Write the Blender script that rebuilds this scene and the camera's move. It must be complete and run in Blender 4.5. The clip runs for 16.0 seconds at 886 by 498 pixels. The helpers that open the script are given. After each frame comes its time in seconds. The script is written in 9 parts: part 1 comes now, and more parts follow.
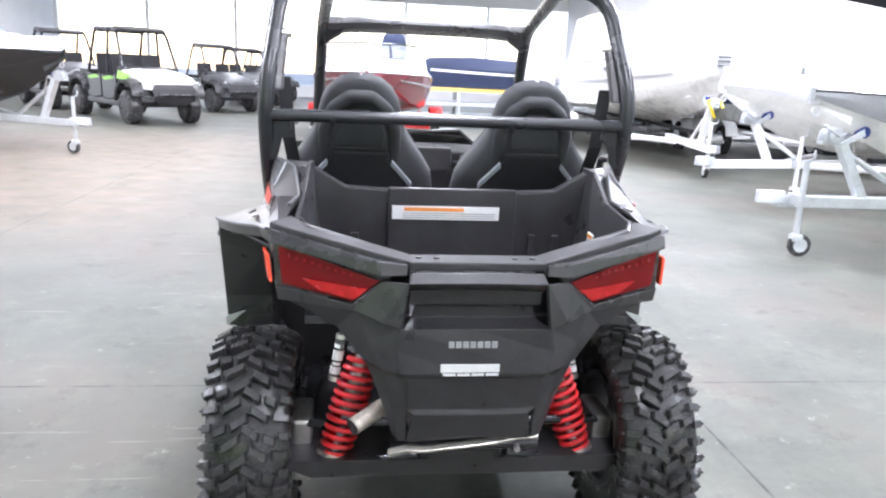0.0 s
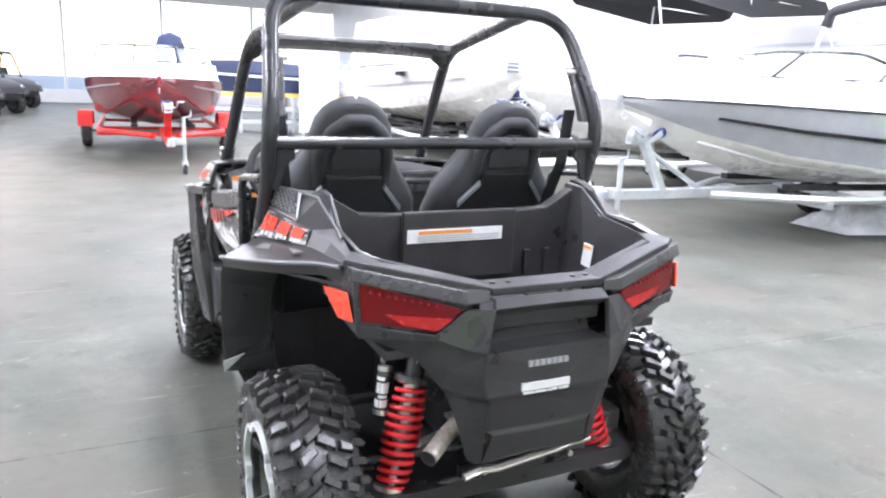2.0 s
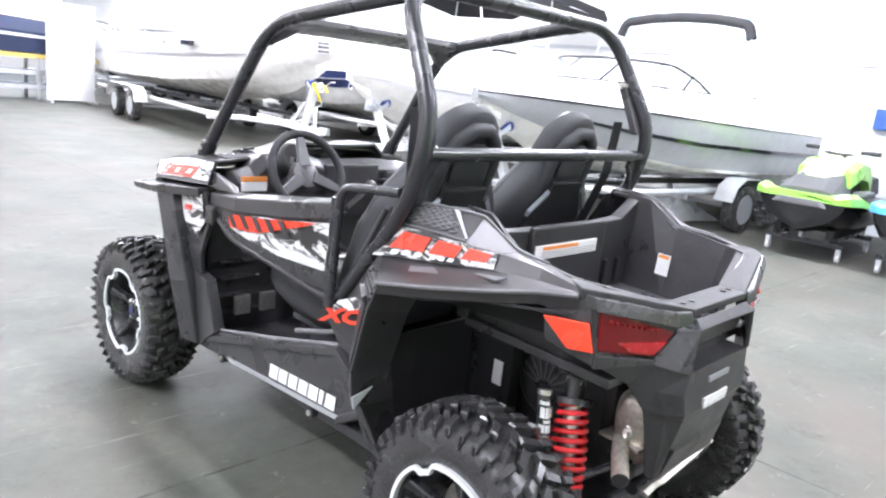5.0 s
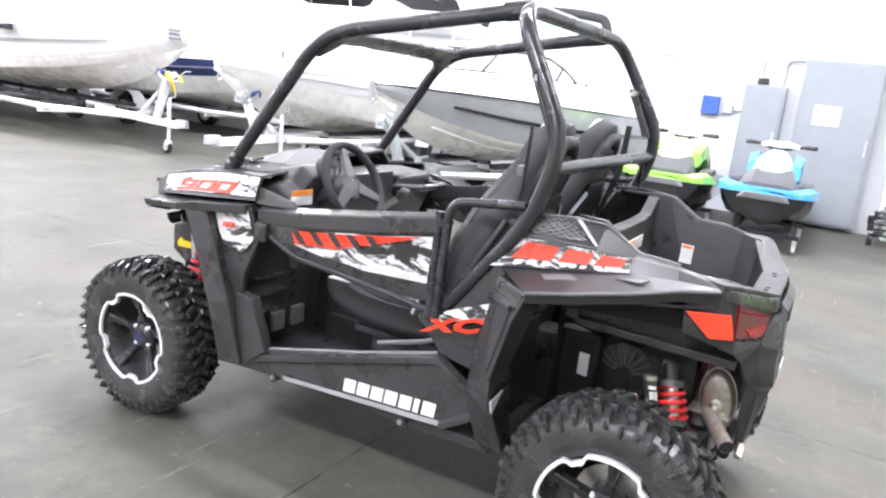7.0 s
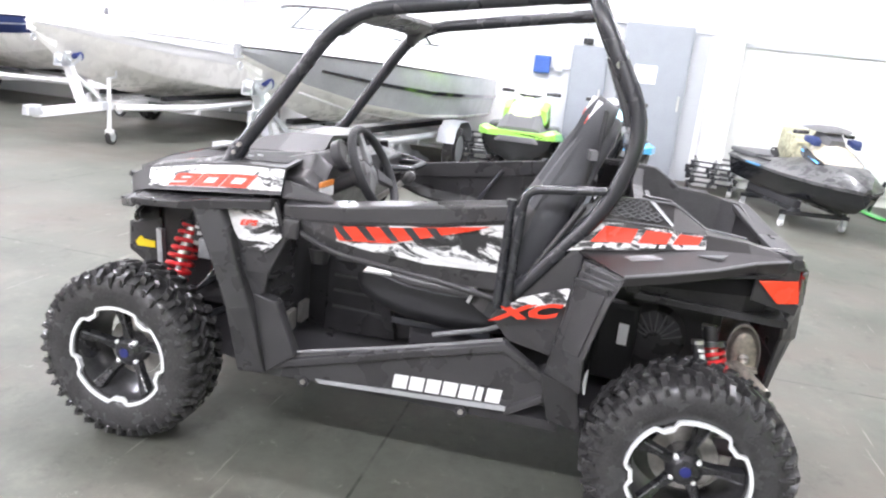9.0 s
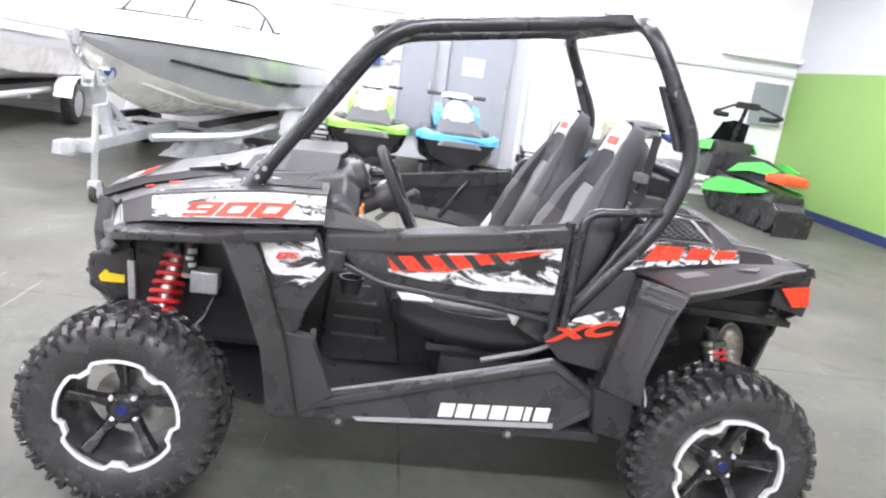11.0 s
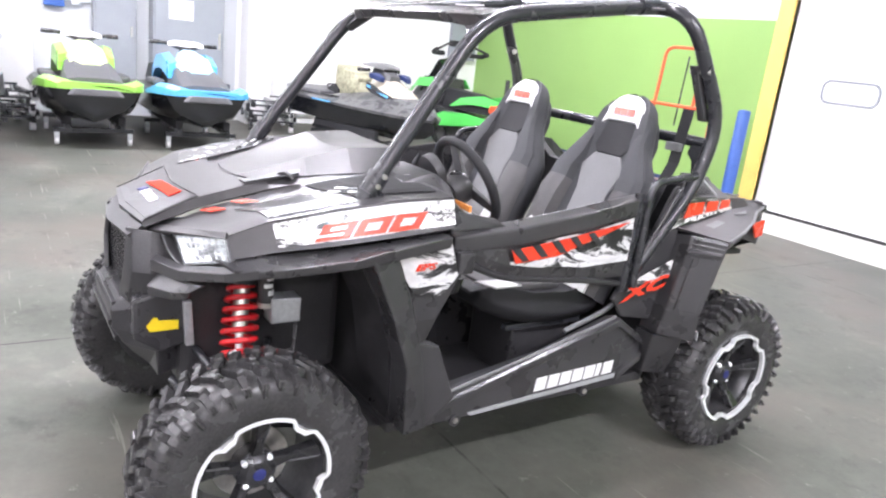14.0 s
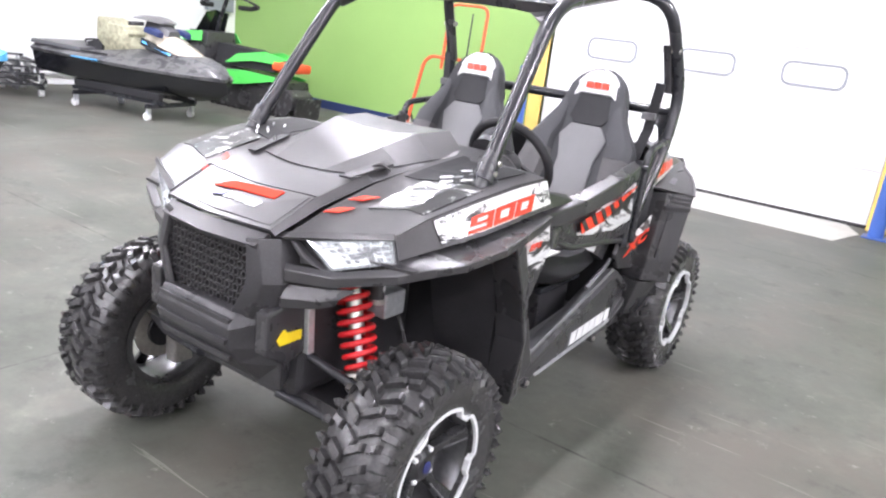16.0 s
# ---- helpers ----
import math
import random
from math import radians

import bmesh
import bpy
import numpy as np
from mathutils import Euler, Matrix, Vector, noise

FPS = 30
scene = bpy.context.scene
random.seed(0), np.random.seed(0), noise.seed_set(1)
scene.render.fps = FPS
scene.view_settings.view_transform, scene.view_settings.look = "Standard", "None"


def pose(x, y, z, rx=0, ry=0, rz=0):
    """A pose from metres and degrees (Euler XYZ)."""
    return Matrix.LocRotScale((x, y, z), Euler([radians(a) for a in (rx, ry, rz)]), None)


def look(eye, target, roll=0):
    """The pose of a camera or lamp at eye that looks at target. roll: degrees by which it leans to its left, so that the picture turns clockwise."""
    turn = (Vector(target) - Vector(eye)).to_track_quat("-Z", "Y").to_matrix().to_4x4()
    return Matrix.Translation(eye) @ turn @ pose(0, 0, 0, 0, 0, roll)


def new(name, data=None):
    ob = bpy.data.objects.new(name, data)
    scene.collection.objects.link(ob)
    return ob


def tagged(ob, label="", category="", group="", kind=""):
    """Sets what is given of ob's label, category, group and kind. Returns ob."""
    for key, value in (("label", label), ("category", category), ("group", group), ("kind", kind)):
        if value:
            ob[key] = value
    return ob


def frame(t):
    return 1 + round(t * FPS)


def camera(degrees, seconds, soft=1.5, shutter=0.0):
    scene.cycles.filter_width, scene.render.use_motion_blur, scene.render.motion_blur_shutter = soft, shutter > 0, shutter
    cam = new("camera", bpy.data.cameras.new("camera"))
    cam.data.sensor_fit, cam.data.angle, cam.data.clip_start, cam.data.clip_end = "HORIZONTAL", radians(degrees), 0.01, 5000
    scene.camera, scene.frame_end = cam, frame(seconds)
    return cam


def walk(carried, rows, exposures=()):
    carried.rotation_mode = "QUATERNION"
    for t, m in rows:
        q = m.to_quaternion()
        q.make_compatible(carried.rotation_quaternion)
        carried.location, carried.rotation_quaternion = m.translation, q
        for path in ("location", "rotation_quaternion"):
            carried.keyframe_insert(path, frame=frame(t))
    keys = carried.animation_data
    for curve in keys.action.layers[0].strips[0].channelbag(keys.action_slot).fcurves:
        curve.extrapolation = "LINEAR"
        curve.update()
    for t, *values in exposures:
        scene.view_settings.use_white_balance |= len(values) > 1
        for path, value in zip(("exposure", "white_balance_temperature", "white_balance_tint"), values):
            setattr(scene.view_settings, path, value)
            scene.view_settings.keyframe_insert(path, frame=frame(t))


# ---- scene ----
cam = camera(62.93, 16.0, soft=2.2)
PATH = [
    (0, (-0.2052, -2.0804, 1.4361), (0.0297, -0.1515, 0.9626), 2.553),
    (0.5, (-0.4227, -2.0850, 1.4405), (0.0289, -0.1930, 0.9755), 3.368),
    (1, (-0.6512, -2.0901, 1.4730), (-0.0175, -0.2610, 0.9703), 3.912),
    (1.5, (-0.8040, -2.0040, 1.4558), (-0.0857, -0.1963, 0.9908), 3.513),
    (2, (-0.9716, -1.8803, 1.4763), (-0.1248, -0.1238, 1.0315), 2.453),
    (2.5, (-1.1491, -1.7954, 1.4729), (-0.2175, -0.0772, 1.0487), 3.489),
    (3, (-1.3691, -1.7063, 1.4743), (-0.2500, -0.1196, 0.9944), 3.535),
    (3.5, (-1.5109, -1.5736, 1.4663), (-0.3601, -0.0005, 1.0180), 3.729),
    (4, (-1.6133, -1.3795, 1.4780), (-0.3767, 0.1309, 1.0428), 4.387),
    (4.2, (-1.6780, -1.3202, 1.4869), (-0.3998, 0.1570, 1.0579), 5.076),
    (6.3, (-2.2305, -0.6587, 1.4704), (-0.6091, 0.4185, 1.0113), 5.558),
    (6.5, (-2.3159, -0.5905, 1.4729), (-0.6630, 0.4472, 1.0354), 5.355),
    (7, (-2.4926, -0.4277, 1.4906), (-0.7768, 0.5000, 1.0483), 6.275),
    (7.5, (-2.5167, -0.2159, 1.4645), (-0.7363, 0.5901, 1.0398), 5.900),
    (8, (-2.5333, 0.0071, 1.4837), (-0.7042, 0.6901, 1.0502), 5.592),
    (8.5, (-2.6481, 0.2095, 1.4819), (-0.7859, 0.7851, 1.0339), 5.733),
    (9, (-2.7475, 0.3947, 1.4932), (-0.8525, 0.7931, 0.9932), 6.290),
    (9.2, (-2.7438, 0.4596, 1.4814), (-0.8387, 0.8052, 0.9802), 6.692),
    (11.3, (-2.7304, 1.4060, 1.5108), (-0.8183, 1.1058, 1.0072), 6.557),
    (11.5, (-2.6875, 1.4942, 1.5135), (-0.7943, 1.1246, 0.9852), 5.605),
    (12, (-2.6227, 1.7170, 1.5338), (-0.7496, 1.2387, 1.0210), 7.034),
    (12.5, (-2.6184, 1.9644, 1.5326), (-0.8221, 1.2601, 1.0063), 6.572),
    (13, (-2.5465, 2.1577, 1.5122), (-0.8084, 1.3260, 0.9764), 7.387),
    (13.5, (-2.3901, 2.3726, 1.5019), (-0.7282, 1.4168, 0.9323), 5.501),
    (14, (-2.2630, 2.6074, 1.5083), (-0.6521, 1.5462, 0.9803), 6.720),
    (14.5, (-2.1461, 2.8824, 1.5152), (-0.6548, 1.6684, 0.9656), 7.424),
    (15, (-1.9562, 3.0647, 1.4808), (-0.5754, 1.7358, 0.9088), 7.555),
    (15.5, (-1.7373, 3.2275, 1.4860), (-0.4725, 1.7976, 0.8896), 8.182),
    (16, (-1.5253, 3.4896, 1.4918), (-0.4582, 1.8968, 0.9221), 7.449),
]
LAMP_WATTS = 110
walk(cam, [(t, look(eye, target, roll)) for t, eye, target, roll in PATH], exposures=[(0.0, 1.27, 6000, 19), (2.4, 1.3, 6030, 19), (3.0, 1.2, 6040, 19), (3.6, 1.28, 6050, 19), (4.2, 1.32, 6060, 19), (6.4, 1.24, 6200, 19), (8.0, 1.21, 6330, 19), (12.0, 1.17, 6300, 21), (16.0, 1.06, 6300, 22)])

# ---- world, exposure ----
world = bpy.data.worlds.new("sky")
scene.world = world
world.use_nodes = True
_n = world.node_tree.nodes
_sky = _n.new("ShaderNodeTexSky")
_sky.sky_type, _sky.sun_disc = "NISHITA", False
_sky.sun_elevation, _sky.sun_rotation = radians(38), radians(-20)
_n["Background"].inputs["Strength"].default_value = 0.15
world.node_tree.links.new(_sky.outputs["Color"], _n["Background"].inputs["Color"])


# ---- materials ----
def shader(name):
    m = bpy.data.materials.new(name)
    m.use_nodes = True
    nt = m.node_tree
    return m, nt, nt.nodes["Principled BSDF"]


def node(nt, kind, **values):
    n = nt.nodes.new(kind)
    for key, value in values.items():
        n.inputs[key].default_value = value
    return n


def noise_at(nt, scale, detail=4.0, rough=0.55):
    co = nt.nodes.new("ShaderNodeTexCoord")
    tex = node(nt, "ShaderNodeTexNoise", Scale=scale, Detail=detail, Roughness=rough)
    nt.links.new(co.outputs["Object"], tex.inputs["Vector"])
    return tex.outputs["Fac"]


def ramp(nt, fac, stops):
    r = nt.nodes.new("ShaderNodeValToRGB")
    e = r.color_ramp.elements
    while len(e) < len(stops):
        e.new(0.5)
    for el, (pos, col) in zip(e, stops):
        el.position, el.color = pos, (*col, 1)
    nt.links.new(fac, r.inputs["Fac"])
    return r.outputs["Color"]


def surface(name, col, rough=0.5, metal=0.0, var=0.18, scale=5.0, grain=70.0, bump=0.15, coat=0.0, rvar=0.12, depth=0.002, film=0.08, spec=0.5):
    """A surface with a broad and a fine variation of colour, gloss and relief."""
    m, nt, b = shader(name)
    lo = tuple(c * (1 - var) for c in col)
    hi = tuple(min(1, c * (1 + var)) for c in col)
    big, fine = noise_at(nt, scale), noise_at(nt, grain, 3)
    mixf = node(nt, "ShaderNodeMath")
    mixf.operation = "ADD"
    half = node(nt, "ShaderNodeMath")
    half.operation, half.inputs[1].default_value = "MULTIPLY", 0.5
    nt.links.new(big, mixf.inputs[0])
    nt.links.new(fine, mixf.inputs[1])
    nt.links.new(mixf.outputs[0], half.inputs[0])
    nt.links.new(ramp(nt, half.outputs[0], [(0.35, lo), (0.65, hi)]), b.inputs["Base Color"])
    mr = node(nt, "ShaderNodeMapRange")
    mr.inputs["To Min"].default_value, mr.inputs["To Max"].default_value = max(0.02, rough - rvar), min(1, rough + rvar)
    nt.links.new(big, mr.inputs["Value"])
    nt.links.new(mr.outputs["Result"], b.inputs["Roughness"])
    b.inputs["Metallic"].default_value = metal
    b.inputs["Specular IOR Level"].default_value = spec
    b.inputs["Coat Weight"].default_value = coat
    b.inputs["Coat Roughness"].default_value = film
    if bump:
        bp = node(nt, "ShaderNodeBump", Strength=bump, Distance=depth)
        nt.links.new(fine, bp.inputs["Height"])
        nt.links.new(bp.outputs["Normal"], b.inputs["Normal"])
    return m


def splash(name, dark, light, level=0.5, width=0.04, scale=7.0, rough=0.3):
    """Printed film: torn light splashes on a dark ground."""
    m, nt, b = shader(name)
    co = nt.nodes.new("ShaderNodeTexCoord")
    mp = nt.nodes.new("ShaderNodeMapping")
    mp.inputs["Scale"].default_value = (1, 0.6, 1.9)
    mp.inputs["Rotation"].default_value = (0.35, 0, 0)
    nt.links.new(co.outputs["Object"], mp.inputs["Vector"])
    tex = node(nt, "ShaderNodeTexNoise", Scale=scale, Detail=9.0, Roughness=0.72, Distortion=0.6)
    nt.links.new(mp.outputs["Vector"], tex.inputs["Vector"])
    mid = tuple(0.6 * a + 0.25 * c for a, c in zip(dark, light))
    nt.links.new(ramp(nt, tex.outputs["Fac"], [(level - width, dark), (level - 0.3 * width, mid), (level + 0.3 * width, light), (level + 0.12, tuple(0.8 * c for c in light))]), b.inputs["Base Color"])
    b.inputs["Roughness"].default_value = rough
    b.inputs["Coat Weight"].default_value = 0.3
    return m


def glow(name, col, strength):
    m, nt, b = shader(name)
    b.inputs["Base Color"].default_value = (*col, 1)
    b.inputs["Emission Color"].default_value = (*col, 1)
    b.inputs["Emission Strength"].default_value = strength
    return m


def glass(name, col=(0.9, 0.95, 0.95), rough=0.02, weight=0.9):
    m, nt, b = shader(name)
    b.inputs["Base Color"].default_value = (*col, 1)
    b.inputs["Roughness"].default_value = rough
    b.inputs["Transmission Weight"].default_value = weight
    b.inputs["IOR"].default_value = 1.45
    return m


def floor_material():
    m, nt, b = shader("stained_concrete")
    L = nt.links
    grey = ramp(nt, noise_at(nt, 1.5, 10, 0.72), [(0.26, (0.052, 0.055, 0.046)), (0.42, (0.087, 0.092, 0.077)), (0.54, (0.113, 0.117, 0.1)), (0.64, (0.15, 0.151, 0.128)), (0.78, (0.22, 0.214, 0.19))])
    brown = ramp(nt, noise_at(nt, 0.7, 8, 0.68), [(0.46, (0, 0, 0)), (0.64, (0.7, 0.7, 0.7))])
    mix = nt.nodes.new("ShaderNodeMixRGB")
    mix.inputs["Color2"].default_value = (0.122, 0.105, 0.09, 1)
    L.new(brown, mix.inputs["Fac"])
    L.new(grey, mix.inputs["Color1"])
    # tan tone towards low x, between two fades along y, broken by noise
    co = nt.nodes.new("ShaderNodeTexCoord")
    sep = nt.nodes.new("ShaderNodeSeparateXYZ")
    L.new(co.outputs["Object"], sep.inputs["Vector"])
    edge = noise_at(nt, 1.6, 5)
    ex = node(nt, "ShaderNodeMath")
    ex.operation = "MULTIPLY_ADD"
    ex.inputs[1].default_value, ex.inputs[2].default_value = 0.5, -1.75
    L.new(edge, ex.inputs[0])
    less = node(nt, "ShaderNodeMapRange")
    L.new(sep.outputs["X"], less.inputs["Value"])
    less.inputs["From Min"].default_value, less.inputs["From Max"].default_value = -0.9, -2.8
    more = node(nt, "ShaderNodeMapRange")
    L.new(sep.outputs["Y"], more.inputs["Value"])
    more.inputs["From Min"].default_value, more.inputs["From Max"].default_value = 2.6, 5.5
    far = node(nt, "ShaderNodeMapRange")
    L.new(sep.outputs["Y"], far.inputs["Value"])
    far.inputs["From Min"].default_value, far.inputs["From Max"].default_value = 15.0, 11.0
    both = node(nt, "ShaderNodeMath")
    both.operation = "MULTIPLY"
    L.new(less.outputs["Result"], both.inputs[0])
    L.new(more.outputs["Result"], both.inputs[1])
    all3 = node(nt, "ShaderNodeMath")
    all3.operation = "MULTIPLY"
    L.new(both.outputs[0], all3.inputs[0])
    L.new(far.outputs["Result"], all3.inputs[1])
    patch = node(nt, "ShaderNodeMath")
    patch.operation = "MULTIPLY"
    L.new(all3.outputs[0], patch.inputs[0])
    L.new(ramp(nt, noise_at(nt, 2.4, 5), [(0.3, (0.45,) * 3), (0.7, (1.0,) * 3)]), patch.inputs[1])
    tan = nt.nodes.new("ShaderNodeMixRGB")
    tan.inputs["Color2"].default_value = (0.2, 0.16, 0.125, 1)
    L.new(patch.outputs[0], tan.inputs["Fac"])
    L.new(mix.outputs["Color"], tan.inputs["Color1"])
    # pale scuffs
    scuff = ramp(nt, noise_at(nt, 9.0, 9, 0.75), [(0.61, (0, 0, 0)), (0.7, (0.6, 0.6, 0.6))])
    sc = nt.nodes.new("ShaderNodeMixRGB")
    sc.inputs["Color2"].default_value = (0.3, 0.3, 0.27, 1)
    L.new(scuff, sc.inputs["Fac"])
    L.new(tan.outputs["Color"], sc.inputs["Color1"])
    # long thin scratches, two ways across the floor
    for turn, seed in ((0.4, 3.0), (1.9, 11.0)):
        mp = nt.nodes.new("ShaderNodeMapping")
        mp.inputs["Rotation"].default_value, mp.inputs["Scale"].default_value = (0, 0, turn), (0.9, 26, 1)
        mp.inputs["Location"].default_value = (seed, 0, 0)
        L.new(co.outputs["Object"], mp.inputs["Vector"])
        tx = node(nt, "ShaderNodeTexNoise", Scale=1.0, Detail=5.0, Roughness=0.6)
        L.new(mp.outputs["Vector"], tx.inputs["Vector"])
        s2 = nt.nodes.new("ShaderNodeMixRGB")
        s2.inputs["Color2"].default_value = (0.27, 0.265, 0.235, 1)
        L.new(ramp(nt, tx.outputs["Fac"], [(0.665, (0, 0, 0)), (0.7, (0.55, 0.55, 0.55))]), s2.inputs["Fac"])
        L.new(sc.outputs["Color"], s2.inputs["Color1"])
        sc = s2
    # dark wheel marks and drips
    drip = ramp(nt, noise_at(nt, 2.6, 11, 0.8), [(0.34, (0.4, 0.4, 0.4)), (0.46, (0, 0, 0))])
    dk = nt.nodes.new("ShaderNodeMixRGB")
    dk.inputs["Color2"].default_value = (0.022, 0.024, 0.021, 1)
    L.new(drip, dk.inputs["Fac"])
    L.new(sc.outputs["Color"], dk.inputs["Color1"])
    # saw-cut slab joints
    cut = None
    for axis, at, gap in (("X", -3.1, 4.4), ("Y", 1.08, 4.4)):
        u = node(nt, "ShaderNodeMath")
        u.operation, u.inputs[1].default_value = "SUBTRACT", at - 0.5 * gap
        L.new(sep.outputs[axis], u.inputs[0])
        w = node(nt, "ShaderNodeMath")
        w.operation, w.inputs[1].default_value = "FLOORED_MODULO", gap
        L.new(u.outputs[0], w.inputs[0])
        d = node(nt, "ShaderNodeMath")
        d.operation, d.inputs[1].default_value, d.inputs[2].default_value = "COMPARE", 0.5 * gap, 0.006
        L.new(w.outputs[0], d.inputs[0])
        if cut:
            mx = node(nt, "ShaderNodeMath")
            mx.operation = "MAXIMUM"
            L.new(cut.outputs[0], mx.inputs[0])
            L.new(d.outputs[0], mx.inputs[1])
            cut = mx
        else:
            cut = d
    worn = node(nt, "ShaderNodeMath")
    worn.operation = "MULTIPLY"
    L.new(cut.outputs[0], worn.inputs[0])
    L.new(ramp(nt, noise_at(nt, 5.0, 6, 0.7), [(0.4, (0.1,) * 3), (0.6, (0.85,) * 3)]), worn.inputs[1])
    jt = nt.nodes.new("ShaderNodeMixRGB")
    jt.inputs["Color2"].default_value = (0.018, 0.018, 0.016, 1)
    L.new(worn.outputs[0], jt.inputs["Fac"])
    L.new(dk.outputs["Color"], jt.inputs["Color1"])
    L.new(jt.outputs["Color"], b.inputs["Base Color"])
    mr = node(nt, "ShaderNodeMapRange")
    mr.inputs["To Min"].default_value, mr.inputs["To Max"].default_value = 0.36, 0.7
    L.new(noise_at(nt, 3.0, 6), mr.inputs["Value"])
    L.new(mr.outputs["Result"], b.inputs["Roughness"])
    b.inputs["Specular IOR Level"].default_value = 0.16
    bp = node(nt, "ShaderNodeBump", Strength=0.12, Distance=0.003)
    L.new(noise_at(nt, 45.0, 6), bp.inputs["Height"])
    L.new(bp.outputs["Normal"], b.inputs["Normal"])
    return m


FLOOR = floor_material()
WALL_WHITE = surface("white_wall_paint", (0.82, 0.82, 0.81), 0.6, var=0.05, scale=1.5, bump=0.1)
WALL_GREEN = surface("green_wall_paint", (0.25, 0.42, 0.12), 0.55, var=0.06, scale=1.2, bump=0.1)
WALL_GREY = surface("grey_wall_paint", (0.56, 0.58, 0.6), 0.6, var=0.05, scale=1.2, bump=0.1)
BLUE_PAINT = surface("blue_paint", (0.04, 0.11, 0.38), 0.45, var=0.15)
STOP_BLUE = surface("dark_blue_rubber", (0.03, 0.05, 0.2), 0.5, var=0.2)
NAVY = surface("navy_paint", (0.02, 0.035, 0.12), 0.5, var=0.2)
YELLOW_PAINT = surface("yellow_paint", (0.85, 0.6, 0.16), 0.5, var=0.12)
CONCRETE = surface("pale_concrete", (0.5, 0.49, 0.45), 0.8, var=0.15, bump=0.4)
DOOR_WHITE = surface("white_door_skin", (0.84, 0.84, 0.84), 0.45, var=0.03, bump=0.03)
CABINET_GREY = surface("grey_enamel", (0.27, 0.29, 0.315), 0.45, var=0.06, bump=0.05)
GALV = surface("galvanised_steel", (0.62, 0.64, 0.66), 0.4, 0.7, var=0.15, scale=9)
STEEL = surface("bare_steel", (0.55, 0.53, 0.5), 0.35, 0.9, var=0.2)
WHITE_PAINT = surface("white_enamel", (0.8, 0.8, 0.8), 0.35, var=0.06)
GEL_WHITE = surface("white_gelcoat", (0.82, 0.82, 0.82), 0.22, var=0.04, bump=0, coat=0.4)
GEL_CREAM = surface("cream_gelcoat", (0.8, 0.79, 0.75), 0.28, var=0.06, bump=0, coat=0.3)
GEL_GREY = surface("grey_gelcoat", (0.36, 0.37, 0.385), 0.16, var=0.1, bump=0, coat=0.6)
# pale tone that holds the white glare on a dark hood
HOOD_GLARE = surface("pale_hood_glare", (0.7, 0.7, 0.68), 0.22, var=0.06, bump=0, coat=0.5)
GEL_RED = surface("maroon_gelcoat", (0.2, 0.015, 0.03), 0.2, var=0.1, bump=0, coat=0.6)
GEL_BLACK = surface("black_gelcoat", (0.012, 0.013, 0.016), 0.15, var=0.2, bump=0, coat=0.6)
RED_PAINT = surface("red_paint", (0.62, 0.03, 0.025), 0.35, var=0.12)
ORANGE_PAINT = surface("orange_red_paint", (0.72, 0.1, 0.03), 0.45, var=0.15)
CANVAS_BLACK = surface("black_canvas", (0.02, 0.02, 0.022), 0.85, var=0.25, grain=160, bump=0.4)
CANVAS_BLUE = surface("navy_canvas", (0.02, 0.03, 0.07), 0.85, var=0.2, grain=160, bump=0.4)
TARP = surface("grey_tarpaulin", (0.76, 0.78, 0.8), 0.35, var=0.15, scale=9)
RUBBER = surface("black_rubber", (0.044, 0.043, 0.044), 0.25, var=0.35, scale=12, grain=120, bump=0.3, spec=0.5)
PLASTIC = surface("black_moulded_plastic", (0.04, 0.039, 0.041), 0.3, var=0.3, scale=7, grain=420, bump=0.25, depth=0.001, spec=0.62, rvar=0.2)
PLASTIC_DEEP = surface("matt_black_plastic", (0.036, 0.035, 0.037), 0.34, var=0.3, scale=9, grain=200, bump=0.2, spec=0.42, rvar=0.2)
RIM_PLASTIC = surface("satin_black_plastic", (0.045, 0.044, 0.046), 0.52, var=0.3, scale=8, grain=300, bump=0.25, spec=0.3, rvar=0.15)
PAINT_PEARL = surface("black_pearl_paint", (0.058, 0.056, 0.058), 0.38, 0.25, var=0.3, scale=6, grain=500, bump=0.06, coat=0.25, film=0.24)
GLOSS_BLACK = surface("gloss_black_panel", (0.034, 0.031, 0.032), 0.36, 0.1, var=0.25, scale=6, grain=500, bump=0.08, coat=0.12, film=0.15)
FILM_BLACK = surface("matt_black_film", (0.018, 0.018, 0.019), 0.6, var=0.2, grain=300, bump=0.1, spec=0.2)
TUBE_BLACK = surface("black_powder_coat", (0.026, 0.027, 0.031), 0.26, var=0.2, grain=260, bump=0.12, spec=0.65)
ALLOY = surface("machined_aluminium", (0.86, 0.87, 0.88), 0.35, 0.25, var=0.08)
RIM_DARK = surface("gunmetal_rim", (0.04, 0.04, 0.043), 0.28, 0.5, var=0.2, coat=0.4)
RIM_BARREL = surface("satin_rim_barrel", (0.1, 0.1, 0.104), 0.3, 0.7, var=0.2)
SPRING_RED = surface("red_spring_paint", (0.62, 0.02, 0.025), 0.3, var=0.12, coat=0.4)
SHOCK_STEEL = surface("brushed_damper_steel", (0.5, 0.47, 0.42), 0.3, 0.85, var=0.2)
EXHAUST = surface("heat_tinted_steel", (0.5, 0.45, 0.39), 0.42, 0.65, var=0.35, scale=10)
FILM_RED = surface("matt_red_film", (0.7, 0.045, 0.02), 0.7, var=0.08, grain=300, bump=0.05, spec=0.12)
DECAL_RED = surface("red_vinyl", (0.72, 0.05, 0.02), 0.3, var=0.06, bump=0)
DECAL_WHITE = surface("white_vinyl", (0.78, 0.78, 0.78), 0.35, var=0.05, bump=0)
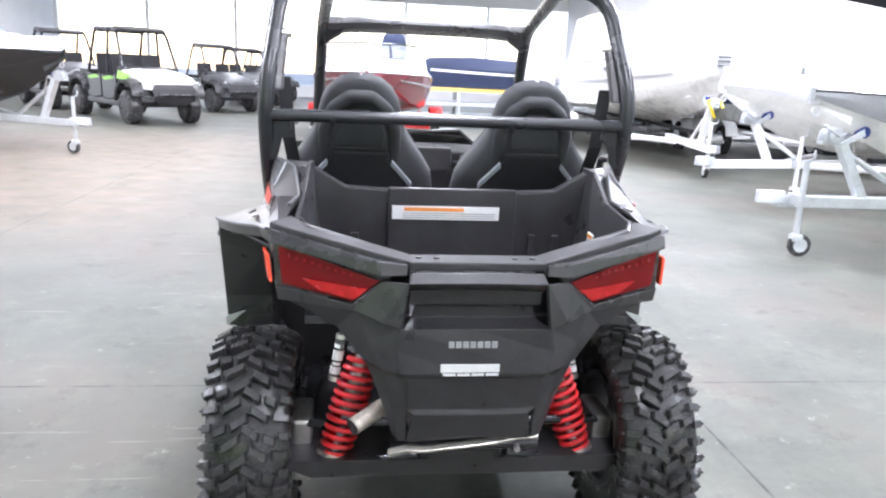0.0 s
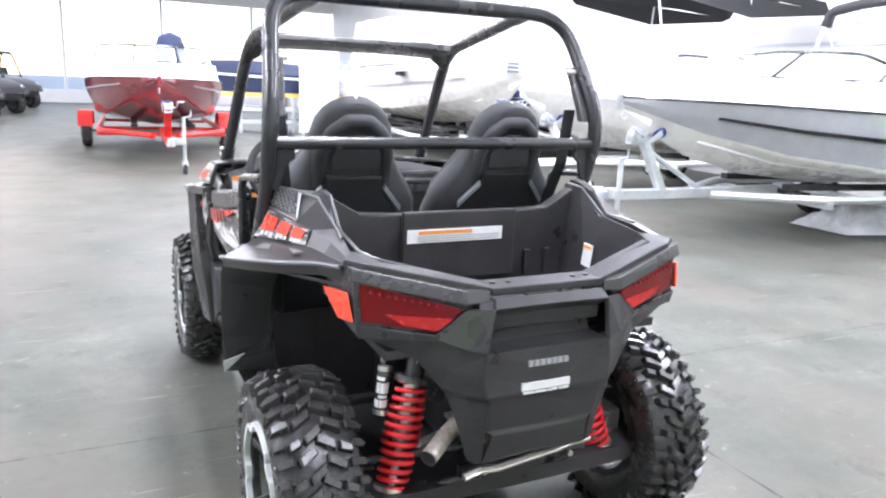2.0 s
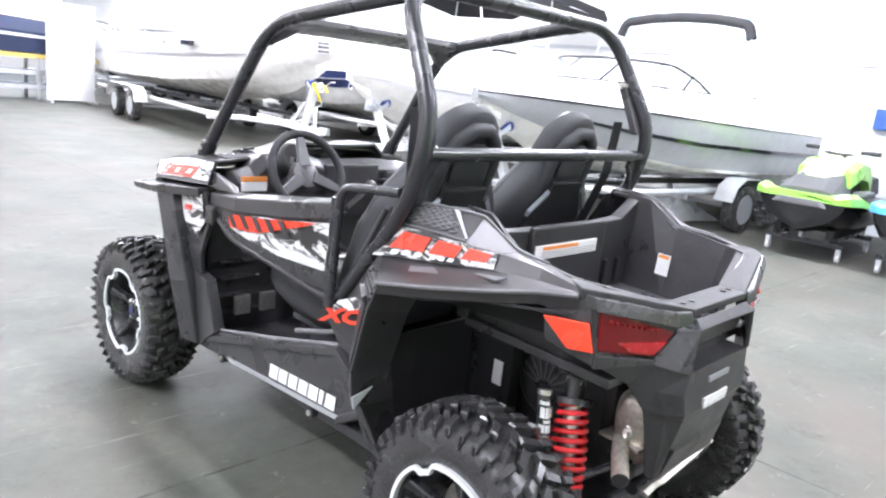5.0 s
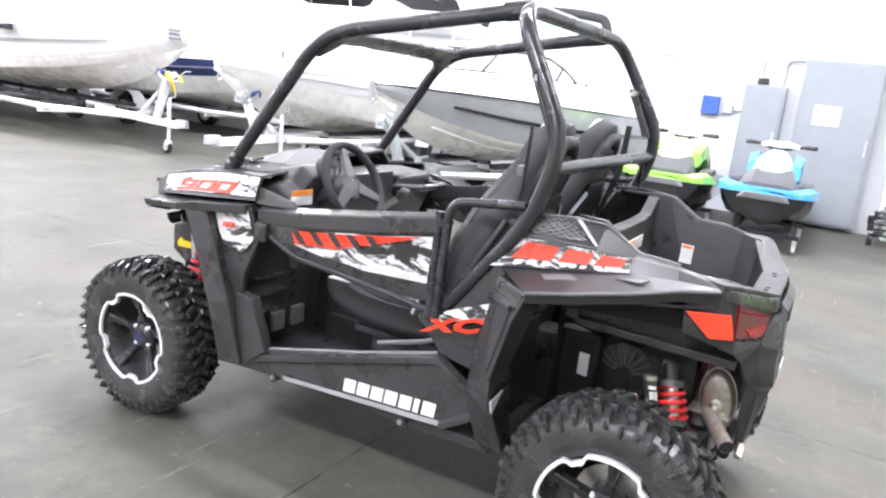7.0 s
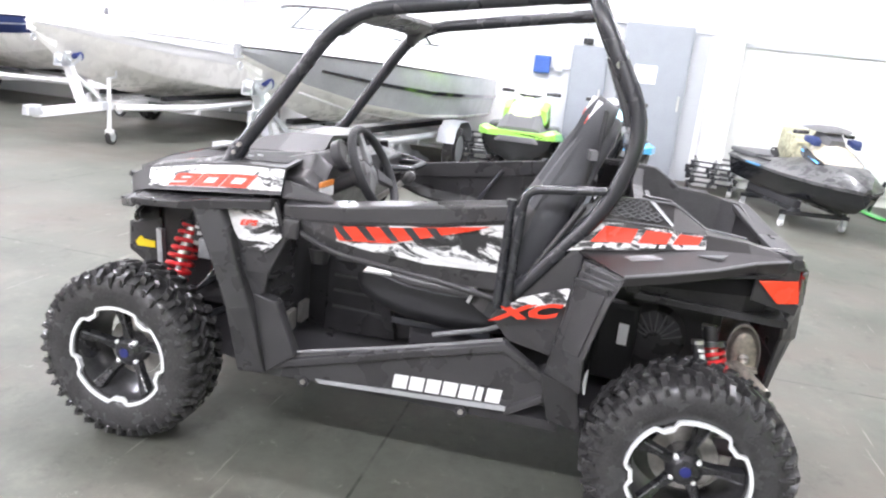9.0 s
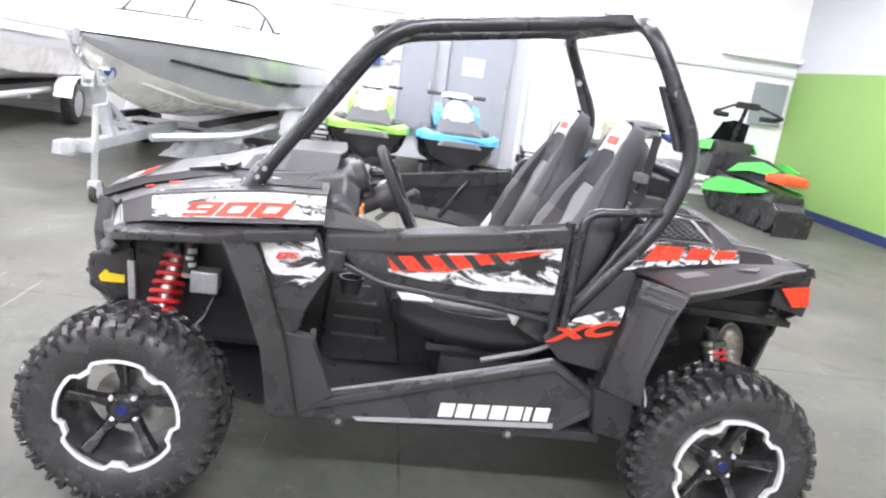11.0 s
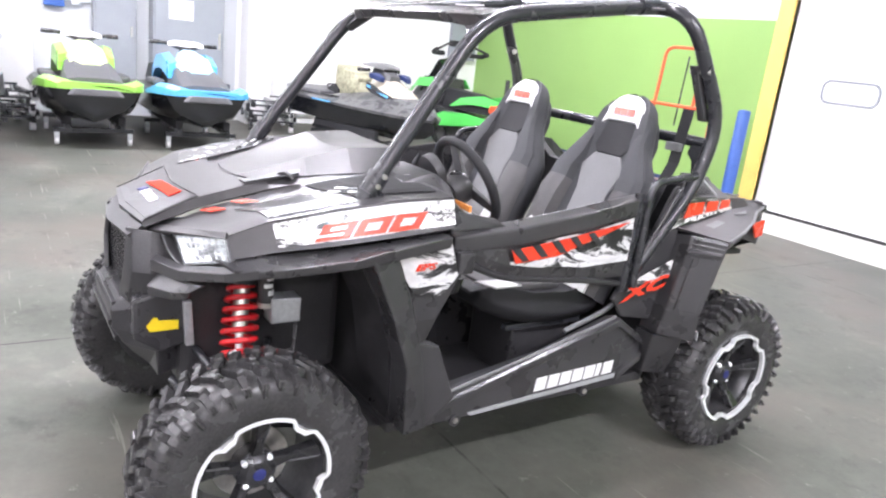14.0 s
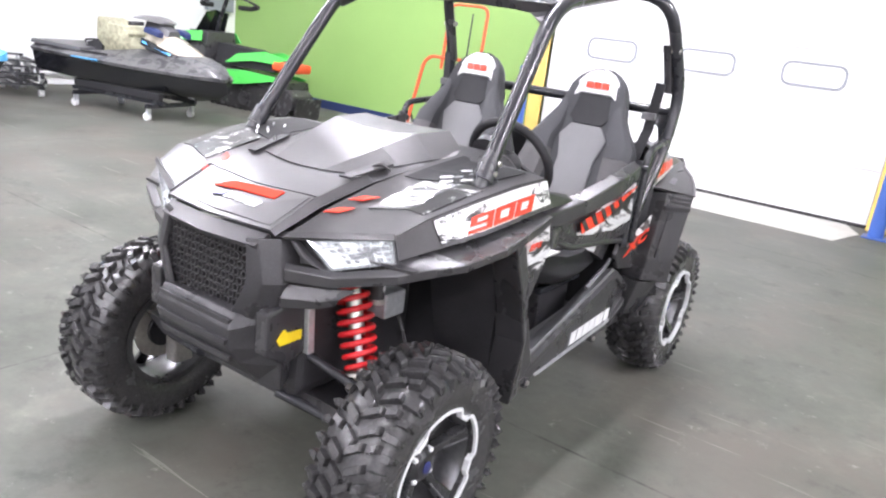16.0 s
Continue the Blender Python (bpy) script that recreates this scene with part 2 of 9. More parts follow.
DECAL_SILVER = surface("silver_vinyl", (0.42, 0.43, 0.44), 0.35, 0.3, var=0.1, bump=0)
DECAL_BLUE = surface("blue_vinyl", (0.018, 0.024, 0.13), 0.3, var=0.1, bump=0)
DECAL_ORANGE = surface("orange_vinyl", (0.8, 0.28, 0.06), 0.4, var=0.06, bump=0)
DECAL_YELLOW = surface("yellow_vinyl", (0.85, 0.62, 0.02), 0.35, var=0.06, bump=0)
GREY_PLASTIC = surface("grey_moulded_plastic", (0.13, 0.13, 0.135), 0.38, var=0.15, bump=0.1)
DECAL_GREY = surface("grey_print", (0.35, 0.35, 0.35), 0.5, var=0.1, bump=0)
SPLASH = splash("splash_print", (0.022, 0.022, 0.023), (0.7, 0.7, 0.7), level=0.505, scale=8)
SPLASH_DARK = splash("dark_splash_print", (0.022, 0.022, 0.023), (0.6, 0.6, 0.6), level=0.575, scale=12)
SPLASH_LIGHT = splash("pale_splash_print", (0.03, 0.03, 0.031), (0.78, 0.78, 0.78), level=0.465, scale=9)
SEAT_DARK = surface("charcoal_vinyl", (0.095, 0.092, 0.093), 0.6, var=0.15, grain=260, bump=0.35, spec=0.25)
SEAT_MID = surface("grey_seat_fabric", (0.185, 0.185, 0.188), 0.8, var=0.12, grain=420, bump=0.5)
SEAT_CHAR = surface("dark_charcoal_vinyl", (0.055, 0.056, 0.06), 0.55, var=0.15, grain=260, bump=0.35, spec=0.22)
SEAT_BLACK = surface("black_vinyl", (0.03, 0.03, 0.032), 0.5, var=0.2, grain=260, bump=0.3, spec=0.18)
SEAT_WHITE = surface("white_vinyl_upholstery", (0.7, 0.69, 0.69), 0.45, var=0.05, grain=260, bump=0.2)
LENS_RED = glass("red_lens", (0.3, 0.008, 0.012), 0.15, 0.45)
LENS_BACK = surface("red_reflector_base", (0.3, 0.01, 0.012), 0.3, var=0.2)
REFLECT_RED = surface("orange_red_reflector", (0.85, 0.07, 0.028), 0.25, var=0.05, bump=0)
BRAKE_RED = surface("brake_lamp_red", (0.45, 0.015, 0.016), 0.25, var=0.2, scale=30)
LENS_CLEAR = glass("clear_lens")
MIRROR_CHROME = surface("chrome_reflector", (0.88, 0.89, 0.9), 0.22, 0.35, var=0.25, scale=45, bump=0.6, grain=60)
SKI_GREEN = surface("lime_green_deck", (0.3, 0.64, 0.1), 0.3, var=0.08, coat=0.3)
SKI_PALE = surface("pale_green_deck", (0.62, 0.8, 0.35), 0.35, var=0.06)
SKI_BLUE = surface("sky_blue_deck", (0.1, 0.42, 0.78), 0.3, var=0.08, coat=0.3)
SKI_PALEBLUE = surface("pale_blue_deck", (0.4, 0.72, 0.9), 0.35, var=0.06)
SKI_TAN = surface("tan_camouflage_deck", (0.33, 0.32, 0.22), 0.5, var=0.45, scale=9, grain=20)
SKI_TAN_PALE = surface("pale_tan_gelcoat", (0.52, 0.47, 0.38), rough=0.15, var=0.3, scale=6.0, coat=0.4)
SKI_CAMO = splash("grey_camo_shell", (0.035, 0.036, 0.038), (0.12, 0.12, 0.12), level=0.5, width=0.06, scale=5.0, rough=0.35)
SKI_GREY = surface("dark_grey_deck", (0.09, 0.09, 0.095), 0.4, var=0.15)
SLED_GREEN = surface("bright_green_plastic", (0.08, 0.62, 0.1), 0.3, var=0.08, coat=0.3)
GLASS_WINDOW = glass("window_glass", rough=0.0, weight=1.0)
LAMP_GLOW = glow("lit_tube", (1.0, 0.98, 0.95), 14.0)


# ---- mesh helpers ----
def thing(name, label, category, m=None, group=""):
    ob = new(name)
    ob.empty_display_size = 0.2
    ob.matrix_basis = m or Matrix()
    return tagged(ob, label, category, group)


def mesh_of(name, bm, material, smooth=0, bevel=0.0, seg=2):
    bmesh.ops.recalc_face_normals(bm, faces=bm.faces)
    if bevel:
        sharp = [e for e in bm.edges if len(e.link_faces) == 2 and e.calc_face_angle(0) > 0.45]
        bmesh.ops.bevel(bm, geom=sharp, offset=bevel, segments=seg, affect="EDGES", clamp_overlap=True, profile=0.6)
    me = bpy.data.meshes.new(name)
    bm.to_mesh(me)
    bm.free()
    for mt in material if isinstance(material, (list, tuple)) else (material,):
        me.materials.append(mt)
    if smooth:
        me.shade_smooth()
        me.set_sharp_from_angle(angle=radians(smooth))
    return me


def part(name, bm, material, parent, label="", smooth=0, bevel=0.0, seg=2):
    ob = new(name, mesh_of(name, bm, material, smooth, bevel, seg))
    ob.parent = parent
    return tagged(ob, label)


def again(name, me, parent, m=None, label=""):
    ob = new(name, me)
    ob.parent = parent
    if m:
        ob.matrix_basis = m
    return tagged(ob, label)


def structure(name, bm, material, label="", category="", smooth=0, bevel=0.0):
    ob = new(name, mesh_of(name, bm, material, smooth, bevel))
    return tagged(ob, label, category, kind="structure")


def B():
    return bmesh.new()


def box(bm, x0, x1, y0, y1, z0, z1, m=None):
    vs = [bm.verts.new((m @ Vector(p)) if m else p) for p in ((x0, y0, z0), (x1, y0, z0), (x1, y1, z0), (x0, y1, z0), (x0, y0, z1), (x1, y0, z1), (x1, y1, z1), (x0, y1, z1))]
    for f in ((3, 2, 1, 0), (4, 5, 6, 7), (0, 1, 5, 4), (1, 2, 6, 5), (2, 3, 7, 6), (3, 0, 4, 7)):
        bm.faces.new([vs[i] for i in f])
    return bm


def boxb(*a, m=None):
    return box(B(), *a, m=m)


def prism(bm, pts, d):
    d = Vector(d)
    a = [bm.verts.new(Vector(p)) for p in pts]
    b = [bm.verts.new(Vector(p) + d) for p in pts]
    bm.faces.new(a[::-1])
    bm.faces.new(b)
    n = len(a)
    for i in range(n):
        bm.faces.new((a[i], a[(i + 1) % n], b[(i + 1) % n], b[i]))
    return bm


def loft(bm, loops, closed=True, caps=True):
    rows = [[bm.verts.new(Vector(p)) for p in lp] for lp in loops]
    n = len(rows[0])
    for a, b in zip(rows, rows[1:]):
        for i in range(n if closed else n - 1):
            j = (i + 1) % n
            bm.faces.new((a[i], a[j], b[j], b[i]))
    if caps and closed:
        bm.faces.new(rows[0][::-1])
        bm.faces.new(rows[-1])
    return bm


def sheet(bm, rows, t=0.006):
    """A skin through a grid of places, with thickness."""
    vs = [[bm.verts.new(Vector(p)) for p in r] for r in rows]
    fs = []
    for a, b in zip(vs, vs[1:]):
        for i in range(len(a) - 1):
            fs.append(bm.faces.new((a[i], a[i + 1], b[i + 1], b[i])))
    bmesh.ops.recalc_face_normals(bm, faces=fs)
    bmesh.ops.solidify(bm, geom=fs, thickness=t)
    return bm


def ring(c, axis, r, n, turn=0.0):
    axis = Vector(axis).normalized()
    u = axis.orthogonal().normalized()
    v = axis.cross(u)
    return [Vector(c) + r * (math.cos(turn + 2 * math.pi * i / n) * u + math.sin(turn + 2 * math.pi * i / n) * v) for i in range(n)]


def cyl(bm, p, q, r, r2=None, n=14):
    ax = Vector(q) - Vector(p)
    return loft(bm, [ring(p, ax, r, n), ring(q, ax, r if r2 is None else r2, n)])


def lathe(bm, prof, c, axis, n=32, close=False):
    """prof: (along, radius) pairs on the axis."""
    axis = Vector(axis).normalized()
    loops = [ring(Vector(c) + a * axis, axis, max(r, 1e-4), n) for a, r in prof]
    if close:
        loops.append(loops[0])
    return loft(bm, loops, caps=not close)


def filleted(pts, bend, k=5):
    pts = [Vector(p) for p in pts]
    if not bend or len(pts) < 3:
        return pts
    out = [pts[0]]
    for a, b, c in zip(pts, pts[1:], pts[2:]):
        d0, d1 = (a - b), (c - b)
        r = min(bend, 0.45 * d0.length, 0.45 * d1.length)
        p, q = b + r * d0.normalized(), b + r * d1.normalized()
        for i in range(k + 1):
            t = i / k
            out.append((1 - t) ** 2 * p + 2 * t * (1 - t) * b + t * t * q)
    return out + [pts[-1]]


def tube(bm, pts, r, n=10, bend=0.0, close=False):
    pts = filleted(pts, bend)
    dirs = [(b - a).normalized() for a, b in zip(pts, pts[1:])]
    tang = [dirs[0]] + [(a + b).normalized() for a, b in zip(dirs, dirs[1:])] + [dirs[-1]]
    u = tang[0].orthogonal().normalized()
    loops = []
    for p, t in zip(pts, tang):
        u = (u - u.dot(t) * t).normalized()
        v = t.cross(u)
        loops.append([p + r * (math.cos(2 * math.pi * i / n) * u + math.sin(2 * math.pi * i / n) * v) for i in range(n)])
    return loft(bm, loops)


def hoop(bm, c, axis, R, r, n=36, m=9):
    axis = Vector(axis).normalized()
    u = axis.orthogonal().normalized()
    v = axis.cross(u)
    rows = []
    for i in range(n):
        a = 2 * math.pi * i / n
        d = math.cos(a) * u + math.sin(a) * v
        rows.append([Vector(c) + (R + r * math.cos(2 * math.pi * j / m)) * d + r * math.sin(2 * math.pi * j / m) * axis for j in range(m)])
    rows.append(rows[0])
    loft(bm, rows, caps=False)
    bmesh.ops.remove_doubles(bm, verts=bm.verts, dist=1e-6)
    return bm


def lettering(text, size, m, bold=0.0, shear=0.0, extrude=0.0008, width=1.0):
    """A bmesh of the words, in the plane of m (x along the line, y up)."""
    cu = bpy.data.curves.new("lettering", "FONT")
    cu.body, cu.size, cu.offset, cu.shear, cu.extrude, cu.align_x = text, size, bold, shear, extrude, "LEFT"
    cu.resolution_u = 2
    ob = new("lettering", cu)
    bpy.context.view_layer.update()
    me = bpy.data.meshes.new_from_object(ob.evaluated_get(bpy.context.evaluated_depsgraph_get()))
    bpy.data.objects.remove(ob)
    bm = B()
    bm.from_mesh(me)
    bpy.data.meshes.remove(me)
    bpy.data.curves.remove(cu)
    bmesh.ops.transform(bm, matrix=m @ Matrix.Diagonal((width, 1, 1, 1)), verts=bm.verts)
    return bm


def plane_at(o, along, up):
    """The pose whose x runs along and whose y runs as near to up as it can."""
    x = Vector(along).normalized()
    y = Vector(up)
    y = (y - y.dot(x) * x).normalized()
    z = x.cross(y)
    m = Matrix((x, y, z)).transposed().to_4x4()
    m.translation = Vector(o)
    return m


# ---- the hall ----
X_W, X_E, Y_S, Y_N, Z_C = -14.0, 9.8, -5.6, 34.0, 5.2
structure("floor", box(B(), X_W - 0.3, X_E + 0.3, Y_S - 0.3, Y_N + 0.3, -0.3, 0), FLOOR, "stained grey-green concrete showroom floor", "floor")
structure("ceiling", box(B(), X_W - 0.3, X_E + 0.3, Y_S - 0.3, Y_N + 0.3, Z_C, Z_C + 0.2), WALL_WHITE, "white painted showroom ceiling", "ceiling")
structure("wall_east", box(B(), X_E, X_E + 0.2, Y_S - 0.2, Y_N, 0, Z_C), WALL_WHITE, "white painted showroom side wall", "wall")
structure("wall_west", box(B(), X_W - 0.2, X_W, Y_S - 0.2, Y_N, 0, Z_C), WALL_WHITE, "white painted showroom wall", "wall")
# south wall: an opening for the overhead door between the jambs
DX0, DX1, DZ = -0.95, 3.26, 3.0
for nm, a, b, z0, z1, mt, lb in (("wall_south_green", DX1, X_E, 0, 2.3, WALL_GREEN, "green painted lower wall beside the overhead door"), ("wall_south_green_far", X_W, DX0, 0, 2.3, WALL_GREEN, "green painted lower wall beside the overhead door"), ("wall_south_grey", DX1, X_E, 2.3, Z_C, WALL_GREY, "grey painted upper wall"), ("wall_south_grey_far", X_W, DX0, 2.3, Z_C, WALL_GREY, "grey painted upper wall"), ("wall_south_lintel", DX0, DX1, DZ, Z_C, WALL_GREY, "grey painted wall over the door")):
    structure(nm, box(B(), a, b, Y_S - 0.2, Y_S, z0, z1), mt, lb, "wall")
# north wall: a shop front of tall windows
structure("wall_north_base", box(B(), X_W, X_E, Y_N, Y_N + 0.2, 0, 0.5), WALL_WHITE, "white wall under the shop windows", "wall")
structure("wall_north_top", box(B(), X_W, X_E, Y_N, Y_N + 0.2, 4.6, Z_C), WALL_WHITE, "white wall over the shop windows", "wall")
bays = 6
bay = (X_E - X_W) / bays
for i in range(bays):
    x0 = X_W + i * bay
    wbm = boxb(x0, x0 + 0.12, Y_N, Y_N + 0.2, 0.5, 4.6)
    win = structure("window_%d" % (i + 1), wbm, WALL_WHITE, "tall shop-front window bay with a white frame", "window")
    fr = B()
    for z in (0.5, 4.54):
        box(fr, x0 + 0.12, x0 + bay, Y_N + 0.06, Y_N + 0.12, z, z + 0.06)
    box(fr, x0 + 0.5 * bay + 0.12, x0 + 0.5 * bay + 0.14, Y_N + 0.062, Y_N + 0.118, 0.56, 4.54)
    part("window_frame", fr, WHITE_PAINT, win)
    for k, (a, b) in enumerate(((0.12, 0.5 * bay + 0.12), (0.5 * bay + 0.14, bay))):
        pane = part("pane", boxb(x0 + a, x0 + b, Y_N + 0.085, Y_N + 0.093, 0.56, 4.54), GLASS_WINDOW, win)
        pane.visible_shadow = False
structure("ground_outside", box(B(), -80, 80, Y_N + 0.4, Y_N + 120, -0.3, -0.05), CONCRETE, "pale concrete yard outside the windows", "ground")

# ceiling lamps: rows of tubes in white troughs
lamp_bm = B()
prism(lamp_bm, [(-0.17, -1.25, 0.09), (0.17, -1.25, 0.09), (0.1, -1.25, 0), (-0.1, -1.25, 0)][::-1], (0, 2.5, 0))
lamp_me = mesh_of("housing", lamp_bm, WHITE_PAINT)
tube_me = mesh_of("lamp_tube", cyl(B(), (0, -1.2, -0.02), (0, 1.2, -0.02), 0.019, n=10), LAMP_GLOW, 40)
LAMP_ROWS = [(x, y) for y in (-3.2, 0.6, 4.4, 8.6, 13.4, 19.0, 26.0) for x in (-9.5, -4.6, 0.6, 5.4) if y > 0 or x != -4.6]
for x, y in LAMP_ROWS:
    lp = thing("ceiling_lamp", "white fluorescent trough lamp under the ceiling", "lamp", pose(x, y, Z_C - 0.32, 0, 0, 0), "ceiling lamps")
    again("housing", lamp_me, lp)
    for dx in (-0.06, 0.06):
        again("lamp_tube", tube_me, lp, pose(dx, 0, 0))
    for dy in (-0.9, 0.9):
        part("hanger", cyl(B(), (0, dy, 0.09), (0, dy, 0.32), 0.006, n=6), STEEL, lp)
    li = bpy.data.lights.new("tube_light", "AREA")
    li.shape, li.size, li.size_y, li.energy, li.color = "RECTANGLE", 0.3, 2.4, LAMP_WATTS * (1.6 if x > 3 else 1.3 if 8 < y < 9 and x > -8 else 0.4 if 3 < y < 6 and x > -8 else 1.5 if 0 < y < 1 and -5 < x < -3 else 1.0 if x < -8 or x > -3 else 0.95) * ((0.5 if x > 0 and x < 3 else 0.6) if y < 0 else 1.0), (0.95, 0.98, 1.0)
    lo = new("tube_light", li)
    lo.matrix_basis = pose(x, y, Z_C - 0.37)

# east wall: column, seam rail, skirting pipe, grey back panel
structure("wall_panel", box(B(), X_E - 0.03, X_E + 0.003, -0.9, 1.95, 0, 2.32), WALL_GREY, "grey painted backing panel for the switchgear", "wall")
structure("column", box(B(), X_E - 0.45, X_E, -1.36, -0.98, 0, Z_C), WALL_WHITE, "white painted square wall column", "column", bevel=0.01)
structure("trim_rail", box(B(), X_E - 0.05, X_E, Y_S, -1.37, 2.2, 2.26), WALL_GREY, "grey rail along the white wall", "trim")
structure("trim_rail_far", box(B(), X_E - 0.05, X_E - 0.001, -0.97, 12.0, 2.33, 2.39), WALL_GREY, "grey rail along the white wall", "trim")
structure("trim_ledge", box(B(), X_E - 0.16, X_E + 0.002, Y_S + 0.002, -4.2, 2.44, 2.52), WALL_WHITE, "white ledge on the wall", "trim")
sw = B()
for z in (0.18, 0.28):
    tube(sw, [(X_E - 0.06, -1.38, z), (X_E - 0.06, Y_S + 0.05, z)], 0.022, 8)
structure("trim_pipe", sw, WHITE_PAINT, "white pipes along the wall foot", "pipe")
structure("baseboard_south", box(B(), DX1 + 0.28, X_E - 0.003, Y_S - 0.002, Y_S + 0.025, 0, 0.14), NAVY, "dark blue skirting on the green wall", "baseboard", bevel=0.004)
structure("baseboard_south_far", box(B(), X_W, DX0 - 0.2, Y_S - 0.002, Y_S + 0.025, 0, 0.14), NAVY, "dark blue skirting on the green wall", "baseboard", bevel=0.004)
structure("threshold", prism(B(), [(DX0 + 0.2, Y_S - 0.05, 0.004), (DX1 + 0.1, Y_S - 0.05, 0.004), (DX1 - 0.1, -4.5, 0.004), (DX0 + 0.18, -4.5, 0.004), (DX0 + 0.02, -5.2, 0.004)], (0, 0, -0.05)), CONCRETE, "pale concrete threshold before the overhead door", "threshold")

# overhead door
door = structure("door_1", box(B(), DX0, DX1, Y_S - 0.12, Y_S - 0.07, 0.03, DZ), DOOR_WHITE, "closed white sectional overhead door with oval windows", "door")
for k in range(5):
    z0 = 0.035 + k * 0.595
    part("door_panel", boxb(DX0 + 0.01, DX1 - 0.01, Y_S - 0.075, Y_S - 0.045, z0 + 0.006, z0 + 0.588), DOOR_WHITE, door, bevel=0.004)
part("bottom_seal", boxb(DX0, DX1, Y_S - 0.1, Y_S - 0.04, 0.002, 0.04), RUBBER, door, "black rubber bottom seal")


def oval(cx, cz, w, h, r, y, n=6):
    out = []
    for sx, sz, a0 in ((1, 1, 0), (-1, 1, 90), (-1, -1, 180), (1, -1, 270)):
        for i in range(n + 1):
            a = radians(a0 + 90 * i / n)
            out.append(Vector((cx + sx * (w / 2 - r) + r * math.cos(a), y, cz + sz * (h / 2 - r) + r * math.sin(a))))
    return out


for cx in (2.39, 1.17, -0.03):
    fr = B()
    a, b = oval(cx, 1.545, 0.68, 0.27, 0.1, Y_S - 0.046), oval(cx, 1.545, 0.63, 0.22, 0.08, Y_S - 0.046)
    loft(fr, [a, [p + Vector((0, 0.014, 0)) for p in a], [p + Vector((0, 0.014, 0)) for p in b], b], caps=False)
    wf = part("window_frame", fr, CABINET_GREY, door, "grey rubber window gasket")
    part("pane", prism(B(), oval(cx, 1.545, 0.64, 0.23, 0.085, Y_S - 0.043), (0, 0.004, 0)), GEL_WHITE, wf, "bright frosted window pane")
structure("door_jamb", box(B(), DX1, DX1 + 0.2, Y_S - 0.1, Y_S + 0.03, 0, DZ), YELLOW_PAINT, "yellow painted door jamb", "trim", bevel=0.006)
structure("door_jamb_far", box(B(), DX0 - 0.2, DX0, Y_S - 0.1, Y_S + 0.03, 0, DZ), YELLOW_PAINT, "yellow painted door jamb", "trim", bevel=0.006)
for x in (3.36, -1.08):
    bo = thing("bollard", "blue painted steel bollard beside the door", "bollard", pose(x, -5.2, 0), "bollards")
    part("post", lathe(B(), [(0, 0.075), (1.19, 0.075), (1.215, 0.06), (1.225, 0.0)], (0, 0, 0), (0, 0, 1), 20), BLUE_PAINT, bo, smooth=40)
    part("base_plate", boxb(-0.12, 0.12, -0.12, 0.12, 0, 0.012), BLUE_PAINT, bo, bevel=0.003)

# ---- the side-by-side ----
utv = thing("utility_vehicle", "black two-seat side-by-side off-road vehicle with red and white graphics", "off-road vehicle", pose(0.1, 0, 0, 0, 0, 0.6))


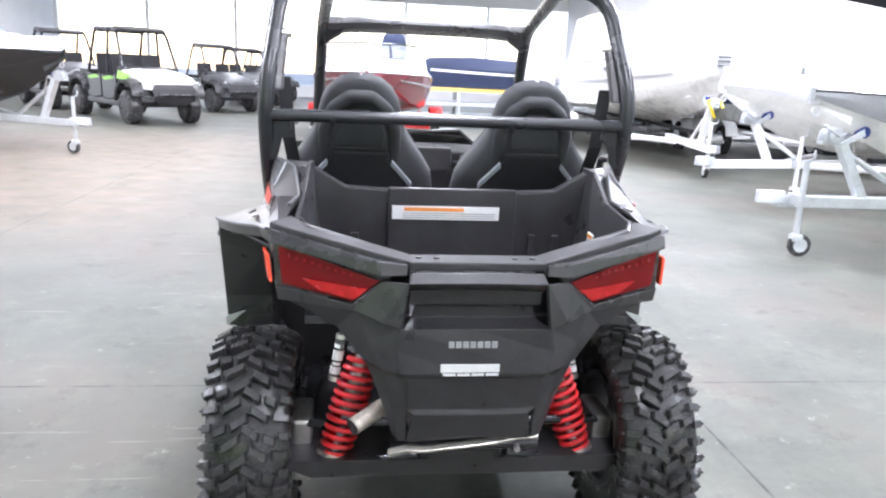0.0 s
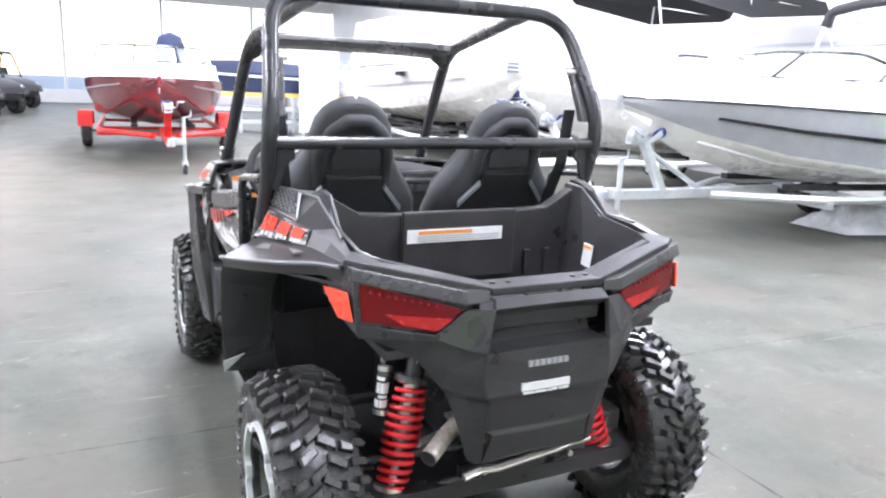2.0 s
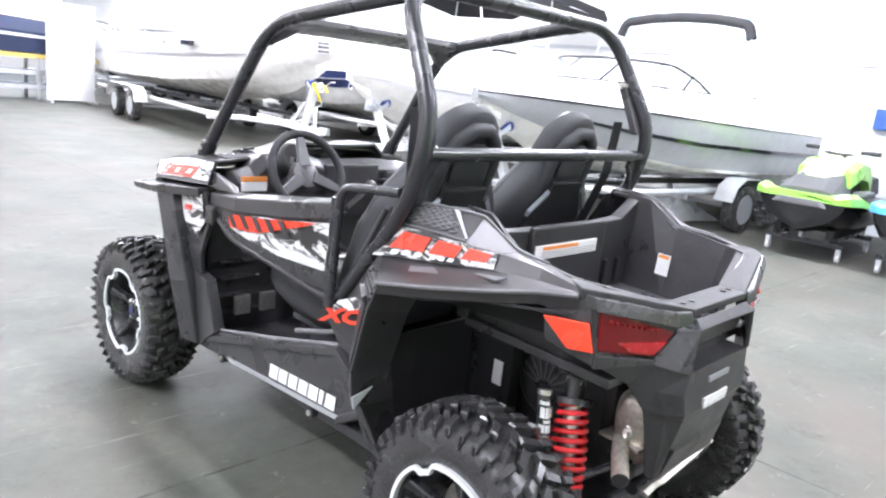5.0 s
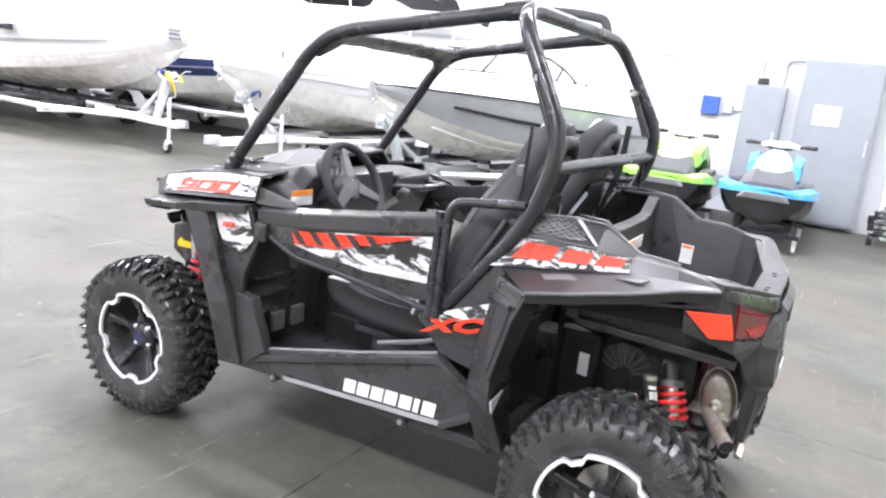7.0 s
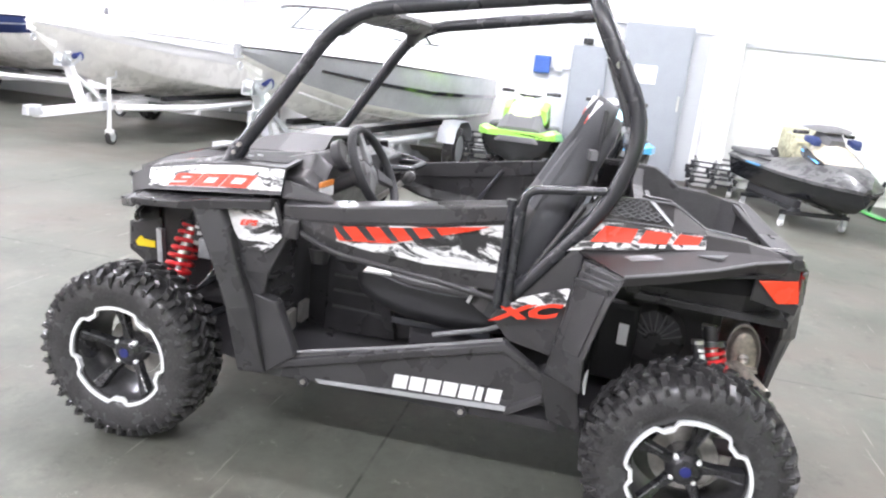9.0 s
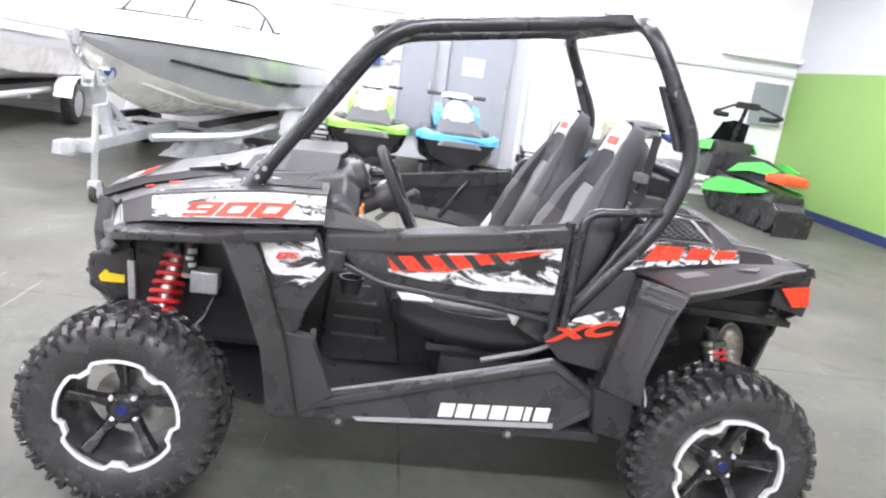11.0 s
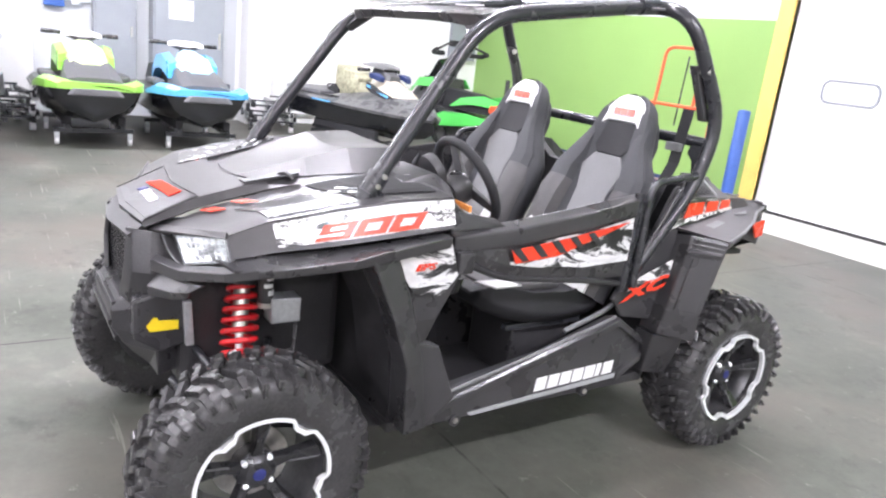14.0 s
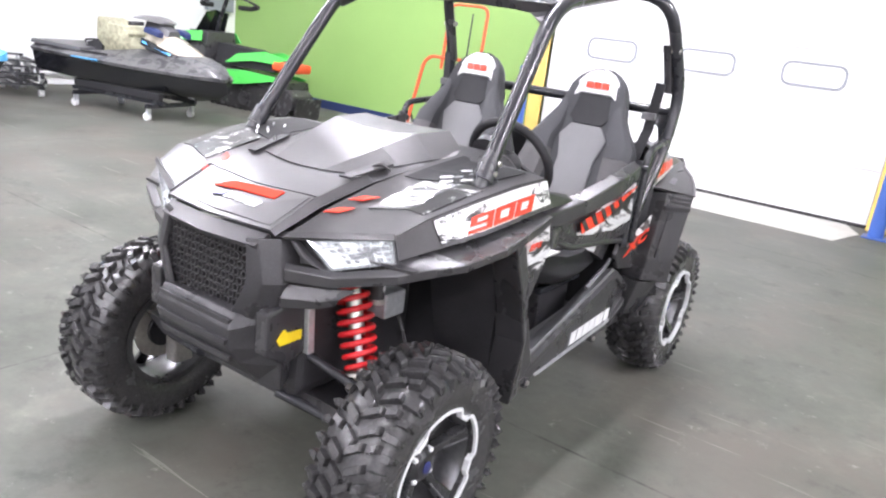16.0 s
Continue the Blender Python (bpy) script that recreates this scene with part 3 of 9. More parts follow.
# wheels: axle along x, the outer face towards -x
def tyre_mesh(w, R=0.334, rim=0.178):
    body = B()
    prof = [(-0.8 * w, rim), (-0.93 * w, rim + 0.02), (-1.0 * w, 0.235), (-1.0 * w, 0.262), (-0.95 * w, 0.285), (-0.84 * w, 0.3), (-0.4 * w, 0.309), (0, 0.311), (0.4 * w, 0.309), (0.84 * w, 0.3), (0.95 * w, 0.285), (1.0 * w, 0.262), (1.0 * w, 0.235), (0.93 * w, rim + 0.02), (0.8 * w, rim)]
    lathe(body, prof, (0, 0, 0), (1, 0, 0), 64, close=True)
    bm = B()

    def lug(quad, r0, r1, shrink=0.86):
        cx = sum(q[0] for q in quad) / 4
        ca = sum(q[1] for q in quad) / 4
        rings = [[bm.verts.new((x, r0 * math.cos(a), r0 * math.sin(a))) for x, a in quad]]
        # worn edges: a chamfer round the top of each block
        for sh, dr in ((shrink + 0.06, 0.005), (shrink - 0.1, 0.0)):
            hi = []
            for x, a in quad:
                x2, a2 = cx + (x - cx) * sh, ca + (a - ca) * sh
                rr = r1 - dr - 0.02 * (abs(x2) / w) ** 3 * (abs(x2) > 0.7 * w)
                hi.append(bm.verts.new((x2, rr * math.cos(a2), rr * math.sin(a2))))
            rings.append(hi)
        bm.faces.new(rings[-1])
        for lo, hi in zip(rings, rings[1:]):
            for i in range(4):
                bm.faces.new((lo[i], lo[(i + 1) % 4], hi[(i + 1) % 4], hi[i]))

    n = 40
    st = 2 * math.pi / n
    for i in range(n):
        for s in (-1, 1):
            a = i * st + (0.5 * st if s > 0 else 0)
            odd = i % 2
            # slanted bars from the middle out, long and short in turn
            if odd:
                lug([(-s * 0.06 * w, a - 0.1 * st), (s * 0.36 * w, a + 0.55 * st), (s * 0.32 * w, a + 1.0 * st), (-s * 0.1 * w, a + 0.42 * st)], 0.303, R)
                lug([(s * 0.42 * w, a + 0.5 * st), (s * 0.72 * w, a + 0.8 * st), (s * 0.7 * w, a + 1.25 * st), (s * 0.4 * w, a + 0.98 * st)], 0.3, R - 0.002)
            else:
                lug([(s * 0.1 * w, a + 0.0 * st), (s * 0.56 * w, a + 0.62 * st), (s * 0.52 * w, a + 1.08 * st), (s * 0.08 * w, a + 0.5 * st)], 0.303, R)
            # shoulder blocks
            x0 = 0.76 if odd else 0.62
            lug([(s * x0 * w, a + 0.42 * st), (s * 1.03 * w, a + 0.5 * st), (s * 1.03 * w, a + 0.98 * st), (s * x0 * w, a + 0.92 * st)], 0.288, R - 0.005)
            # ribs that run down the sidewall, long and short in turn
            b0, b1 = a + 0.56 * st, a + 0.92 * st
            r0 = 0.262 if odd else 0.277
            v = [bm.verts.new((s * x * w, r * math.cos(an), r * math.sin(an))) for x, r, an in ((0.99, r0, b0), (0.99, r0, b1), (0.93, 0.3, b1), (0.93, 0.3, b0))]
            t = [bm.verts.new((s * (x * w + 0.006), r * math.cos(an), r * math.sin(an))) for x, r, an in ((1.0, r0 + 0.006, b0 + 0.02), (1.0, r0 + 0.006, b1 - 0.02), (1.02, 0.305, b1 - 0.02), (1.02, 0.305, b0 + 0.02))]
            bm.faces.new(t)
            for k in range(4):
                bm.faces.new((v[k], v[(k + 1) % 4], t[(k + 1) % 4], t[k]))
    return mesh_of("tyre", body, RUBBER, 50), mesh_of("tread", bm, RUBBER, 28)


def notched_ring(bm, x0, x1, r_in, r_out, n=120, deep=0.016):
    """A bright lip whose inner edge steps in five times."""
    loops = []
    for i in range(n + 1):
        a = 2 * math.pi * i / n
        ph = (a * 5 / (2 * math.pi)) % 1
        step = deep * min(1, max(0, (abs(ph - 0.5) - 0.1) * 24))
        ri, ro = r_in - deep + step, r_out - (deep - step) * 0.9
        loops.append([(x, r * math.cos(a), r * math.sin(a)) for x, r in ((x0, ri), (x0, ro), (x1, ro), (x1, ri))])
    return loft(bm, loops, caps=False)


def wheel_meshes():
    out = {}
    bm = B()
    lathe(bm, [(-0.075, 0.188), (-0.082, 0.183), (-0.06, 0.168), (0.02, 0.158), (0.1, 0.165), (0.1, 0.186), (0.0, 0.176)], (0, 0, 0), (1, 0, 0), 48, close=True)
    out["wheel"] = mesh_of("wheel", bm, RIM_BARREL, 40)
    out["brake_disc"] = mesh_of("brake_disc", lathe(B(), [(0.02, 0.11), (0.025, 0.11)], (0, 0, 0), (1, 0, 0), 32), STEEL, 40)
    out["rim_lip"] = mesh_of("rim_lip", notched_ring(B(), -0.098, -0.08, 0.182, 0.1935, deep=0.02), ALLOY)
    sp = B()
    loft(sp, [[(0.0, 0.03, -0.024), (-0.03, 0.03, -0.02), (-0.03, 0.03, 0.02), (0.0, 0.03, 0.024)], [(-0.02, 0.1, -0.018), (-0.048, 0.1, -0.009), (-0.048, 0.1, 0.009), (-0.02, 0.1, 0.018)], [(-0.05, 0.172, -0.026), (-0.08, 0.172, -0.018), (-0.08, 0.172, 0.018), (-0.05, 0.172, 0.026)]])
    out["spoke"] = mesh_of("spoke", sp, RIM_DARK, bevel=0.004)
    out["spoke_edge"] = mesh_of("spoke_edge", loft(B(), [[(-0.04, 0.09, 0.0085), (-0.0475, 0.09, 0.0085), (-0.0475, 0.09, 0.011), (-0.04, 0.09, 0.011)], [(-0.075, 0.165, 0.0155), (-0.0815, 0.165, 0.0155), (-0.0815, 0.165, 0.0185), (-0.075, 0.165, 0.0185)]]), GREY_PLASTIC)
    bm = B()
    lathe(bm, [(0.02, 0.062), (-0.05, 0.06), (-0.064, 0.048), (-0.075, 0.036), (-0.079, 0.0)], (0, 0, 0), (1, 0, 0), 24)
    out["hub_cap"] = mesh_of("hub_cap", bm, RIM_DARK, 35)
    out["badge"] = mesh_of("badge", lathe(B(), [(-0.079, 0.019), (-0.081, 0.017), (-0.0815, 0.0)], (0, 0, 0), (1, 0, 0), 20), DECAL_BLUE, 40)
    out["lug_nut"] = mesh_of("lug_nut", lathe(B(), [(-0.055, 0.009), (-0.072, 0.0085), (-0.076, 0.004)], (0, 0, 0), (1, 0, 0), 8), ALLOY)
    return out


WM = wheel_meshes()
TYRES = {"front": tyre_mesh(0.112, R=0.331), "rear": tyre_mesh(0.115)}
for kind, y, sx in (("front", 2.013, -1), ("front", 2.013, 1), ("rear", 0.008, -1), ("rear", 0.008, 1)):
    w = again("wheel", WM["wheel"], utv, pose(sx * 0.5935 if kind == "front" else (-0.6 if sx < 0 else 0.578), y, 0.33, (17 if sx < 0 else 40) + (9 if kind == "rear" else 0), 0, 0 if sx < 0 else 180), "black alloy wheel with a machined lip and knobbly tyre")
    again("tyre", TYRES[kind][0], w, label="black off-road tyre")
    tagged(again("tread", TYRES[kind][1], w), "deep black rubber tread blocks", kind="stuff")
    out = pose(-0.02 if kind == "rear" else -0.004, 0, 0)
    again("rim_lip", WM["rim_lip"], w, out, "bright machined rim lip")
    again("brake_disc", WM["brake_disc"], w, label="steel brake disc")
    again("hub_cap", WM["hub_cap"], w, out @ pose(0.025, 0, 0))
    again("badge", WM["badge"], w, out @ pose(0.025, 0, 0), "small blue centre badge")
    for k in range(5):
        again("spoke_edge", WM["spoke_edge"], w, out @ pose(0, 0, 0, 72 * k), "machined spoke edge")
        again("spoke", WM["spoke"], w, out @ pose(0, 0, 0, 72 * k))
    for k in range(4):
        again("lug_nut", WM["lug_nut"], w, out @ pose(0.03, 0.05 * math.cos(k * math.pi / 2 + 0.4), 0.05 * math.sin(k * math.pi / 2 + 0.4)))

# roll cage
def mirrored(name, build, material, label="", smooth=0, bevel=0.0, parent=None):
    """One part on each side: build(s) gives the mesh for the side s (-1: driver's)."""
    return [part(name, build(s), material, parent or utv, label, smooth, bevel) for s in (-1, 1)]


def Q(s, pts):
    return [Vector((s * x, y, z)) for x, y, z in pts]


HOOP = [(0.597, 0.62, 0.80), (0.60, 0.365, 1.13), (0.600, 0.303, 1.366), (0.552, 0.513, 1.741)]
part("rear_hoop", tube(B(), Q(-1, HOOP) + Q(1, HOOP[::-1]), 0.0255, 16, bend=0.14), TUBE_BLACK, utv, "black tubular rear roll hoop", smooth=50)
mirrored("side_tube", lambda s: tube(B(), Q(s, [(0.503, 1.70, 1.06), (0.459, 1.309, 1.622), (0.40, 0.53, 1.745)]), 0.0255, 16, bend=0.14), TUBE_BLACK, "black tubular windscreen pillar and roof rail", 50)
mirrored("clamp", lambda s: cyl(B(), (s * 0.4965, 1.645, 1.14), (s * 0.5005, 1.682, 1.085), 0.032, n=16), TUBE_BLACK, smooth=40)
for k in (0.02, 0.055):
    mirrored("clamp_bolt", lambda s: cyl(B(), (s * 0.515, 1.675 - 0.55 * k, 1.095 + 0.8 * k), (s * 0.535, 1.675 - 0.55 * k, 1.095 + 0.8 * k), 0.008, n=8), STEEL)
mirrored("foot_bracket", lambda s: prism(B(), Q(s, [(0.47, 1.74, 1.045), (0.535, 1.73, 1.04), (0.53, 1.64, 1.075), (0.475, 1.65, 1.08)]), (0, 0, 0.016)), TUBE_BLACK, "black pillar foot plate", bevel=0.003)
part("shoulder_bar", tube(B(), [(-0.598, 0.328, 1.282), (0.598, 0.328, 1.282)], 0.021, 14), TUBE_BLACK, utv, "black cross bar behind the seats", smooth=50)
# header: a moulded bridge between the pillar tops, with a slot near each end
bm = B()
loft(bm, [[(x, 1.345 + e, 1.595 - 0.012 * k), (x, 1.365 + e, 1.622), (x, 1.29 + e, 1.648), (x, 1.235 + 0.4 * e, 1.652), (x, 1.225 + 0.4 * e, 1.632 - 0.012 * k), (x, 1.28, 1.612 - 0.02 * k)] for x, e, k in ((-0.452, -0.045, 1.0), (-0.40, -0.02, 1.0), (-0.33, -0.005, 0.4), (-0.2, 0.006, 0), (0, 0.012, 0), (0.2, 0.006, 0), (0.33, -0.005, 0.4), (0.40, -0.02, 1.0), (0.452, -0.045, 1.0))])
part("front_header", bm, PLASTIC, utv, "black moulded header between the front pillars", bevel=0.005)
mirrored("header_pad", lambda s: prism(B(), Q(s, [(0.452, 1.36, 1.545), (0.455, 1.285, 1.63), (0.36, 1.30, 1.618), (0.375, 1.335, 1.592)]), (0, -0.04, -0.012)), PLASTIC, "black moulded gusset under the header", bevel=0.008)
# slots are solid white plates, the brightness behind them put in the colour
mirrored("header_slot", lambda s: prism(B(), Q(s, [(0.265, 1.30, 1.6505), (0.35, 1.285, 1.6505), (0.355, 1.25, 1.6555), (0.25, 1.262, 1.6555)]), (0, 0, 0.003)), DECAL_WHITE, "white plate for the bright view through a header slot")
mirrored("cage_joint", lambda s: cyl(B(), (s * 0.408, 0.62, 1.733), (s * 0.402, 0.535, 1.745), 0.0305, n=16), TUBE_BLACK, smooth=40)
mirrored("joint_plate", lambda s: prism(B(), Q(s, [(0.33, 0.50, 1.73), (0.47, 0.50, 1.73), (0.43, 0.60, 1.722), (0.385, 0.60, 1.722)]), (0, 0, 0.012)), TUBE_BLACK, "black gusset where the roof rail meets the hoop", bevel=0.003)
mirrored("belt_guide", lambda s: loft(B(), [Q(s, [(0.535 + w, y - 0.012, z), (0.565 + w, y - 0.016, z), (0.565 + w, y + 0.016, z), (0.535 + w, y + 0.02, z)]) for z, y, w in ((1.36, 0.345, 0.012), (1.40, 0.36, 0.01), (1.53, 0.42, 0.0), (1.555, 0.432, -0.002))]), PLASTIC, "black belt guide on the cage", bevel=0.007)
mirrored("seat_belt", lambda s: sheet(B(), [Q(s, [(0.53, 0.43, 1.40), (0.572, 0.42, 1.40)]), Q(s, [(0.515, 0.44, 1.20), (0.557, 0.43, 1.20)]), Q(s, [(0.48, 0.50, 1.00), (0.525, 0.49, 1.00)]), Q(s, [(0.455, 0.56, 0.80), (0.50, 0.55, 0.80)])], 0.004), SEAT_BLACK, "black seat belt")
mirrored("belt_buckle", lambda s: loft(B(), [Q(s, [(0.505, 0.462, z), (0.56, 0.452, z), (0.56, 0.428, z), (0.505, 0.438, z)]) for z in (1.245, 1.275)]), GREY_PLASTIC, "grey belt slider", bevel=0.003)
mirrored("belt_anchor", lambda s: cyl(B(), (s * 0.525, 0.425, 1.537), (s * 0.60, 0.405, 1.537), 0.012, n=12), STEEL, smooth=40)
mirrored("bar_bracket", lambda s: prism(B(), Q(s, [(0.525, 0.326, 1.27), (0.598, 0.326, 1.27), (0.598, 0.345, 1.14), (0.57, 0.345, 1.13), (0.55, 0.335, 1.21), (0.52, 0.33, 1.235)]), (0, 0.018, 0)), TUBE_BLACK, bevel=0.003)
mirrored("grab_handle", lambda s: tube(B(), Q(s, [(0.618, 0.64, 0.76), (0.615, 0.628, 1.14), (0.60, 0.385, 1.165)]), 0.0145, 10, bend=0.05), TUBE_BLACK, "black tubular side handle", 50)

# front: hood, fenders, nose
HC = [[(0, 2.265, 0.944), (0.208, 2.24, 0.944)], [(0, 2.11, 1.006), (0.214, 2.09, 1.014)], [(0, 1.90, 1.066), (0.215, 1.885, 1.066)], [(0, 1.70, 1.11), (0.21, 1.70, 1.106)], [(0, 1.47, 1.15), (0.2, 1.47, 1.14)]]
HS = [[(0.228, 2.215, 0.926), (0.30, 2.165, 0.935), (0.42, 2.12, 0.965), (0.488, 2.085, 0.972)], [(0.238, 2.065, 0.988), (0.31, 2.03, 0.997), (0.45, 1.99, 1.023), (0.522, 1.985, 1.018)], [(0.248, 1.88, 1.043), (0.31, 1.85, 1.042), (0.46, 1.81, 1.062), (0.547, 1.80, 1.055)], [(0.27, 1.70, 1.085), (0.33, 1.69, 1.08), (0.47, 1.63, 1.088), (0.567, 1.62, 1.083)], [(0.27, 1.47, 1.115), (0.33, 1.46, 1.105), (0.48, 1.44, 1.1), (0.572, 1.44, 1.091)]]


def row(s, pts):
    return Q(s, pts)


def full(rows):
    return [[Vector((-x, y, z)) for x, y, z in r[:0:-1]] + [Vector(p) for p in r] for r in rows]


part("hood", sheet(B(), full([[p for p in r] + [h[0]] for r, h in zip(HC, [[(0.221, 2.236, 0.93)], [(0.231, 2.083, 0.992)], [(0.24, 1.882, 1.044)], [(0.262, 1.70, 1.08)], [(0.262, 1.47, 1.11)]])]), 0.008), PAINT_PEARL, utv, "glossy black pearl hood with a raised scoop", smooth=12, bevel=0.0)
mirrored("front_fender", lambda s: sheet(B(), [row(s, r) for r in HS], 0.008), PAINT_PEARL, "glossy black front fender top", 12)
# raised scoop on the hood
sc = [[(-0.17, 1.92, 1.062), (-0.1, 1.94, 1.058), (-0.03, 1.95, 1.056), (0.03, 1.95, 1.056), (0.1, 1.94, 1.058), (0.17, 1.92, 1.062)], [(-0.235, 1.76, 1.085), (-0.15, 1.74, 1.125), (-0.04, 1.76, 1.112), (0.04, 1.76, 1.112), (0.15, 1.74, 1.125), (0.235, 1.76, 1.085)], [(-0.258, 1.62, 1.098), (-0.17, 1.6, 1.165), (-0.05, 1.6, 1.15), (0.05, 1.6, 1.15), (0.17, 1.6, 1.165), (0.258, 1.62, 1.098)], [(-0.262, 1.44, 1.105), (-0.185, 1.43, 1.172), (-0.06, 1.42, 1.165), (0.06, 1.42, 1.165), (0.185, 1.43, 1.172), (0.262, 1.44, 1.105)]]
part("hood_scoop", sheet(B(), sc, 0.01), PAINT_PEARL, utv, "satin black raised hood scoop", smooth=7)
mirrored("hood_slot", lambda s: prism(B(), Q(s, [(0.175, 1.955, 1.054), (0.212, 1.95, 1.054), (0.238, 1.79, 1.088), (0.205, 1.775, 1.095)]), (0, 0, 0.006)), PLASTIC_DEEP, "matt black hood recess")
mirrored("hood_latch", lambda s: tube(B(), Q(s, [(0.205, 1.845, 1.08), (0.222, 1.83, 1.093), (0.246, 1.81, 1.076)]), 0.006, 8, bend=0.02), RUBBER, "black rubber hood latch", 40)
part("hood_panel", sheet(B(), [[(-0.2, 2.095, 1.0145), (0, 2.115, 1.0075), (0.2, 2.095, 1.0145)], [(-0.194, 2.228, 0.9515), (0, 2.248, 0.9535), (0.194, 2.228, 0.9515)]], 0.004), PAINT_PEARL, utv, "glossy removable panel at the hood front")


def on_hood_panel(pts, lift=0.002):
    out = []
    for x, y in pts:
        f = (y - 2.115 + 0.1 * abs(x)) / 0.133
        out.append((x, y, (1 - f) * (1.0075 + 0.035 * abs(x)) + f * (0.9535 - 0.0103 * abs(x)) + lift))
    return out


part("hood_emblem", prism(B(), on_hood_panel([(0.105, 2.165), (0, 2.156), (-0.118, 2.146), (-0.122, 2.112), (0, 2.124), (0.06, 2.13)]), (0, 0.001, 0.003)), FILM_RED, utv, "slim red flash on the hood panel")
for x0, mt, lb in ((0.07, DECAL_BLUE, "small blue bar under the flash"), (0.025, DECAL_WHITE, "small white bar under the flash"), (-0.02, DECAL_WHITE, "small white bar under the flash"), (-0.06, DECAL_WHITE, "small white bar under the flash")):
    part("hood_emblem_bar", prism(B(), on_hood_panel([(x0, 2.2), (x0 - 0.036, 2.196), (x0 - 0.042, 2.172), (x0 - 0.006, 2.176)]), (0, 0.001, 0.003)), mt, utv, lb)


def fender_top(s, u, v, lift):
    """A place on the fender top: u from the inner edge out, v from the front back."""
    i, j = min(int(v * 4), 3), min(int(u * 3), 2)
    f, g = v * 4 - i, u * 3 - j
    p = Vector(HS[i][j]).lerp(Vector(HS[i][j + 1]), g).lerp(Vector(HS[i + 1][j]).lerp(Vector(HS[i + 1][j + 1]), g), f)
    return Vector((s * p.x, p.y, p.z + lift))


for s in (-1, 1):
    for k, (u0, u1, v0, v1, mt) in enumerate(((0.5, 0.56, 0.6, 0.612, DECAL_WHITE), (0.6, 0.66, 0.64, 0.655, DECAL_WHITE), (0.44, 0.5, 0.66, 0.675, DECAL_WHITE), (0.52, 0.55, 0.68, 0.69, DECAL_SILVER), (0.66, 0.7, 0.7, 0.715, DECAL_WHITE), (0.56, 0.62, 0.74, 0.752, DECAL_SILVER), (0.46, 0.51, 0.78, 0.792, DECAL_WHITE))):
        part("fender_dash", prism(B(), [fender_top(s, u0, v0, 0.002), fender_top(s, u1, v0 + 0.02, 0.002), fender_top(s, u1, v1 + 0.02, 0.002), fender_top(s, u0, v1, 0.002)], (0, 0, 0.005)), mt, utv, "small printed dash on the fender")
    part("fender_film", sheet(B(), [[fender_top(s, u, v, 0.003) for u in (0.12, 0.334, 0.55, 0.667, 0.8)] for v in (0.62, 0.75, 0.86, 0.97)], 0.002), FILM_BLACK, utv, "black printed film on the fender top")
    part("fender_splash", sheet(B(), [[fender_top(s, u, v, 0.0035) for u in (0.4, 0.5, 0.66, 0.8, 0.9)] for v in (0.26, 0.34, 0.42, 0.5, 0.6)], 0.002), SPLASH_DARK, utv, "black and white splash print on the fender top")
    for k, (u0, v0) in enumerate(((0.05, 0.2), (0.08, 0.32))):
        part("fender_flash", sheet(B(), [[fender_top(s, u0 + du + 0.05 * j, v0 + 0.022 * j, 0.008) for du in (0, 0.09, 0.18)] for j in (0, 1, 2)], 0.002), DECAL_RED, utv, "red flash on the fender top")
# the creased fender sides with the big number
SIDE_T = [(0.492, 2.08, 0.972), (0.525, 1.985, 1.015), (0.55, 1.80, 1.052), (0.57, 1.62, 1.08), (0.575, 1.44, 1.088)]
SIDE_B = [(0.505, 2.07, 0.912), (0.56, 1.97, 0.943), (0.60, 1.80, 0.967), (0.605, 1.62, 0.984), (0.605, 1.44, 1.002)]
mirrored("fender_side", lambda s: sheet(B(), [row(s, SIDE_T), row(s, SIDE_B)], 0.008), PAINT_PEARL, "glossy black fender side", 20)


def on_side(s, u, v, out=0.004):
    """A place on the fender side: u from its front to its rear, v up it."""
    i = min(int(u * 4), 3)
    f = u * 4 - i
    t = Vector(SIDE_T[i]).lerp(Vector(SIDE_T[i + 1]), f)
    b = Vector(SIDE_B[i]).lerp(Vector(SIDE_B[i + 1]), f)
    p = b.lerp(t, v)
    return Vector((s * (p.x + out), p.y, p.z + 0.3 * out))


def side_strip(s, us, v0, v1, out, t=0.002):
    return sheet(B(), [[on_side(s, u, v1, out) for u in us], [on_side(s, u, v0, out) for u in us]], t)


mirrored("fender_print", lambda s: side_strip(s, [0.26 + 0.074 * k for k in range(11)], 0.14, 0.95, 0.006), SPLASH_LIGHT, "white splash print on the fender side")


def block_digit(s, bars, u, w, v0, v1):
    """A squared digit of slanted bars laid on the fender side."""
    bm = B()
    for x0, x1, y0, y1 in bars:
        rows = []
        for y in (y1, y0):
            v = v0 + (v1 - v0) * y
            rows.append([on_side(s, u + w * (x0 + (x1 - x0) * k / 4) + 0.05 * y, v, 0.0095) for k in range(5)])
        sheet(bm, rows, 0.002)
    return bm


NOUGHT = ((0, 1, 0, 0.27), (0, 1, 0.73, 1), (0, 0.27, 0.27, 0.73), (0.73, 1, 0.27, 0.73))
NINE = ((0, 1, 0, 0.22), (0, 1, 0.4, 0.58), (0, 1, 0.8, 1), (0, 0.27, 0.58, 0.8), (0.73, 1, 0.22, 0.4), (0.73, 1, 0.58, 0.8))
for s in (-1, 1):
    for k, bars in enumerate((NINE, NOUGHT, NOUGHT) if s < 0 else (NOUGHT, NOUGHT, NINE)):
        part("digit", block_digit(s, bars if s < 0 else [(1 - b, 1 - a, c, d) for a, b, c, d in bars], 0.39 + 0.148 * k, 0.137, 0.18, 0.64), DECAL_RED, utv, "bold red digit of the number print")
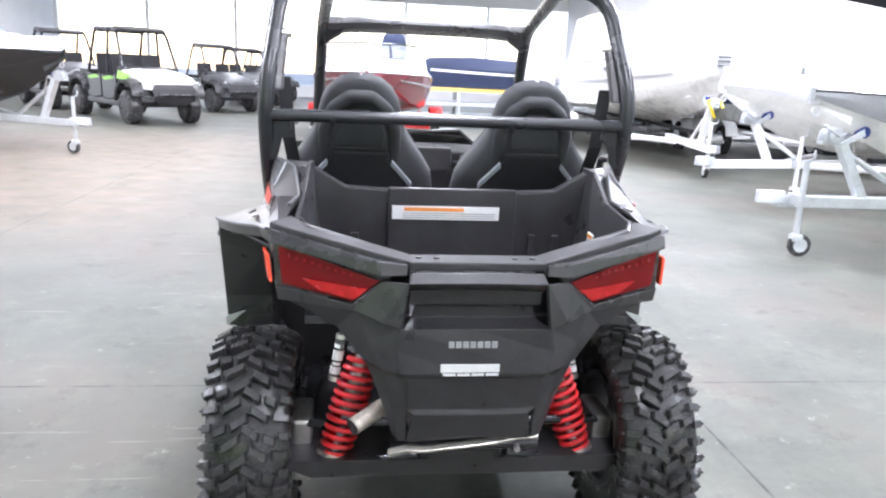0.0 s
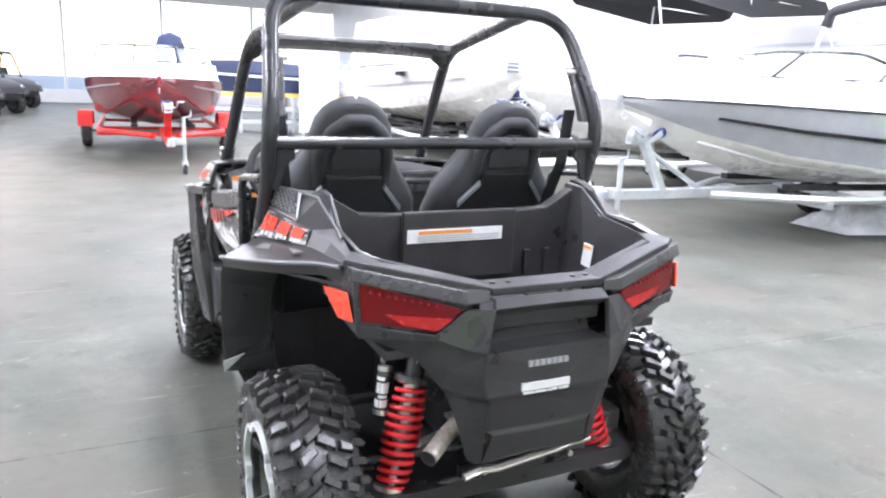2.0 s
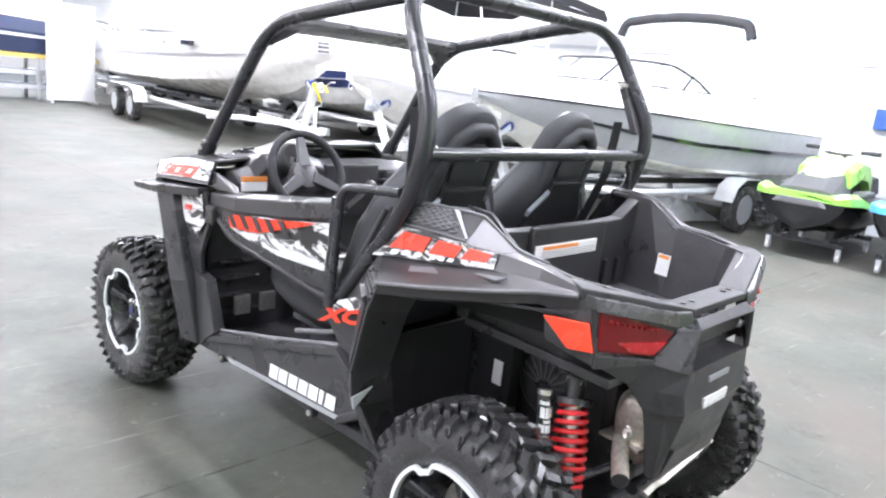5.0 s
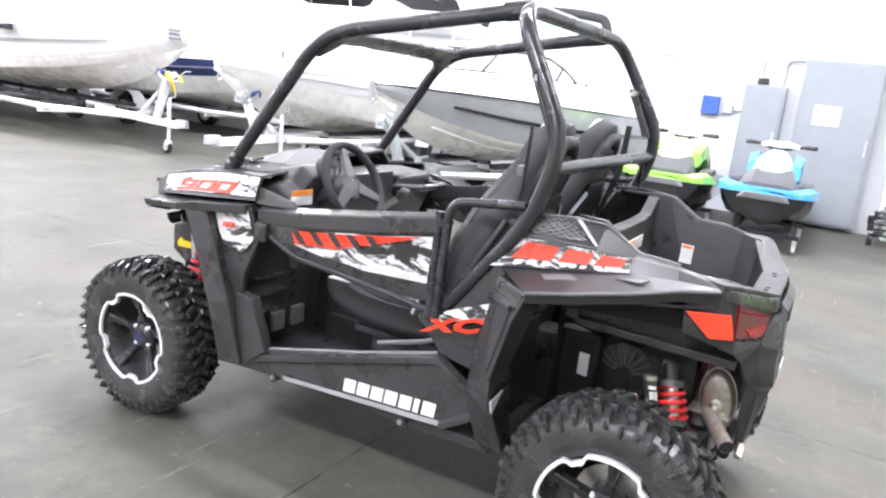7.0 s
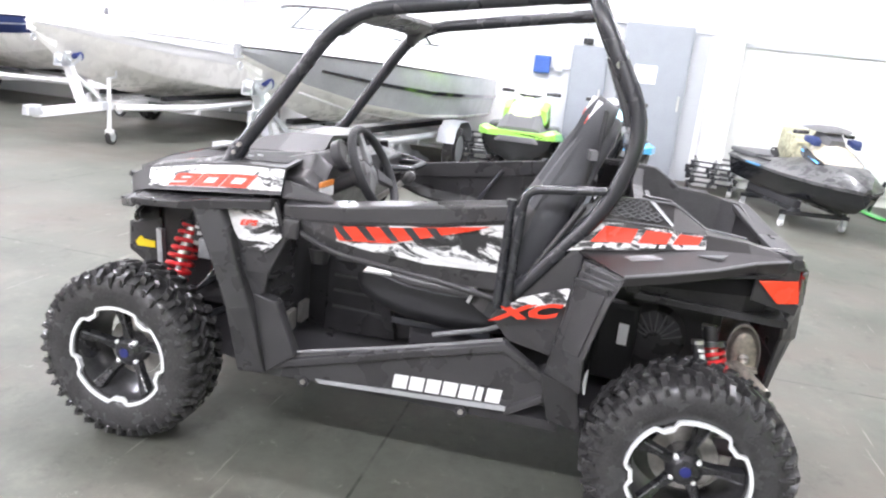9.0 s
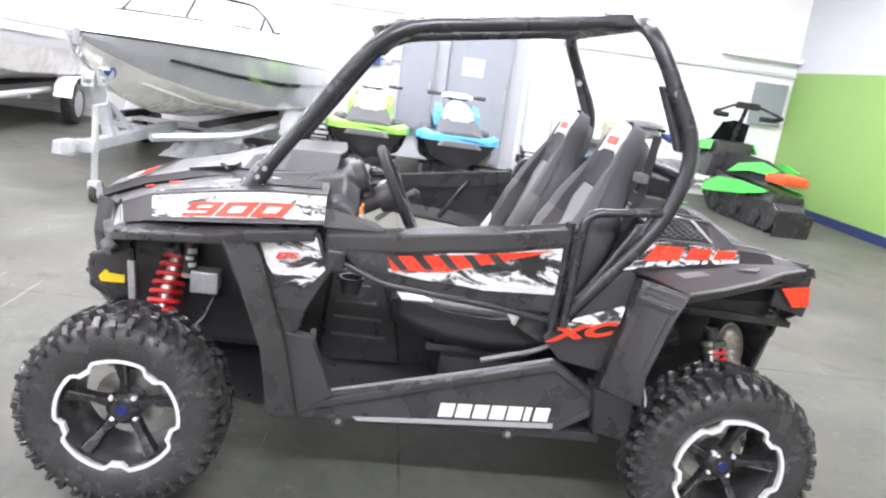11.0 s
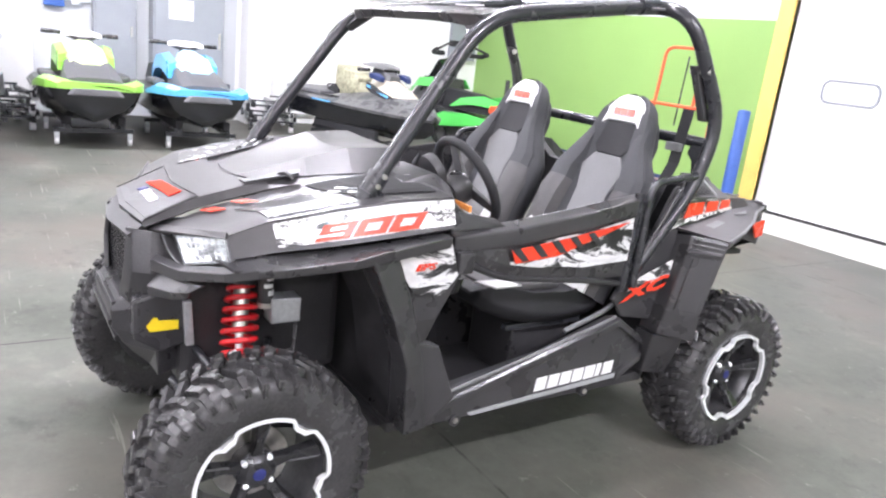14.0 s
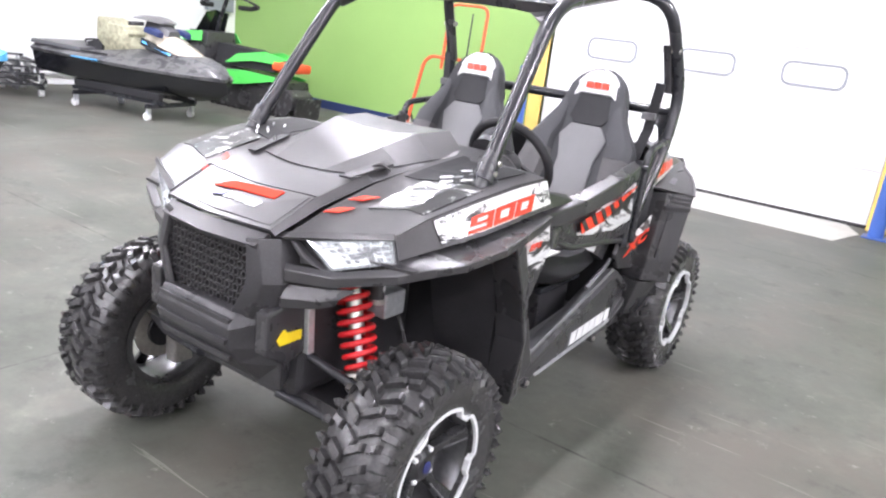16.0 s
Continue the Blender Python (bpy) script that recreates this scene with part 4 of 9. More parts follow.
# fender lip over the wheel and the arm down to the sill
mirrored("fender_lip", lambda s: loft(B(), [Q(s, r) for r in ([(0.48, 2.06, 0.912), (0.565, 2.065, 0.895), (0.56, 2.055, 0.868), (0.46, 2.06, 0.875)], [(0.53, 1.98, 0.935), (0.655, 1.975, 0.925), (0.65, 1.97, 0.9), (0.50, 1.97, 0.91)], [(0.57, 1.78, 0.95), (0.668, 1.78, 0.942), (0.664, 1.77, 0.915), (0.53, 1.77, 0.92)], [(0.58, 1.62, 0.968), (0.668, 1.70, 0.96), (0.664, 1.70, 0.925), (0.53, 1.66, 0.93)], [(0.58, 1.46, 0.985), (0.635, 1.46, 0.985), (0.63, 1.46, 0.95), (0.55, 1.46, 0.95)])]), PLASTIC, "black textured fender lip", bevel=0.006)
ARM_F = [[(0.668, 1.74, 0.94), (0.645, 1.655, 0.972), (0.56, 1.655, 0.95), (0.57, 1.73, 0.92)], [(0.672, 1.665, 0.78), (0.648, 1.585, 0.80), (0.56, 1.58, 0.80), (0.57, 1.66, 0.78)], [(0.672, 1.595, 0.595), (0.64, 1.52, 0.60), (0.55, 1.52, 0.60), (0.56, 1.59, 0.59)], [(0.635, 1.56, 0.35), (0.615, 1.465, 0.35), (0.53, 1.47, 0.35), (0.53, 1.56, 0.35)]]
mirrored("fender_arm", lambda s: loft(B(), [Q(s, r) for r in ARM_F]), PLASTIC, "black textured fender arm behind the front wheel", bevel=0.008)
mirrored("cowl_side", lambda s: sheet(B(), [Q(s, [(0.60, 1.66, 0.95), (0.615, 1.45, 0.975)]), Q(s, [(0.607, 1.63, 0.86), (0.615, 1.405, 0.855)]), Q(s, [(0.61, 1.57, 0.72), (0.61, 1.47, 0.72)]), Q(s, [(0.60, 1.55, 0.62), (0.59, 1.49, 0.64)])], 0.02), PLASTIC, "black cowl side panel", bevel=0.005)
mirrored("cowl_print", lambda s: sheet(B(), [Q(s, [(0.612, 1.635, 0.945), (0.622, 1.455, 0.962)]), Q(s, [(0.6165, 1.60, 0.86), (0.624, 1.42, 0.862)]), Q(s, [(0.619, 1.565, 0.81), (0.624, 1.47, 0.80)])], 0.002), SPLASH, "white splash print on the cowl side")
for s in (-1, 1):
    a, b = Vector((s * 0.627, 1.575, 0.885)), Vector((s * 0.634, 1.46, 0.895))
    n0, n1 = (a, b) if s < 0 else (b, a)
    part("letter_print", lettering("EPS", 0.026, plane_at(n0, n1 - n0, (0, 0, 1)), 0.001, 0.3, 0.001, 1.7), DECAL_RED, utv, "small red letter print")
mirrored("toe_panel", lambda s: prism(B(), Q(s, [(0.60, 1.53, 0.64), (0.60, 1.44, 0.62), (0.60, 1.36, 0.43), (0.60, 1.47, 0.345), (0.60, 1.54, 0.345)]), (-s * 0.05, 0, 0)), PLASTIC, bevel=0.006)
# nose: frame, mesh, lamps, bumper
mirrored("nose_frame", lambda s: sheet(B(), [Q(s, [(0.155, 2.275, 0.915), (0.175, 2.285, 0.80), (0.13, 2.29, 0.70)]), Q(s, [(0.192, 2.262, 0.92), (0.218, 2.268, 0.80), (0.175, 2.272, 0.69)]), Q(s, [(0.222, 2.215, 0.92), (0.25, 2.225, 0.80), (0.225, 2.225, 0.68)]), Q(s, [(0.23, 2.12, 0.92), (0.255, 2.13, 0.80), (0.24, 2.13, 0.68)])], 0.016), PLASTIC_DEEP, "satin black nose frame beside the grille", 20, 0.004)
part("nose_top", sheet(B(), [[(-0.2, 2.235, 0.93), (0, 2.262, 0.932), (0.2, 2.235, 0.93)], [(-0.19, 2.275, 0.90), (0, 2.30, 0.90), (0.19, 2.275, 0.90)]], 0.02), PAINT_PEARL, utv, "glossy nose cap over the grille", smooth=20)
part("grille", boxb(-0.18, 0.18, 2.235, 2.25, 0.70, 0.91), PLASTIC_DEEP, utv, "black honeycomb grille")
bm = B()
for r in range(9):
    for c in range(12):
        x, z = -0.176 + 0.032 * c + (0.016 if r % 2 else 0), 0.712 + 0.023 * r
        if abs(x) < 0.178:
            rg = ring((x, 2.25, z), (0, 1, 0), 0.0135, 6)
            ri = ring((x, 2.25, z), (0, 1, 0), 0.0095, 6)
            loft(bm, [rg, [p + Vector((0, 0.014, 0)) for p in rg], [p + Vector((0, 0.014, 0)) for p in ri], ri], caps=False)
tagged(part("grille_mesh", bm, PLASTIC, utv, "black honeycomb mesh"), kind="stuff")
part("bumper", loft(B(), [[(-0.24, 2.2, z0), (-0.15, y, z0), (0.15, y, z0), (0.24, 2.2, z0), (0.2, 2.12, z0), (-0.2, 2.12, z0)] for z0, y in ((0.70, 2.29), (0.66, 2.315), (0.60, 2.31), (0.55, 2.28), (0.47, 2.20))]), PLASTIC_DEEP, utv, "black moulded front bumper", bevel=0.008)
bm = B()
for z, y in ((0.685, 2.312), (0.63, 2.322), (0.575, 2.305)):
    prism(bm, [(-0.15, y, z), (0.15, y, z), (0.14, y - 0.004, z - 0.022), (-0.14, y - 0.004, z - 0.022)], (0, -0.02, 0))
part("bumper_rib", bm, PLASTIC_DEEP, utv, bevel=0.003)
HOOD_SEAM = [(-0.212, 2.236, 0.949), (-0.218, 2.088, 1.019), (0, 2.11, 1.012), (0.218, 2.088, 1.019), (0.212, 2.236, 0.949)]
part("hood_seam", tube(B(), HOOD_SEAM, 0.002, 6), PLASTIC_DEEP, utv, "dark seam round the hood panel")
mirrored("tow_mark", lambda s: prism(B(), Q(s, [(0.25, 2.235, 0.640), (0.25, 2.215, 0.665), (0.25, 2.205, 0.665), (0.25, 2.20, 0.655), (0.25, 2.145, 0.652), (0.25, 2.145, 0.624), (0.25, 2.225, 0.622)]), (s * 0.004, 0, 0)), DECAL_YELLOW, "yellow arrow sticker on the bumper end")
mirrored("bumper_side", lambda s: prism(B(), Q(s, [(0.20, 2.27, 0.72), (0.20, 2.12, 0.76), (0.20, 2.10, 0.58), (0.20, 2.19, 0.55), (0.20, 2.27, 0.60)]), (s * 0.048, 0, 0)), PLASTIC, bevel=0.01)
mirrored("bumper_plate", lambda s: prism(B(), Q(s, [(0.24, 2.135, 0.71), (0.24, 2.11, 0.71), (0.24, 2.10, 0.57), (0.24, 2.125, 0.57)]), (s * 0.025, 0, 0)), GALV, "bare metal bumper bracket", bevel=0.003)
mirrored("headlamp", lambda s: prism(B(), Q(s, [(0.26, 2.150, 0.918), (0.485, 2.076, 0.968), (0.495, 2.064, 0.90), (0.35, 2.142, 0.856)]), (0, -0.03, 0)), GREY_PLASTIC, "clear headlamp with a faceted chrome reflector", bevel=0.003)
for s, ob in zip((-1, 1), [o for o in utv.children if o.name.startswith("headlamp")]):
    part("lens", prism(B(), Q(s, [(0.258, 2.163, 0.92), (0.485, 2.09, 0.972), (0.496, 2.078, 0.90), (0.35, 2.157, 0.855)]), (0, -0.006, 0)), LENS_CLEAR, ob, "clear lamp lens", bevel=0.002).visible_shadow = False
    bm = B()
    c0, c1, c2, c3 = Q(s, [(0.268, 2.157, 0.915), (0.478, 2.084, 0.962), (0.486, 2.072, 0.906), (0.352, 2.15, 0.862)])
    cells = random.Random(5)
    for i in range(8):
        for j in range(4):
            q = [c0.lerp(c1, f).lerp(c3.lerp(c2, f), g) for f, g in ((i / 8, j / 4), ((i + 0.97) / 8, j / 4), ((i + 0.97) / 8, (j + 0.95) / 4), (i / 8, (j + 0.95) / 4))]
            mid = sum(q, Vector()) / 4 + Vector((cells.uniform(-0.007, 0.007), cells.uniform(-0.014, -0.003), cells.uniform(-0.006, 0.006)))
            vs = [bm.verts.new(p) for p in q] + [bm.verts.new(mid)]
            for k in range(4):
                bm.faces.new((vs[k], vs[(k + 1) % 4], vs[4]))
    part("reflector", bm, MIRROR_CHROME, ob, "silver reflector cells")
mirrored("lamp_housing", lambda s: loft(B(), [Q(s, r) for r in ([(0.20, 2.175, 0.925), (0.26, 2.135, 0.92), (0.35, 2.12, 0.853), (0.24, 2.16, 0.845)], [(0.22, 2.10, 0.93), (0.27, 2.08, 0.92), (0.35, 2.08, 0.85), (0.24, 2.10, 0.85)])]), PLASTIC_DEEP, "black lamp surround", bevel=0.003)
mirrored("lamp_brow", lambda s: sheet(B(), [Q(s, [(0.21, 2.20, 0.935), (0.36, 2.14, 0.962), (0.495, 2.085, 0.985)]), Q(s, [(0.20, 2.22, 0.92), (0.36, 2.155, 0.948), (0.50, 2.09, 0.97)])], 0.008), PAINT_PEARL)
mirrored("lamp_chin", lambda s: sheet(B(), [Q(s, [(0.235, 2.205, 0.855), (0.36, 2.155, 0.857), (0.50, 2.085, 0.893), (0.545, 2.03, 0.915)]), Q(s, [(0.25, 2.225, 0.845), (0.37, 2.175, 0.845), (0.53, 2.10, 0.882), (0.60, 2.03, 0.91)]), Q(s, [(0.25, 2.222, 0.81), (0.37, 2.172, 0.815), (0.53, 2.095, 0.858), (0.60, 2.025, 0.885)])], 0.01), PLASTIC, "black panel under the headlamp", bevel=0.003)
mirrored("lower_cheek", lambda s: sheet(B(), [Q(s, [(0.245, 2.205, 0.80), (0.36, 2.15, 0.81), (0.42, 2.12, 0.815)]), Q(s, [(0.25, 2.235, 0.765), (0.34, 2.185, 0.772), (0.385, 2.15, 0.782)]), Q(s, [(0.245, 2.23, 0.735), (0.33, 2.18, 0.745), (0.37, 2.15, 0.76)])], 0.01), PLASTIC, "black shelf panel under the headlamp", bevel=0.003)
mirrored("lamp_blade", lambda s: loft(B(), [Q(s, r) for r in ([(0.235, 2.195, 0.915), (0.25, 2.19, 0.915), (0.25, 2.17, 0.912), (0.235, 2.17, 0.912)], [(0.262, 2.19, 0.885), (0.277, 2.185, 0.885), (0.277, 2.16, 0.885), (0.262, 2.16, 0.885)], [(0.30, 2.18, 0.862), (0.315, 2.172, 0.862), (0.315, 2.15, 0.862), (0.30, 2.15, 0.862)], [(0.345, 2.165, 0.852), (0.36, 2.158, 0.852), (0.36, 2.14, 0.852), (0.345, 2.14, 0.852)])]), PLASTIC, "black curved blade beside the headlamp", 40, 0.002)
# front wheel wells
mirrored("wheel_well", lambda s: sheet(B(), [Q(s, [(0.30, 2.12, 0.90), (0.56, 2.08, 0.90)]), Q(s, [(0.28, 1.9, 0.93), (0.60, 1.9, 0.91)]), Q(s, [(0.28, 1.7, 0.90), (0.58, 1.72, 0.90)]), Q(s, [(0.30, 1.60, 0.70), (0.56, 1.60, 0.70)]), Q(s, [(0.34, 1.56, 0.40), (0.54, 1.56, 0.40)])], 0.008), PLASTIC_DEEP, "matt black inner wheel well", 40)
part("front_frame", boxb(-0.24, 0.24, 1.62, 2.14, 0.42, 0.84), PLASTIC_DEEP, utv, "black front chassis and radiator duct", bevel=0.03)


def damper(s, top, bot, turns, r, name="shock_absorber", thick=0.009):
    top, bot = Vector((s * top[0], top[1], top[2])), Vector((s * bot[0], bot[1], bot[2]))
    ax = bot - top
    body = part(name, cyl(B(), top, top + 0.62 * ax, 0.024, n=14), SHOCK_STEEL, utv, "red coil-over shock absorber with a steel body", smooth=40)
    part("rod", cyl(B(), top + 0.55 * ax, bot, 0.011, n=10), ALLOY, body, smooth=40)
    u = ax.orthogonal().normalized()
    v = ax.normalized().cross(u)
    n = turns * 14
    pts = [top + (0.16 + 0.8 * i / n) * ax + r * (0.7 + 0.35 * math.sin(math.pi * min(1.0, 0.08 + 0.8 * i / n))) * (math.cos(2 * math.pi * i / 14) * u + math.sin(2 * math.pi * i / 14) * v) for i in range(n + 1)]
    part("spring", tube(B(), pts, thick, 8), SPRING_RED, body, "red painted coil spring", smooth=60)
    part("collar", cyl(B(), top + 0.12 * ax, top + 0.17 * ax, r + 0.008, n=16), PLASTIC, body, smooth=40)
    part("top_cap", cyl(B(), top - 0.02 * ax, top + 0.13 * ax, 0.027, n=14), PLASTIC_DEEP, body, "black upper shock mount", smooth=40)
    part("lower_seat", cyl(B(), top + 0.95 * ax, top + 0.98 * ax, r + 0.006, n=16), STEEL, body, smooth=40)
    for p in (top, bot):
        part("eye_bolt", cyl(B(), p + Vector((0, -0.025, 0)), p + Vector((0, 0.025, 0)), 0.014, n=10), STEEL, body, smooth=40)
    return body


for s in (-1, 1):
    d = damper(s, (0.245, 1.955, 0.80), (0.365, 2.0, 0.50), 8, 0.047)
    rs = part("reservoir", cyl(B(), (s * 0.315, 1.905, 0.71), (s * 0.305, 1.905, 0.845), 0.024, n=16), PLASTIC_DEEP, d, "black gas reservoir with white print", smooth=40)
    bm = B()
    for z0, z1, t0, t1 in ((0.735, 0.75, -70, 0), (0.76, 0.772, -40, 30), (0.782, 0.80, -70, 10)):
        sheet(bm, [[Vector((s * (0.315 - 0.074 * (z - 0.71)) + s * 0.025 * math.cos(radians(t0 + (t1 - t0) * k / 5)), 1.905 + 0.025 * math.sin(radians(t0 + (t1 - t0) * k / 5)), z)) for k in range(6)] for z in (z0, z1)], 0.001)
    part("reservoir_print", bm, DECAL_WHITE, d, "white print on the reservoir")
    part("reservoir_cap", cyl(B(), (s * 0.316, 1.905, 0.695), (s * 0.3155, 1.905, 0.71), 0.0255, n=16), STEEL, d, "steel reservoir end cap", smooth=40)
    part("gear_box", boxb(s * 0.31 - 0.035, s * 0.31 + 0.035, 1.80, 1.895, 0.645, 0.725), GALV, utv, "grey metal steering bracket", bevel=0.006)
    for y0, y1, z in ((1.80, 1.99, 0.40), (2.14, 2.03, 0.40)):
        part("suspension_arm", tube(B(), [(s * 0.17, y0, z + 0.02), (s * 0.47, y1, z - 0.06)], 0.016, 10), TUBE_BLACK, utv, smooth=50)
    for y0, y1, z in ((1.84, 1.99, 0.56), (2.10, 2.02, 0.56)):
        part("suspension_arm", tube(B(), [(s * 0.2, y0, z), (s * 0.46, y1, z - 0.1)], 0.014, 10), TUBE_BLACK, utv, smooth=50)
    part("knuckle", boxb(s * 0.46 - 0.03, s * 0.46 + 0.03, 1.97, 2.045, 0.24, 0.46), STEEL, utv, bevel=0.01)
    part("half_shaft", cyl(B(), (s * 0.14, 2.0, 0.40), (s * 0.47, 2.007, 0.33), 0.014, n=10), STEEL, utv, smooth=40)
    part("brake_hose", tube(B(), [(s * 0.31, 1.80, 0.66), (s * 0.40, 1.84, 0.56), (s * 0.43, 1.92, 0.50), (s * 0.45, 1.98, 0.44)], 0.006, 7, bend=0.05), RUBBER, utv, smooth=50)

# floor, tunnel, sills
part("cabin_floor", boxb(-0.56, 0.56, 0.42, 1.58, 0.325, 0.36), PLASTIC_DEEP, utv, "black cabin floor", bevel=0.005)
part("skid_plate", loft(B(), [[(-0.42, y, z0), (0.42, y, z0), (0.53, y, z0 + 0.05), (-0.53, y, z0 + 0.05)] for y, z0 in ((-0.2, 0.32), (0.3, 0.29), (1.6, 0.29), (2.1, 0.38))]), PLASTIC_DEEP, utv, "black under-body skid plate")
part("centre_tunnel", loft(B(), [[(-0.1, y, 0.36), (0.1, y, 0.36), (0.07, y, z), (-0.07, y, z)] for y, z in ((0.4, 0.62), (0.9, 0.60), (1.2, 0.66), (1.55, 0.72))]), PLASTIC, utv, "black centre tunnel", bevel=0.01)
part("fire_wall", boxb(-0.54, 0.54, 1.53, 1.57, 0.34, 0.98), PLASTIC_DEEP, utv, "black bulkhead in the foot well")
SILL = [(1.50, 0.38), (1.36, 0.43), (0.63, 0.622), (0.475, 0.525), (0.475, 0.43), (0.60, 0.365), (1.30, 0.335), (1.52, 0.325)]
mirrored("sill", lambda s: prism(B(), Q(s, [(0.555, y, z) for y, z in SILL]), (s * 0.022, 0, 0)), PLASTIC, "black moulded sill panel", bevel=0.007)
SILL_RIM = [(1.50, 0.372), (0.63, 0.612), (0.485, 0.52), (0.485, 0.455), (0.60, 0.385)]


def rim_strip(s):
    bm = B()
    return loft(bm, [Q(s, [(0.57, y, z + 0.012), (0.592, y, z + 0.004), (0.592, y, z - 0.022), (0.57, y, z - 0.03)]) for y, z in SILL_RIM])


mirrored("sill_rim", rim_strip, PLASTIC, "raised rim of the sill panel", bevel=0.004)
mirrored("sill_stripe", lambda s: prism(B(), Q(s, [(0.578, 1.285, 0.352), (0.578, 0.60, 0.392), (0.578, 0.57, 0.41), (0.578, 0.575, 0.385), (0.578, 0.60, 0.374), (0.578, 1.27, 0.338)]), (s * 0.004, 0, 0)), DECAL_SILVER, "silver stripe along the sill")
for s in (-1, 1):
    # the maker's name as seven plain slanted white blocks
    for k in range(7):
        y0 = 1.0 - 0.0585 * k + (0.024 if k > 5 else 0)
        w = 0.05 if k != 5 else 0.022
        z = lambda y: 0.380 + 0.045 * (1.0 - y)
        bm = B()
        pr = [(y0, 0.0), (y0 - w, 0.0), (y0 - w - 0.006, 0.05), (y0 - 0.006, 0.05)]
        outer = Q(s, [(0.578, y, z(y) + h) for y, h in pr])
        prism(bm, outer, (s * 0.003, 0, 0))
        part("name_block", bm, DECAL_WHITE, utv, "white block of the name print")
    for y, z in ((1.33, 0.332), (0.75, 0.34)):
        b = part("sill_bolt", cyl(B(), (s * 0.555, y, z), (s * 0.582, y, z), 0.021, n=14), PLASTIC_DEEP, utv, "black sill fastener", smooth=40)
        part("bolt_head", cyl(B(), (s * 0.58, y, z), (s * 0.587, y, z), 0.01, n=8), STEEL, b)
mirrored("step_pad", lambda s: sheet(B(), [Q(s, [(0.57, 1.38, 0.44), (0.50, 1.38, 0.40), (0.42, 1.38, 0.37)]), Q(s, [(0.57, 0.95, 0.545), (0.50, 0.93, 0.50), (0.42, 0.92, 0.37)]), Q(s, [(0.57, 0.64, 0.63), (0.50, 0.62, 0.60), (0.44, 0.62, 0.40)])], 0.012), GREY_PLASTIC, "dark grey inner sill step", bevel=0.003)
mirrored("step_edge", lambda s: tube(B(), Q(s, [(0.56, 0.88, 0.59), (0.555, 0.70, 0.642), (0.55, 0.65, 0.665)]), 0.009, 8, bend=0.03), GREY_PLASTIC, "grey edge rail on the sill", smooth=50)


# doors
def door_frame(s):
    return loft(B(), [Q(s, r) for r in ([(0.56, 1.43, 0.985), (0.60, 1.43, 0.972), (0.60, 1.43, 0.92), (0.56, 1.43, 0.915)], [(0.575, 1.20, 1.015), (0.63, 1.20, 1.0), (0.63, 1.20, 0.945), (0.58, 1.20, 0.94)], [(0.58, 0.90, 1.06), (0.628, 0.90, 1.045), (0.628, 0.90, 0.985), (0.585, 0.90, 0.98)], [(0.575, 0.66, 1.097), (0.612, 0.66, 1.085), (0.612, 0.66, 1.03), (0.575, 0.66, 1.025)])])


